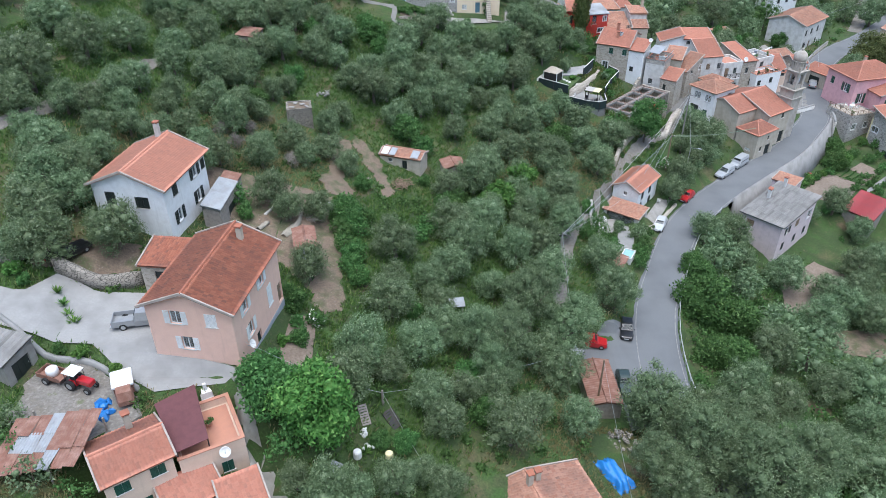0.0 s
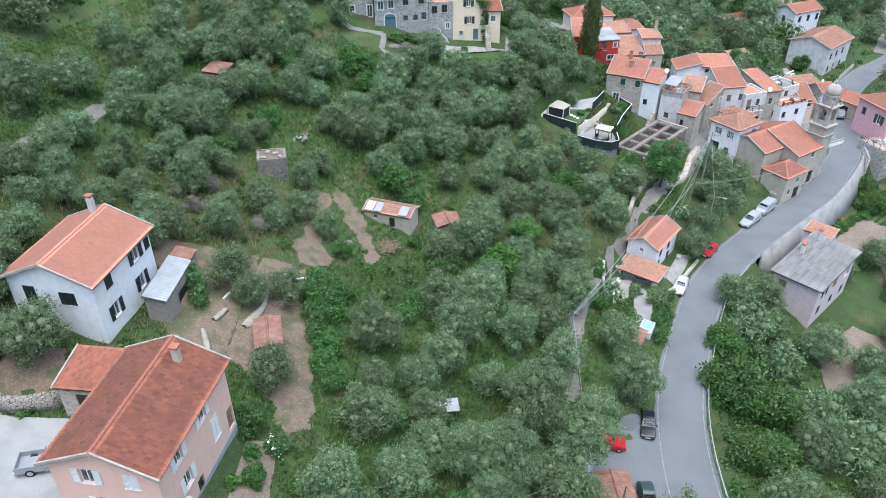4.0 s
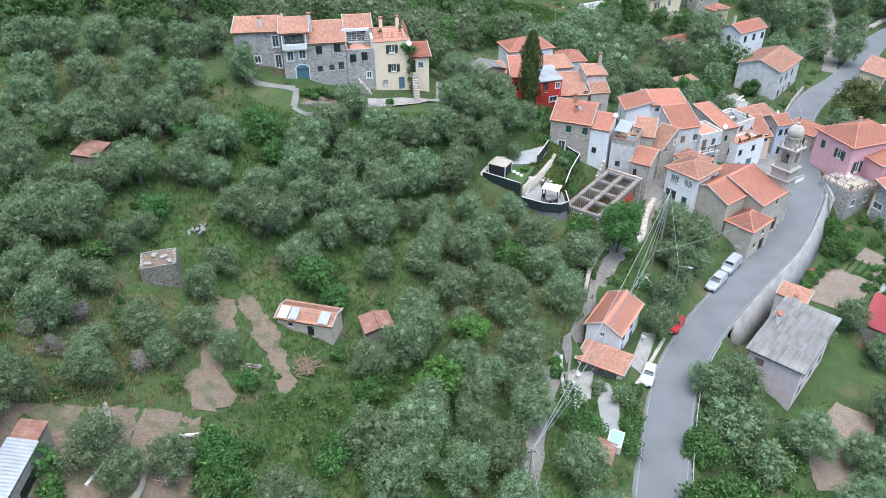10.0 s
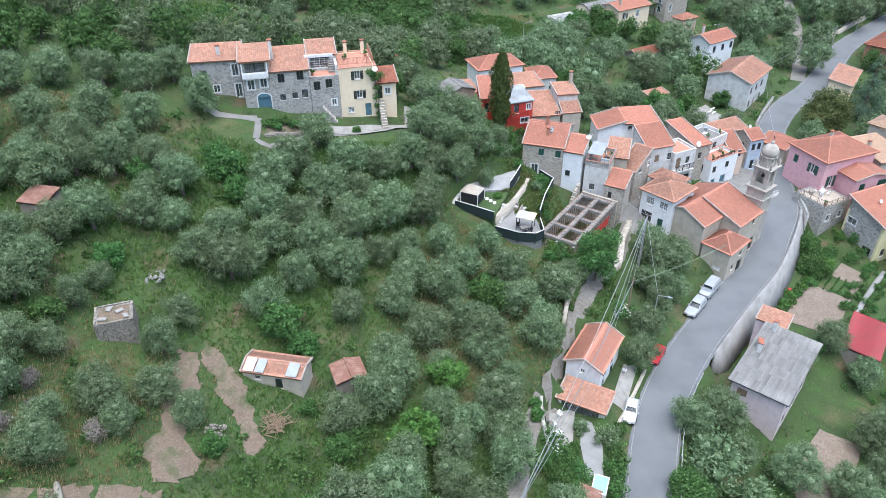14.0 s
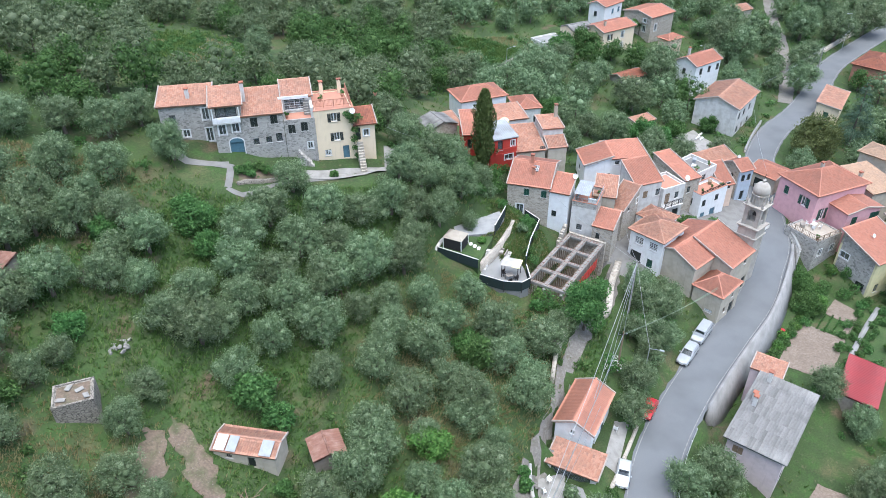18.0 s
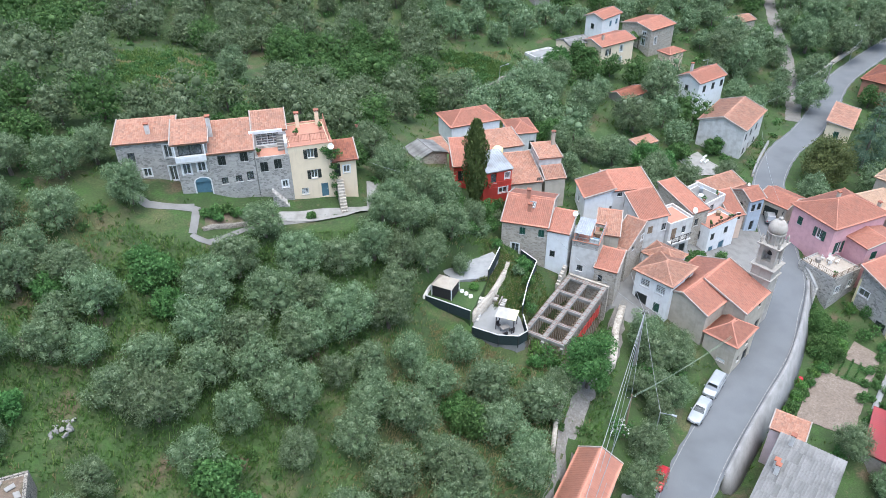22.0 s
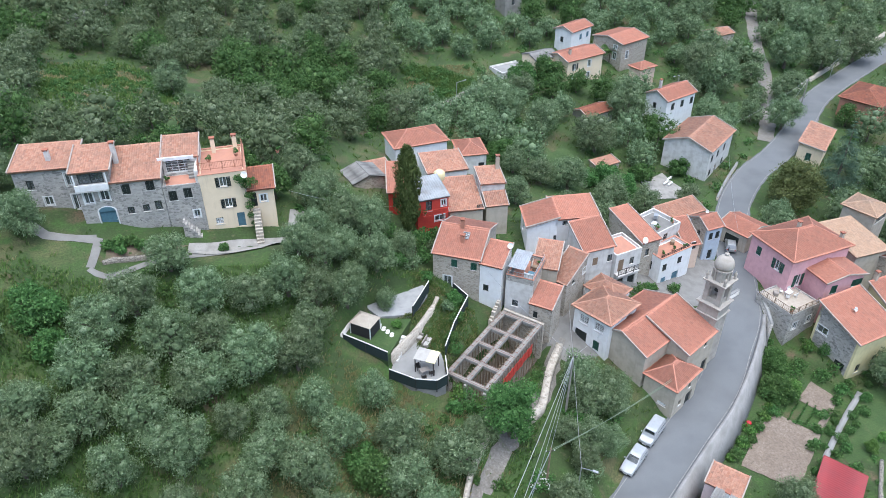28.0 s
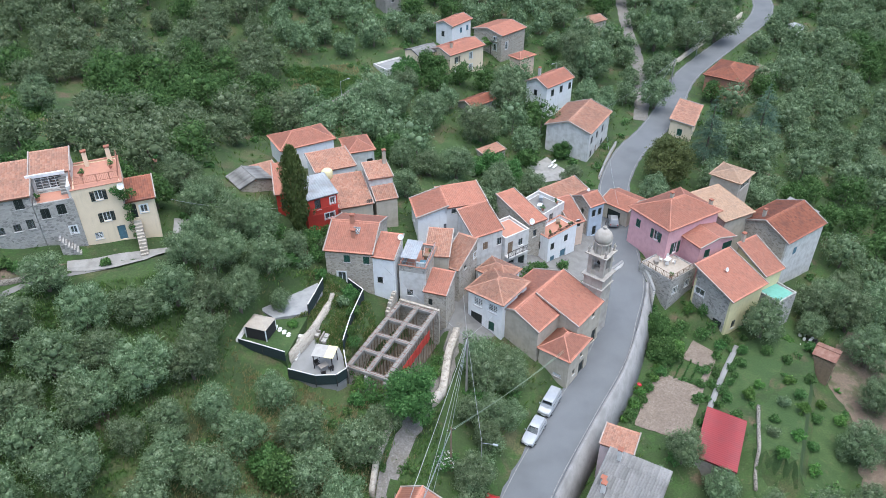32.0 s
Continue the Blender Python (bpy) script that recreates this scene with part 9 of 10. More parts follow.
heap("tarpaulin", -27.3, 41.4, 1.0, 0.5, "blue_tarp", "crumpled bright blue tarpaulin over a heap", "tarpaulin", 1, 16, 0.6)
def drape(x, y, turn, w, d, h, seed, label):
    """A sheet thrown over a low stack: flat on top, creased down the sides to the ground."""
    rng = np.random.RandomState(seed)
    k, m = 25, 21
    u, v = np.meshgrid(np.linspace(-1, 1, k), np.linspace(-1, 1, m))
    r = np.maximum(np.abs(u), np.abs(v)) + 0.06 * np.sin(9 * np.arctan2(v, u) + 1)
    c, t = math.cos(radians(turn)), math.sin(radians(turn))
    px, py = u * w / 2 * (1 + 0.05 * np.sin(v * 7)), v * d / 2 * (1 + 0.06 * np.sin(u * 6))
    q = np.column_stack([(x + px * c - py * t).ravel(), (y + px * t + py * c).ravel()])
    z = heights(q) + 0.05 + h * (1 - smooth01((r.ravel() - 0.55) / 0.45)) + 0.07 * np.sin(u * 5 + v * 9).ravel() + rng.normal(scale=0.03, size=k * m)
    ob = mesh_np("tarpaulin", np.column_stack([q, z]), grid_faces(k, m), "blue_tarp", smooth=True)
    ob.modifiers.new("thick", "SOLIDIFY").thickness = 0.02
    tagged(ob, label, "tarpaulin")


drape(16.6, 46.0, 125, 3.9, 2.2, 0.8, 2, "bright blue tarpaulin sheet draped over stored goods")
heap("gravel_heap", 18.3, 50.8, 1.6, 0.6, "dry_stone", "heap of pale broken stones", "stones", 3, 60, 0.28)
heap("ash_heap", -18.9, 108.4, 1.2, 0.3, "concrete_dark", "grey ash heap of an old fire", "ash", 4, 30, 0.3)
heap("stone_heap", -4.2, 99.5, 1.0, 0.5, "dry_stone", "heap of field stones in the grass", "stones", 5, 22, 0.3)
heap("stone_heap", -11.5, 89.6, 1.2, 0.4, "dry_stone", "scattered pale field stones beside the track", "stones", 8, 30, 0.28)
heap("rubbish_heap", 101.9, 125.6, 1.6, 0.5, "plastic_white", "mixed buckets and junk in the garden corner", "rubbish", 6, 14, 0.35)
heap("rubbish_heap", 102.6, 124.6, 1.2, 0.5, "iron", "dark pots and tools in the garden corner", "rubbish", 7, 12, 0.35)
heap("rubbish_heap", 100.6, 119.6, 1.0, 0.4, "wood", "heap of boards beside the garden hut", "rubbish", 9, 12, 0.4)


def wood_pile(x, y, r, n, label, mat, seed, z=None):
    rng = np.random.RandomState(seed)
    root = thing("branch_pile", pose(x, y, ground_z(x, y)), label, "wood pile", "wood piles")
    for i in range(n):
        an = rng.uniform(0, 6.283)
        ln = r * rng.uniform(0.5, 1.1)
        c = Vector((rng.normal(scale=r * 0.35), rng.normal(scale=r * 0.35), 0.1 + rng.uniform(0, 0.5)))
        d = Vector((math.cos(an) * ln / 2, math.sin(an) * ln / 2, rng.uniform(-0.12, 0.25)))
        part("branch", rod(bmesh.new(), c - d, c + d, rng.uniform(0.03, 0.07), 0.025, 5), mat, root)


wood_pile(-6.1, 91.4, 2.0, 70, "heap of cut reddish brushwood", "wood", 1)
wood_pile(-16.0, 75.6, 2.2, 60, "heap of grey cut branches", "wood_grey", 2)
wood_pile(-30.2, 37.0, 1.5, 20, "timber offcuts in the farmyard", "wood_grey", 3)
for x, y, a, ln in ((-15.6, 79.6, 2, 3.2), (-15.9, 77.6, 4, 3.4), (-20.5, 74.6, 70, 3.0)):
    b = thing("timber_beam", pose(x, y, ground_z(x, y) + 0.12, 0, 0, a), "pale squared timber lying on bare earth", "timber", "timbers")
    part("beam", boxes((-ln / 2, -0.13, -0.1, ln / 2, 0.13, 0.14), bevel=0.02), "white_old", b)


def net_roll(pts, w, seed):
    """A harvest net laid out in a crumpled strip along the ground."""
    rng = np.random.RandomState(seed)
    p = spline([(x, y, 0) for x, y in pts], 0.35)
    t = np.gradient(p[:, :2], axis=0)
    t /= np.hypot(t[:, 0], t[:, 1])[:, None]
    nrm = np.column_stack([-t[:, 1], t[:, 0]])
    k = 7
    rows = []
    for i, f in enumerate(np.linspace(-1, 1, k)):
        xy = p[:, :2] + nrm * (f * w / 2 * (0.75 + 0.25 * np.sin(np.arange(len(p)) * 0.4)))[:, None]
        rows.append(np.column_stack([xy, heights(xy) + 0.1 + 0.3 * (1 - f * f) * rng.uniform(0.3, 1.2, len(p)) + 0.05 * rng.normal(size=len(p))]))
    v = np.stack(rows, 1).reshape(-1, 3)
    ob = mesh_np("harvest_net", v, grid_faces(k, len(p)), "net_pale")
    ob.modifiers.new("thick", "SOLIDIFY").thickness = 0.04
    tagged(ob, "crumpled pale harvest net lying on bare earth", "net", "harvest nets")


net_roll([(-21.9, 81.6), (-21.0, 79.1), (-21.5, 76.7)], 0.55, 1)
net_roll([(-15.4, 78.1), (-17.3, 76.6), (-17.3, 73.5), (-18.4, 70.2)], 0.9, 2)
net_roll([(-20.4, 71.8), (-21.1, 69.9)], 0.6, 3)
net_roll([(-21.7, 68.3), (-20.3, 65.3)], 0.6, 4)

# ---- poles, lamps and wires ----
def pole(x, y, top, mat="concrete_dark", label="grey concrete utility pole beside the lane", arm=True):
    z = ground_z(x, y)
    root = thing("utility_pole", pose(x, y, z), label, "pole", "utility poles")
    part("shaft", rod(bmesh.new(), (0, 0, -0.6), (0, 0, top - z), 0.16, 0.09, 8), mat, root)
    if arm:
        part("cross_arm", boxes((-0.5, -0.04, top - z - 0.5, 0.5, 0.04, top - z - 0.42)), "iron", root)
        for s in (-0.45, 0, 0.45):
            part("insulator", rod(bmesh.new(), (s, 0, top - z - 0.42), (s, 0, top - z - 0.28), 0.04, 0.03, 6), "white_paint", root)
    return Vector((x, y, top - 0.3))


def wire(a, b, sag=0.5, r=0.018, label="thin dark overhead cable between poles", mat="steel"):
    bm = bmesh.new()
    a, b = Vector(a), Vector(b)
    n = 14
    p = [a.lerp(b, i / n) - Vector((0, 0, sag * 4 * (i / n) * (1 - i / n))) for i in range(n + 1)]
    side = (b - a).cross(Vector((0, 0, 1))).normalized() * r
    up = Vector((0, 0, r))
    rings = [[bm.verts.new(c + o) for o in (side, up, -side, -up)] for c in p]
    for f0, f1 in zip(rings, rings[1:]):
        for k in range(4):
            bm.faces.new((f0[k], f0[(k + 1) % 4], f1[(k + 1) % 4], f1[k]))
    bm.faces.new(rings[0][::-1])
    bm.faces.new(rings[-1])
    root = thing("overhead_cable", Matrix.Identity(4), label, "cable", "overhead cables")
    part("cable", bm, mat, root)


pa, pb = pole(15.4, 78.4, 10.9), pole(38.1, 110.5, 10.0, "wood", "dark wooden utility pole among the olives by the lane")
pc = pole(43.4, 120.6, 13.2, "concrete_dark", "tall grey concrete utility pole beside the lane")
for dz in (0.0, -0.25):
    wire(pa + Vector((0, 0, dz)), pb + Vector((0, 0, dz)), 0.6, 0.022)
    wire(pb + Vector((0, 0, dz)), (57.0, 121.6 - dz, 6.0), 0.5, 0.03, mat="cable_green")
wire(pb, pc, 0.3)
wire(pc, pa, 0.9, 0.03, "thick pale overhead cable bundle", "cable_pale")
wire(pc, (32.6, 104.2, 5.7), 0.7, 0.026, "thick pale overhead cable bundle", "cable_pale")
wire(pc, (34.2, 105.6, 4.6), 0.6, 0.02)
wire(pc, (41.1, 109.0, 8.3), 0.3, 0.02, mat="cable_pale")
wire(pc, (51.4, 129.2, 9.4), 0.4)
wire(pc, (47.5, 134.2, 9.4), 0.4, 0.03)
wire(pc, (36.6, 135.6, 14.8), 0.4)
wire(pa, (14.8, 60.0, 6.5), 0.5)
wire(pa, (33.0, 103.0, 5.6), 0.8)
pd = pole(-5.5, 47.3, 13.6, "wood_grey", "leaning grey wooden pole in the grove", False)
wire(pd, (14.5, 60, 7.0), 0.6)
wire(pd, (-16.8, 46.6, 20.0), 0.6)
wire(pd, (5.0, 30.0, 9.0), 0.5)
pe = pole(17.2, 57.5, 8.0, "wood", "wooden pole rising beside the rusty shed", False)
wire(pe, (16.6, 40, 7.0), 0.3)
pf = pole(119.5, 196.5, 13.0, "concrete_dark", "grey concrete pole by the lane junction")
wire(pf, (107, 187.0, 8.0), 0.8)
wire(pf, (134, 207, 13.5), 0.8)
wire((92.6, 183.2, 8.4), pf, 0.8)
wire((80.5, 150.4, 7.4), (92, 176, 7.8), 1.0)
wire((12.6, 142.4, 25.0), (28, 151.6, 16.0), 0.8)


def street_lamp(x, y, top, a, label="slim grey street lamp with a short arm", reach=1.6):
    z = ground_z(x, y)
    root = thing("street_lamp", pose(x, y, z, 0, 0, a), label, "street lamp", "street lamps")
    h = top - z
    part("pole", rod(bmesh.new(), (0, 0, -0.5), (0, 0, h), 0.08, 0.05, 8), "steel", root)
    part("arm", rod(bmesh.new(), (0, 0, h - 0.05), (reach, 0, h + 0.15), 0.035, 0.03, 6), "steel", root)
    hd = part("lamp_head", boxes((reach - 0.1, -0.12, h + 0.08, reach + 0.5, 0.12, h + 0.22), bevel=0.03), "steel", root)
    part("lens", boxes((reach, -0.09, h + 0.05, reach + 0.44, 0.09, h + 0.078)), "lamp_glass", hd)


street_lamp(41.1, 109.0, 8.2, -35, reach=1.3)
street_lamp(42.2, 191.2, 18.6, 20, "tall grey street lamp on the grass terraces")
street_lamp(138.5, 214.5, 14.5, 200, "street lamp leaning over the climbing road")
street_lamp(93.5, 203.5, 12.5, 210, "small street lamp beside the garden")


# ---- small things on roofs and walls ----
def dish(m, r=0.4):
    root = thing("satellite_dish", m, "white satellite dish on a short bracket", "satellite dish", "satellite dishes")
    bm = lathe(bmesh.new(), [(0.02, 0.0), (r * 0.5, 0.03), (r * 0.85, 0.1), (r, 0.16), (r * 0.97, 0.175), (r * 0.8, 0.12), (r * 0.4, 0.05), (0.02, 0.03)], 16)
    bm.transform(Matrix.Translation((0, -0.35, 0.25)) @ Matrix.Rotation(radians(60), 4, "X"))
    part("reflector", bm, "plastic_white", root, smooth=True)
    part("bracket", boxes((-0.025, -0.3, 0.0, 0.025, 0.03, 0.05), (-0.025, -0.3, 0.05, 0.025, -0.25, 0.3)), "steel", root)
    part("receiver", rod(bmesh.new(), (0, -0.35, 0.3), (0, -0.75, 0.42), 0.02, 0.03, 6), "steel", root)


dish(pose(*corner((-17.2, 45.9), 80, 1.6, -0.03), 18.8, 0, 0, 80))
dish(pose(*corner((-18.3, 37.7), 28, 1.4, -0.02), 16.0, 0, 0, 20), 0.45)
dish(pose(*corner((2.6, 140.3), 5, 5.2, -0.02), 28.4, 0, 0, 9))
dish(pose(*corner((61.9, 145.0), 16, 0.4, 0.4), 10.5, 0, 0, 16), 0.5)
dish(pose(*corner((35.7, 136.3), -31, 2.8, 3.6), 16.85, 0, 0, -10))
dish(pose(*corner((36.6, 166.2), -14, 0.2, 0.6), 14.9, 0, 0, 0))
dish(pose(*corner((87.7, 127.7), 17, 3.2, 4.4), 4.2, 0, 0, 17), 0.35)
dish(pose(*corner((75.2, 150.3), 14, 2.0, 3.4), 9.0, 0, 0, 10), 0.3)


def skylight(S, turn, u, v, z, w, h, slope, label="glazed roof window with a grey frame"):
    root = thing("roof_window", pose(*corner(S, turn, u, v), z, 0, 0, turn) @ pose(0, 0, 0, slope), label, "roof window", "roof windows")
    part("frame", boxes((-w / 2, -h / 2, 0, -w / 2 + 0.07, h / 2, 0.14), (w / 2 - 0.07, -h / 2, 0, w / 2, h / 2, 0.14), (-w / 2 + 0.07, -h / 2, 0, w / 2 - 0.07, -h / 2 + 0.07, 0.14), (-w / 2 + 0.07, h / 2 - 0.07, 0, w / 2 - 0.07, h / 2, 0.14)), "zinc", root)
    part("pane", boxes((-w / 2 + 0.07, -h / 2 + 0.07, 0.06, w / 2 - 0.07, h / 2 - 0.07, 0.08)), "glass", root)


skylight((30.0, 139.1), -26, 3.6, 3.1, 17.45, 0.9, 1.1, 21)
FARM = (-11.35, 139.25)
lg = thing("loggia_parapet", pose(*corner(FARM, 4, 0.75, -0.5), 28.75, 0, 0, 4), "white balustrade below the open loggia", "balcony")
part("floor", boxes((0.05, 0, -0.15, 3.6, 0.46, 0.0)), "white_old", lg)
part("front", boxes((0.05, 0, 0.0, 3.6, 0.12, 0.75)), "white", lg)
for i in range(15):
    part("baluster", boxes((0.15 + i * 0.235, -0.04, 0.06, 0.25 + i * 0.235, 0.0, 0.62), bevel=0.01), "white", lg)
for u in (0.05, 3.45):
    part("post", boxes((u, 0.13, 0.0, u + 0.15, 0.28, 2.0)), "white", lg)
sw = thing("terrace_wall", pose(*corner(FARM, 4, 13.55, 0.3), 28.0, 0, 0, 4), "stepped white parapet and stair up to the roof", "wall")
part("parapet", boxes((0.1, 0.0, 0.0, 0.48, 7.0, 1.5)), "white_old", sw)
for i in range(7):
    part("step", boxes((-0.75, 1.2 + i * 0.3, 0.0, 0.08, 1.5 + i * 0.3, 0.25 + i * 0.25)), "concrete_dark", sw)
part("verge", boxes((-4.05, 2.55, 1.9, 0.05, 2.8, 2.3)), "white", sw)
ad = thing("arched_door_head", pose(*corner(FARM, 4, 3.35, 0.0), 25.7, 0, 0, 4), "blue boarded arch above the farmhouse door", "door")
for rr, y0, mt, nm in ((0.9, -0.05, "blue_paint", "panel"), (1.06, -0.03, "white_paint", "surround")):
    bm = bmesh.new()
    an = [math.pi * k / 14 for k in range(15)]
    f0 = [bm.verts.new((rr * math.cos(a), y0, 0.62 * rr * math.sin(a))) for a in an]
    f1 = [bm.verts.new((rr * math.cos(a), 0.05, 0.62 * rr * math.sin(a))) for a in an]
    bm.faces.new(f0)
    bm.faces.new(f1[::-1])
    for k in range(15):
        bm.faces.new((f0[k], f1[k], f1[(k + 1) % 15], f0[(k + 1) % 15]))
    bmesh.ops.recalc_face_normals(bm, faces=bm.faces[:])
    part(nm, bm, mt, ad)
for u in (-1.06, 0.92):
    part("jamb", boxes((u, -0.03, -2.4, u + 0.14, 0.0, -0.02)), "white_paint", ad)
ss = thing("stone_stairs", pose(*corner(FARM, 4, 11.4, -0.05), 19.6, 0, 0, 4), "rough stone outside stair along the farmhouse", "stairs")
for i in range(11):
    part("step", boxes((i * 0.24, -1.3, 0.0, i * 0.24 + 0.24, -0.02, 4.1 - i * 0.3)), "stone", ss)
cs = thing("stone_stairs", pose(*corner((8.0, 140.7), 5, 0.15, 0.0), 20.0, 0, 0, 5), "pale stone steps climbing to the wing's door", "stairs")
for i in range(12):
    part("step", boxes((0, -0.3 - i * 0.28, 0.0, 0.85, -0.02 - i * 0.28, 3.8 - i * 0.3)), "stone_warm", cs)
bk = thing("water_tank", pose(33.6, 157.0, 16.9), "pale yellow plastic water tank on a roof", "water tank")
part("tank", lathe(bmesh.new(), [(0.75, 0), (0.85, 0.15), (0.85, 1.2), (0.6, 1.45), (0.2, 1.5)], 16), "yellow", bk, smooth=True)


def pot(x, y, z, seed, mat="leaf_green", blossom=False):
    rng = np.random.RandomState(seed)
    root = thing("potted_plant", pose(x, y, z), "leafy green plant in a terracotta pot", "potted plant", "potted plants")
    part("pot", lathe(bmesh.new(), [(0.16, 0), (0.24, 0.32), (0.26, 0.36)], 10), "brick", root)
    v, f = crown(rng, 0.42, 110, 0.2, lobes=4, narrow=0.6)
    v[:, 2] += 0.65
    mesh_np("foliage", v, f, mat, root)


for i, (S, turn, u, v, z) in enumerate((((-18.3, 37.7), 28, 0.9, 3.2, 15.9), ((64.9, 144.0), 24, 1.6, 1.0, 7.3), ((64.9, 144.0), 24, 3.8, 1.2, 7.3), ((81.5, 134.4), 20, 5.4, 5.2, 2.7), ((81.5, 134.4), 20, 0.7, 0.7, 2.7), ((7.6, 139.3), 9, 5.0, 6.6, 28.2), ((65.7, 148.0), 28, 1.0, 1.0, 9.6), ((38.9, 135.1), -32, 0.8, 4.6, 13.6))):
    pot(*corner(S, turn, u, v), z, 40 + i)
# climbing plant on the cream house, flowering bushes, agaves
def bush(x, y, r, mat, label, seed, name="shrub", z=None, leaves=420, size=0.26, tall=0.8, narrow=0.65):
    rng = np.random.RandomState(seed)
    root = thing(name, pose(x, y, ground_z(x, y) if z is None else z), label, "bush", "garden bushes")
    v, f = clumped_crown(rng, r, leaves, size, lobes=12, narrow=narrow, flat=tall, big=0.42, heart=0.4) if narrow > 0.2 else crown(rng, r, leaves, size, lobes=9, narrow=narrow, flat=tall)
    v[:, 2] = np.abs(v[:, 2] + r * 0.7)
    mesh_np("foliage", v, f, mat, root)
    part("stem", rod(bmesh.new(), (0, 0, -0.3), (0, 0, r * 0.8), 0.06, 0.04, 5), "bark", root)
    return root


def blossoms(root, r, seed, n=90, mat="blossom"):
    v, f = crown(np.random.RandomState(seed), r * 1.04, n, 0.2, lobes=9, narrow=0.9, flat=0.8)
    v[:, 2] = np.abs(v[:, 2] + r * 0.7)
    mesh_np("blossom", v, f, mat, root)


b = bush(37.4, 110.6, 1.5, "leaf_green", "tall bush covered with white flowers", 1)
blossoms(b, 1.5, 1, 130)
b = bush(-12.6, 55.8, 1.1, "leaf_green", "rose bush with pale pink flowers", 2)
blossoms(b, 1.1, 2, 70)
bush(24.2, 129.6, 0.55, "leaf_bright", "round yellow-green shrub on the lawn terrace", 3, z=12.3)
for i, (x, y, r) in enumerate(((86.0, 117.0, 0.7), (90.0, 113.5, 0.9), (92.6, 111.8, 0.8), (85.0, 107.4, 0.9), (88.8, 108.0, 0.8), (81.0, 106.2, 0.7), (95.5, 113.8, 0.7), (84.0, 111.0, 0.6), (91.6, 122.6, 0.9), (97.4, 124.6, 1.0), (93.4, 120.0, 0.8), (86.6, 121.4, 0.6))):
    bush(x, y, r, "leaf_bright" if i % 3 == 0 else "leaf_green", "young garden shrub on the grass", 10 + i)
for i, (x, y, r) in enumerate(((77.4, 127.0, 1.6), (79.6, 128.6, 1.5), (75.6, 124.6, 1.3), (81.8, 130.4, 1.4), (84.0, 128.0, 1.2), (85.4, 125.4, 1.0), (76.4, 126.0, 1.5), (74.4, 125.6, 1.4), (79.8, 118.9, 0.5), (81.6, 120.6, 0.5), (77.6, 116.9, 0.5), (74.2, 113.4, 0.6))):
    bush(x, y, r, "leaf_green", "leafy green bush at the edge of the vegetable bed", 30 + i)
for i, (u, z) in enumerate(((0, 27.2), (0.2, 25.8), (0.0, 24.4), (0.3, 23.0), (0.6, 21.6), (-0.4, 27.9), (-0.9, 28.2), (1.0, 27.6))):
    bush(*corner((8.15, 140.75), 5, u * 0.8 - 0.3, -0.1), 0.62, "leaf_green", "climbing vine on the cream house wall", 50 + i, "vine", z - 0.5, 170, 0.24)
for i, (x, y) in enumerate(((-36.4, 54.4), (-35.4, 53.2), (-34.6, 52.2), (-33.8, 51.4), (100.2, 115.8), (-6.6, 41.6))):
    z = ground_z(x, y)
    rng = np.random.RandomState(70 + i)
    root = thing("agave", pose(x, y, z), "spiky yellow-green agave plant beside the drive", "plant", "agaves")
    n = 26
    an = rng.uniform(0, 6.283, n)
    el = rng.uniform(0.3, 1.3, n)
    d = np.column_stack([np.cos(an) * np.cos(el), np.sin(an) * np.cos(el), np.sin(el)]) * rng.uniform(0.6, 1.0, n)[:, None]
    s = np.column_stack([-np.sin(an), np.cos(an), np.zeros(n)]) * 0.07
    o = np.zeros((n, 3))
    mesh_np("leaves", np.stack([o - s, o + s, d * 0.6 + s, d, d * 0.6 - s], 1).reshape(-1, 3), np.arange(n * 5).reshape(-1, 5), "leaf_bright", root)
# palm beside the far stone house
pr = np.random.RandomState(8)
root = thing("palm_tree", pose(83.4, 218.6, ground_z(83.4, 218.6)), "broad date palm with arching green fronds", "palm tree")
part("trunk", rod(bmesh.new(), (0, 0, -0.4), (0, 0, 2.6), 0.4, 0.34, 9), "bark", root)
vs, fs, n = [], [], 0
for k in range(46):
    an, el = pr.uniform(0, 6.283), pr.uniform(-0.2, 1.3)
    for j in range(14):
        f = (j + 1) / 14
        c = np.array([math.cos(an) * f * 3.0 * math.cos(el * 0.7), math.sin(an) * f * 3.0 * math.cos(el * 0.7), 2.6 + 3.0 * f * math.sin(el) - 1.6 * f * f])
        for sgn in (-1, 1):
            s = np.array([-math.sin(an), math.cos(an), -0.35]) * sgn * 0.5 * (1.1 - f * 0.6)
            t = np.array([math.cos(an), math.sin(an), 0.1]) * 0.09
            vs += [c - t, c + s * 0.5, c + s + t * 2, c + t]
            fs.append((n, n + 1, n + 2, n + 3))
            n += 4
mesh_np("fronds", vs, fs, "leaf_green", root)
# oddments in the gardens
for x, y, z, mat, lab in ((69.2, 121.2, None, "car_red", "red plastic bin against the wall"), (-4.6, 41.6, None, "yellow", "yellow plastic barrel in the grove"), (-7.2, 41.0, None, "plastic_white", "white plastic barrel in the grove")):
    root = thing("barrel", pose(x, y, ground_z(x, y)), lab, "barrel", "barrels")
    part("body", lathe(bmesh.new(), [(0.3, 0), (0.36, 0.1), (0.36, 0.75), (0.28, 0.85), (0.1, 0.88)], 12), mat, root)
for x, y, a in ((22.6, 91.4, 30), (23.8, 92.6, 80), (22.2, 90.2, 10)):
    chair(pose(x, y, ground_z(x, y) + 0.02, 0, 0, a))
table(pose(23.4, 91.0, ground_z(23.4, 91.0) + 0.02, 0, 0, 40))
pool = thing("water_trough", pose(26.6, 86.0, ground_z(26.6, 86.0), 0, 0, 62), "rectangular basin covered with pale green film", "basin")
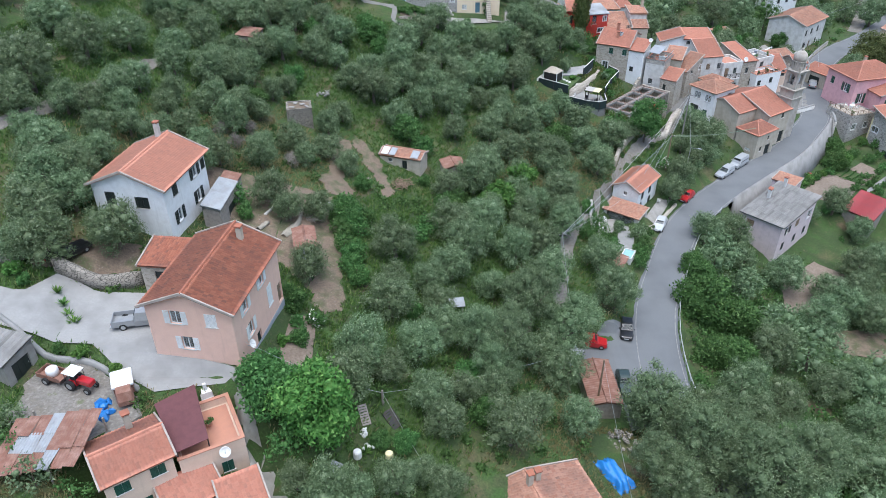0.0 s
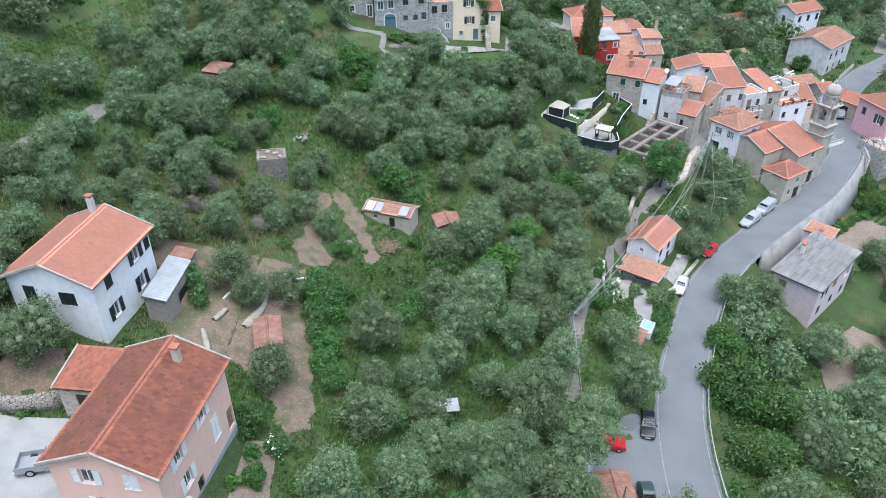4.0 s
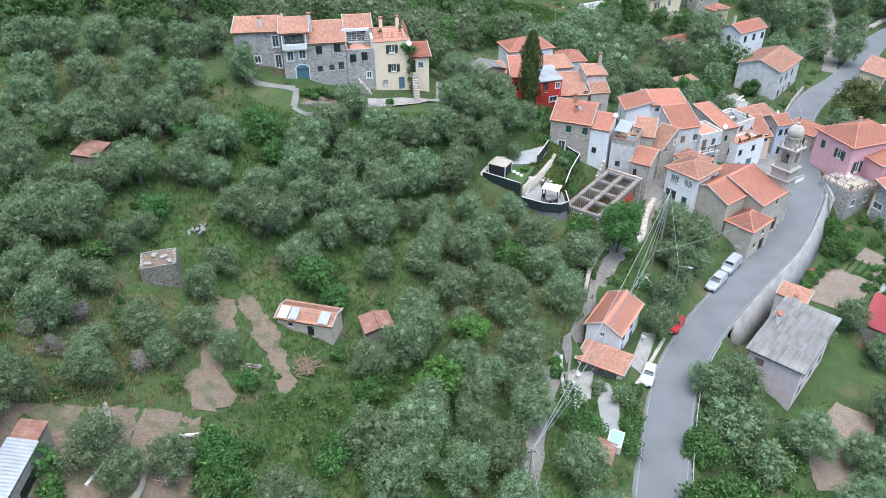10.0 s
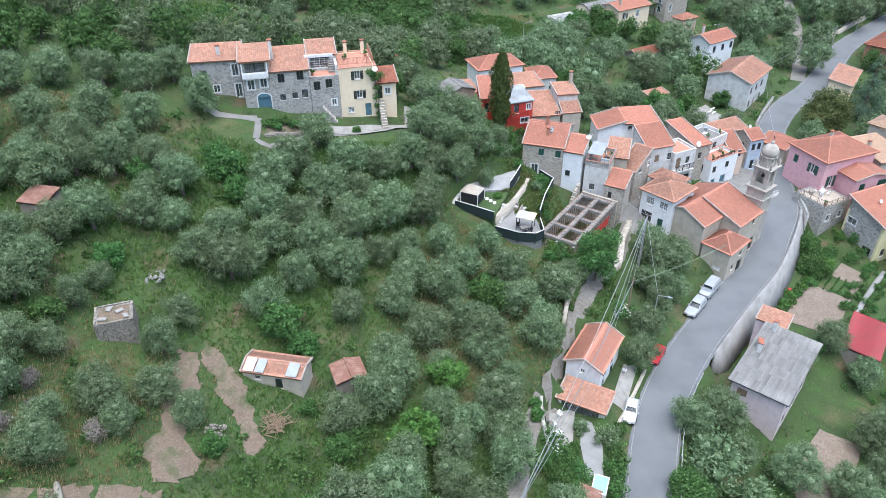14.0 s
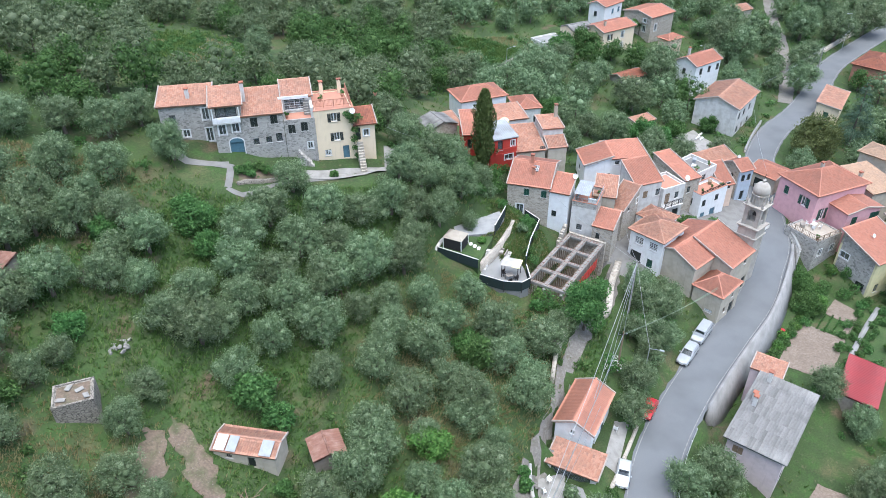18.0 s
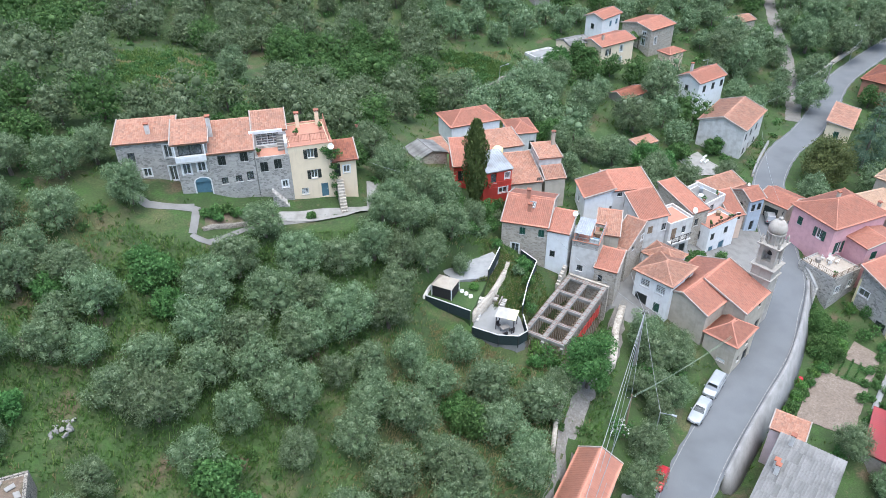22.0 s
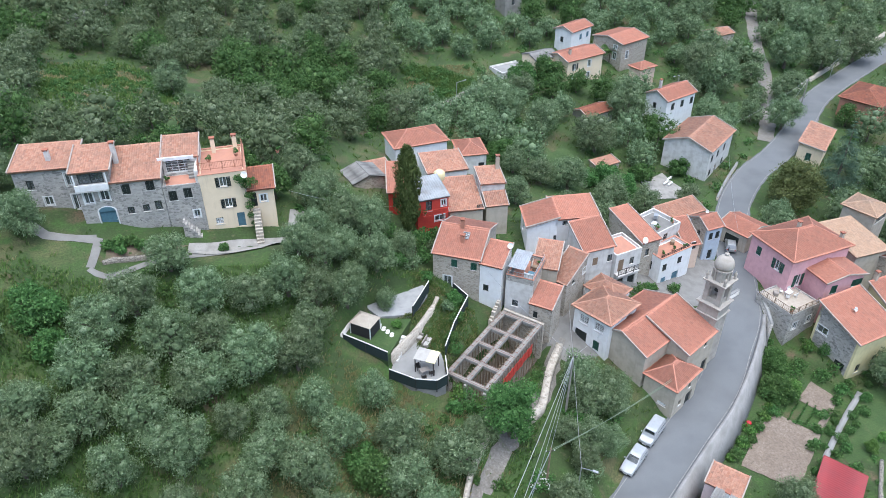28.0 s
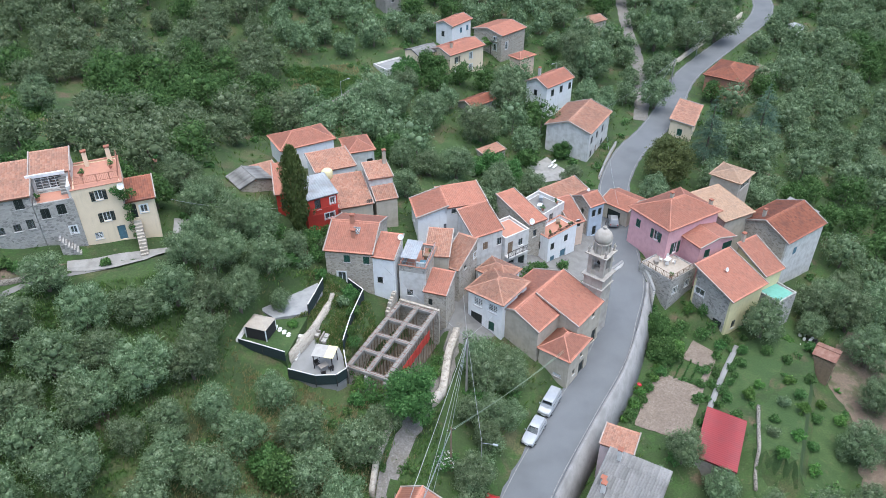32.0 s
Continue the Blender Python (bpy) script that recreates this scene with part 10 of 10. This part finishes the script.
part("rim", boxes((-1.2, -0.8, -0.5, 1.2, -0.68, 0.6), (-1.2, 0.68, -0.5, 1.2, 0.8, 0.6), (-1.2, -0.68, -0.5, -1.08, 0.68, 0.6), (1.08, -0.68, -0.5, 1.2, 0.68, 0.6)), "white_old", pool)
part("film", boxes((-1.08, -0.68, 0.4, 1.08, 0.68, 0.5)), "water", pool)
ws = thing("roof_sheet", pose(0.9, 66.0, ground_z(0.9, 66.0) + 0.9, 6, 0, 8), "pale sheet roof of a low store in the grove", "sheet")
part("sheet", boxes((-1.6, -0.8, 0, 1.6, 0.8, 0.05)), "zinc", ws)
for x in (-1.4, 1.3):
    for y in (-0.6, 0.6):
        part("post", boxes((x, y - 0.05, -1.6, x + 0.1, y + 0.05, -0.003)), "wood_grey", ws)
for i in range(9):
    x, y = 23.4 - i * 0.22 + (i % 2) * 0.3, 128.0 + i * 0.32
    st1 = thing("stepping_stone", pose(x, y, 12.3, 0, 0, i * 40), "pale flat stepping stone set in the lawn", "stepping stone", "stepping stones")
    part("stone", lathe(bmesh.new(), [(0.26, -0.02), (0.28, 0.02), (0.24, 0.045)], 7), "white_old", st1)
for i in range(7):
    b = thing("bench", pose(79.0 + i * 0.75, 173.4 + i * 0.9 - (i % 2) * 1.2, ground_z(79.0 + i * 0.75, 173.4 + i * 0.9 - (i % 2) * 1.2) + 0.03, 0, 0, 40), "white plank garden bench", "bench", "benches") if i < 3 else None
    if b:
        part("seat", boxes((-0.8, -0.18, 0.38, 0.8, 0.18, 0.43)), "white_paint", b)
        for s in (-0.65, 0.6):
            part("leg", boxes((s, -0.15, 0, s + 0.06, 0.15, 0.38)), "white_paint", b)

# garden of the small white house
for i, (x, y, r) in enumerate(((22.6, 90.6, 1.4), (24.2, 89.8, 1.4), (23.0, 88.4, 1.5), (24.8, 87.6, 1.3), (22.2, 86.2, 1.4), (20.8, 88.2, 1.2), (25.6, 91.8, 0.8), (23.4, 84.6, 1.2), (22.0, 95.6, 0.7))):
    bush(x, y, r, "leaf_green", "thick green hedge of climbing plants below the terrace", 200 + i, leaves=700, size=0.24)
for i, (x, y, r) in enumerate(((29.6, 92.4, 1.5), (30.2, 90.4, 1.3), (29.2, 88.6, 1.2), (31.8, 94.2, 0.9), (27.2, 94.6, 1.0), (39.8, 107.2, 1.6), (38.4, 105.2, 1.2), (41.4, 109.4, 1.7), (43.6, 112.6, 1.6), (28.6, 85.8, 1.4), (21.6, 94.0, 0.8))):
    bush(x, y, r, "leaf_olive" if i in (0, 4, 5, 6, 7, 8) else "leaf_green", "leafy garden bush beside the road wall", 220 + i, leaves=800, size=0.24, tall=1.2)
for i, (x, y, r) in enumerate(((-7.6, 135.6, 0.8), (-6.6, 136.2, 0.9), (-5.4, 136.4, 0.9), (-4.2, 136.0, 0.8), (-3.0, 136.6, 0.8), (-6.2, 135.0, 0.7), (-1.6, 136.8, 0.6), (4.6, 137.0, 0.6))):
    bush(x, y, r, "leaf_green", "lush green garden plant in the bed", 240 + i, leaves=380, size=0.3, tall=0.6)
for i, (x, y) in enumerate(((25.4, 97.0), (24.4, 95.6))):
    chair(pose(x, y, ground_z(x, y) + 0.11, 0, 0, 30 + 70 * i))
table(pose(24.3, 94.0, ground_z(24.3, 94.0) + 0.1, 0, 0, 20))
chair(pose(35.4, 103.0, ground_z(35.4, 103.0) + 0.1, 0, 0, 140))
for i, (x, y, r) in enumerate(((-29.3, 88.1, 1.3), (-33.2, 97.6, 1.0), (-29.4, 91.5, 1.1), (-27.2, 86.0, 1.2), (-23.1, 115.9, 1.0), (-24.6, 88.4, 1.3), (-26.4, 91.6, 1.1), (-20.4, 86.8, 1.2))):
    bush(x, y, r, "dead_twig", "dry grey leafless shrub in the grass", 260 + i, leaves=900, size=0.4, narrow=0.12)
for i, (x, y, r) in enumerate(((-24.2, 74.0, 1.5), (-23.0, 72.2, 1.1), (-13.0, 78.4, 1.4), (-12.6, 76.2, 1.5), (-12.2, 73.6, 1.4), (-11.6, 71.0, 1.3), (-10.4, 75.4, 1.6), (-10.0, 70.0, 1.5), (-10.6, 67.2, 1.3), (-9.6, 78.6, 1.4), (1.6, 88.9, 1.9), (-1.7, 81.1, 1.7), (-0.4, 83.0, 1.5), (-3.0, 78.6, 1.4), (-2.6, 93.8, 0.9))):
    bush(x, y, r, "leaf_green", "broad-leaved green bush among the olives", 280 + i, leaves=900, size=0.26, tall=1.0)
for i, (x, y, r) in enumerate(((24.4, 143.6, 1.5), (26.2, 141.4, 1.4), (28.2, 143.0, 1.5), (29.6, 145.2, 1.2), (27.4, 139.2, 1.3), (25.2, 138.8, 1.2), (29.0, 140.8, 1.1), (30.6, 143.2, 1.1), (31.4, 145.8, 1.3), (33.6, 146.2, 0.9), (24.0, 146.0, 1.4), (28.9, 137.9, 0.9), (31.8, 131.2, 0.9), (31.0, 133.4, 0.8), (30.6, 127.6, 0.8), (32.4, 135.6, 0.9), (33.2, 119.6, 1.0), (31.6, 118.8, 1.0), (29.6, 119.0, 0.9), (46.6, 116.0, 1.6), (44.6, 118.4, 1.5), (48.8, 120.6, 1.5), (47.4, 123.8, 1.6))):
    bush(x, y, r, "leaf_olive" if i % 3 == 1 else "leaf_green", "leafy garden bush between the houses", 320 + i, leaves=650, size=0.26, tall=1.0)
for i, (x, y, r) in enumerate(((59.4, 139.6, 1.0), (60.8, 140.8, 0.9), (62.4, 141.6, 0.8), (61.4, 139.2, 0.8), (63.6, 142.4, 0.6), (58.0, 138.4, 0.7), (66.6, 142.2, 0.9), (67.4, 142.8, 0.8))):
    bush(x, y, r, "leaf_green", "wild green plants between the village walls", 700 + i, leaves=420, size=0.24, tall=0.9)
for i, (x, y, r) in enumerate(((30.2, 121.0, 1.1), (31.4, 120.2, 1.2), (32.6, 119.4, 1.2), (30.0, 122.8, 1.0), (29.8, 124.6, 0.9), (30.6, 126.4, 0.9), (34.4, 119.2, 1.0), (38.6, 121.4, 1.0), (40.0, 123.2, 0.9), (41.2, 125.2, 0.9))):
    bush(x, y, r, "leaf_green" if i % 2 else "leaf_bright", "brambles growing against the unfinished building", 720 + i, leaves=460, size=0.22, tall=0.9)
# gardens below the road
for i in range(20):
    f = i / 19
    x, y = 89.0 - 12.6 * f + 0.5 * math.sin(i * 2.1), 126.6 - 11.0 * f + 0.5 * math.cos(i * 1.7)
    bush(x - 1.1 if i % 2 else x + 1.3, y + 0.7 if i % 2 else y - 1.0, 0.55 + 0.3 * abs(math.sin(i * 1.9)), "leaf_green", "low border plant along the garden wall", 400 + i, leaves=320, size=0.24, tall=0.7)
for i in range(16):
    f = i / 15
    bush(64.2 + 12.6 * f + 0.5 * math.sin(i * 3.0), 116.2 + 9.6 * f + 0.4 * math.cos(i * 2.0), 0.5 + 0.45 * abs(math.sin(i * 1.3)), "leaf_green" if i % 3 else "leaf_bright", "green bush at the foot of the road wall", 430 + i, leaves=340, size=0.24, tall=0.9)
for r in range(4):
    row = thing("vegetable_row", pose(74.6 + r * 0.75, 122.4 - r * 0.75, ground_z(74.6 + r * 0.75, 122.4 - r * 0.75) + 0.1, 0, 0, 42), "row of small green vegetable plants in dug soil", "vegetables", "vegetable rows")
    for k in range(11):
        v, f = crown(np.random.RandomState(460 + r * 11 + k), 0.22, 40, 0.16, lobes=4, narrow=0.65)
        v[:, 0] += k * 0.46
        mesh_np("plant", v + np.array([0, 0, 0.12]), f, "leaf_green", row)
for i, (x, y, r) in enumerate(((86, 131.4, 1.0), (84.4, 132.6, 0.9), (95.2, 125.8, 0.9), (98.4, 121.2, 0.9), (90.6, 116.4, 0.8), (87.2, 113.0, 0.9), (93.8, 115.6, 0.9), (96.2, 110.6, 1.0), (82.2, 109.0, 0.8), (79.4, 113.0, 0.8), (86.4, 104.6, 0.9), (92.2, 106.0, 0.9), (100.4, 118.6, 0.7), (72.0, 110.4, 0.8), (69.4, 108.8, 1.1), (67.0, 108.8, 1.0))):
    bush(x, y, r, ("leaf_green", "leaf_bright", "leaf_olive")[i % 3], "rounded garden shrub on the lawn terrace", 520 + i, leaves=460, size=0.24, tall=1.0)
for i, (x, y, r) in enumerate(((-40.6, 55.6, 0.8), (-39.4, 54.8, 0.7), (-31.4, 47.2, 0.7), (-33.6, 47.6, 0.6), (-28.0, 45.6, 0.6), (-15.4, 48.2, 0.7), (-15.0, 51.6, 0.6), (-14.2, 54.6, 0.7), (-15.8, 46.0, 0.9), (-13.0, 40.0, 1.6), (-11.8, 45.0, 1.6), (-27.0, 33.6, 1.4), (-29.4, 34.0, 1.5), (-32.6, 36.4, 1.6), (-34.0, 39.6, 1.5), (-25.6, 32.4, 1.0), (-10.6, 36.4, 1.0))):
    bush(x, y, r, "leaf_green" if i % 2 else "leaf_bright" if i < 9 else "leaf_olive", "leafy bush beside the farm buildings", 560 + i, leaves=520, size=0.25, tall=1.0)

# clutter on the village terraces
cy = thing("terrace_canopy", pose(*corner((38.9, 135.1), -32, 0.2, 0.4), 13.6, 0, 0, -32), "grey corrugated canopy on thin posts over the terrace", "canopy")
for u in (0.1, 2.0):
    for v in (0.1, 3.2):
        part("post", boxes((u - 0.04, v - 0.04, 0, u + 0.04, v + 0.04, 2.0)), "steel", cy)
bm = bmesh.new()
lo = [[bm.verts.new((-0.1 + k * 0.14, v, 2.02 + 0.03 * (k % 2) + 0.12 * v)) for k in range(17)] for v in (-0.2, 3.5)]
for k in range(16):
    bm.faces.new((lo[0][k], lo[0][k + 1], lo[1][k + 1], lo[1][k]))
ob = part("roof_sheet", bm, "zinc", cy)
ob.modifiers.new("thick", "SOLIDIFY").thickness = 0.015
pn = thing("wind_screen", pose(*corner((38.9, 135.1), -32, 2.3, 0.15), 13.6, 0, 0, -32), "white panel standing on the terrace edge", "screen")
part("panel", boxes((0, 0, 0.0, 1.2, 0.05, 1.7)), "white_paint", pn)
for i, (S, turn, u, v, z, mt, lb) in enumerate((((38.9, 135.1), -32, 2.8, 2.0, 13.6, "blue_paint", "blue storage box on the terrace"), ((38.9, 135.1), -32, 2.9, 3.6, 13.6, "wood", "wooden crate on the terrace"), ((65.7, 148.0), 28, 1.4, 2.0, 9.6, "white_paint", "white water tank box on the roof"), ((65.7, 148.0), 28, 3.6, 3.4, 9.6, "zinc", "grey metal box on the roof"), ((64.9, 144.0), 24, 5.2, 2.6, 7.3, "wood", "wooden bench on the roof terrace"), ((81.5, 134.4), 20, 2.0, 4.6, 2.7, "wood_grey", "weathered bench on the deck"))):
    bx = thing("storage_box", pose(*corner(S, turn, u, v), z, 0, 0, turn + 10 * i), lb, "box", "terrace boxes")
    part("body", boxes((-0.45, -0.3, 0.0, 0.45, 0.3, 0.5), bevel=0.03), mt, bx)
    part("lid", boxes((-0.48, -0.33, 0.505, 0.48, 0.33, 0.58), bevel=0.02), mt, bx)
for i, (S, turn, u, v, z) in enumerate((((38.9, 135.1), -32, 3.2, 4.6, 13.6), ((64.9, 144.0), 24, 5.8, 0.8, 7.3), ((65.7, 148.0), 28, 4.4, 0.8, 9.6), (FARM, 4, 10.4, 1.0, 28.0), (FARM, 4, 15.2, 3.0, 29.15), (FARM, 4, 18.4, 4.0, 29.15), ((29.1, 147.0), 12, 0.8, -0.5, 17.1))):
    pot(*corner(S, turn, u, v), z, 600 + i)

# scrap beside the leaning pole
for i, (x, y, w, d, tilt, mt, lb) in enumerate(((-6.99, 45.14, 0.8, 2.0, 25, "wood_grey", "grey slatted bed base leaning in the weeds"), (-4.59, 45.81, 1.1, 1.9, 30, "iron", "dark metal frame panel leaning on the slope"), (-8.9, 39.42, 1.2, 1.0, 12, "zinc", "crumpled grey metal sheet in the weeds"))):
    sc = thing("scrap_panel", pose(x, y, ground_z(x, y) + 0.35, tilt, 0, 20 + 25 * i), lb, "scrap", "scrap")
    part("frame", boxes((-w / 2, -d / 2, -0.03, -w / 2 + 0.08, d / 2, 0.05), (w / 2 - 0.08, -d / 2, -0.03, w / 2, d / 2, 0.05)), mt, sc)
    for k in range(8):
        part("slat", boxes((-w / 2, -d / 2 + k * d / 8, 0.052, w / 2, -d / 2 + (k + 0.75) * d / 8, 0.075)), mt, sc)
for i, (x, y, mt, lb) in enumerate(((-6.76, 43.57, "plastic_white", "white plastic crate thrown in the weeds"), (-6.47, 42.14, "plastic_white", "pale bucket lying in the weeds"), (-9.59, 38.33, "plastic_white", "white plastic sheet bundle in the weeds"))):
    heap("rubbish_heap", x, y, 0.45, 0.35, mt, lb, "rubbish", 40 + i, 7, 0.3)

# loose sheets over the small shed's tiles
for i, (u, w, mt) in enumerate(((0.7, 1.1, "white_old"), (1.9, 1.0, "zinc"), (5.4, 1.2, "zinc"))):
    sh = thing("roof_sheet", pose(*corner((-9.4, 97.6), -19, u, 0.1), 12.5 + 0.42, 16.7, 0, -19), "pale metal sheet laid over the shed's broken tiles", "sheet", "roof sheets")
    part("sheet", boxes((-w / 2, -0.3, 0.0, w / 2, 1.35, 0.03), bevel=0.005), mt, sh)
for i, (u, v) in enumerate(((0.8, 0.9), (2.4, 1.8), (1.4, 2.4), (3.0, 0.8))):
    x, y = corner((-22.9, 99.0), 12, u, v)
    db = thing("broken_slab", pose(x, y, 18.96, 4 * i, 3, 40 * i), "broken pale slab on the stone hut's roof", "rubble", "broken slabs")
    part("slab", boxes((-0.4, -0.25, 0.0, 0.4, 0.25, 0.1), bevel=0.03), "concrete_dark", db)
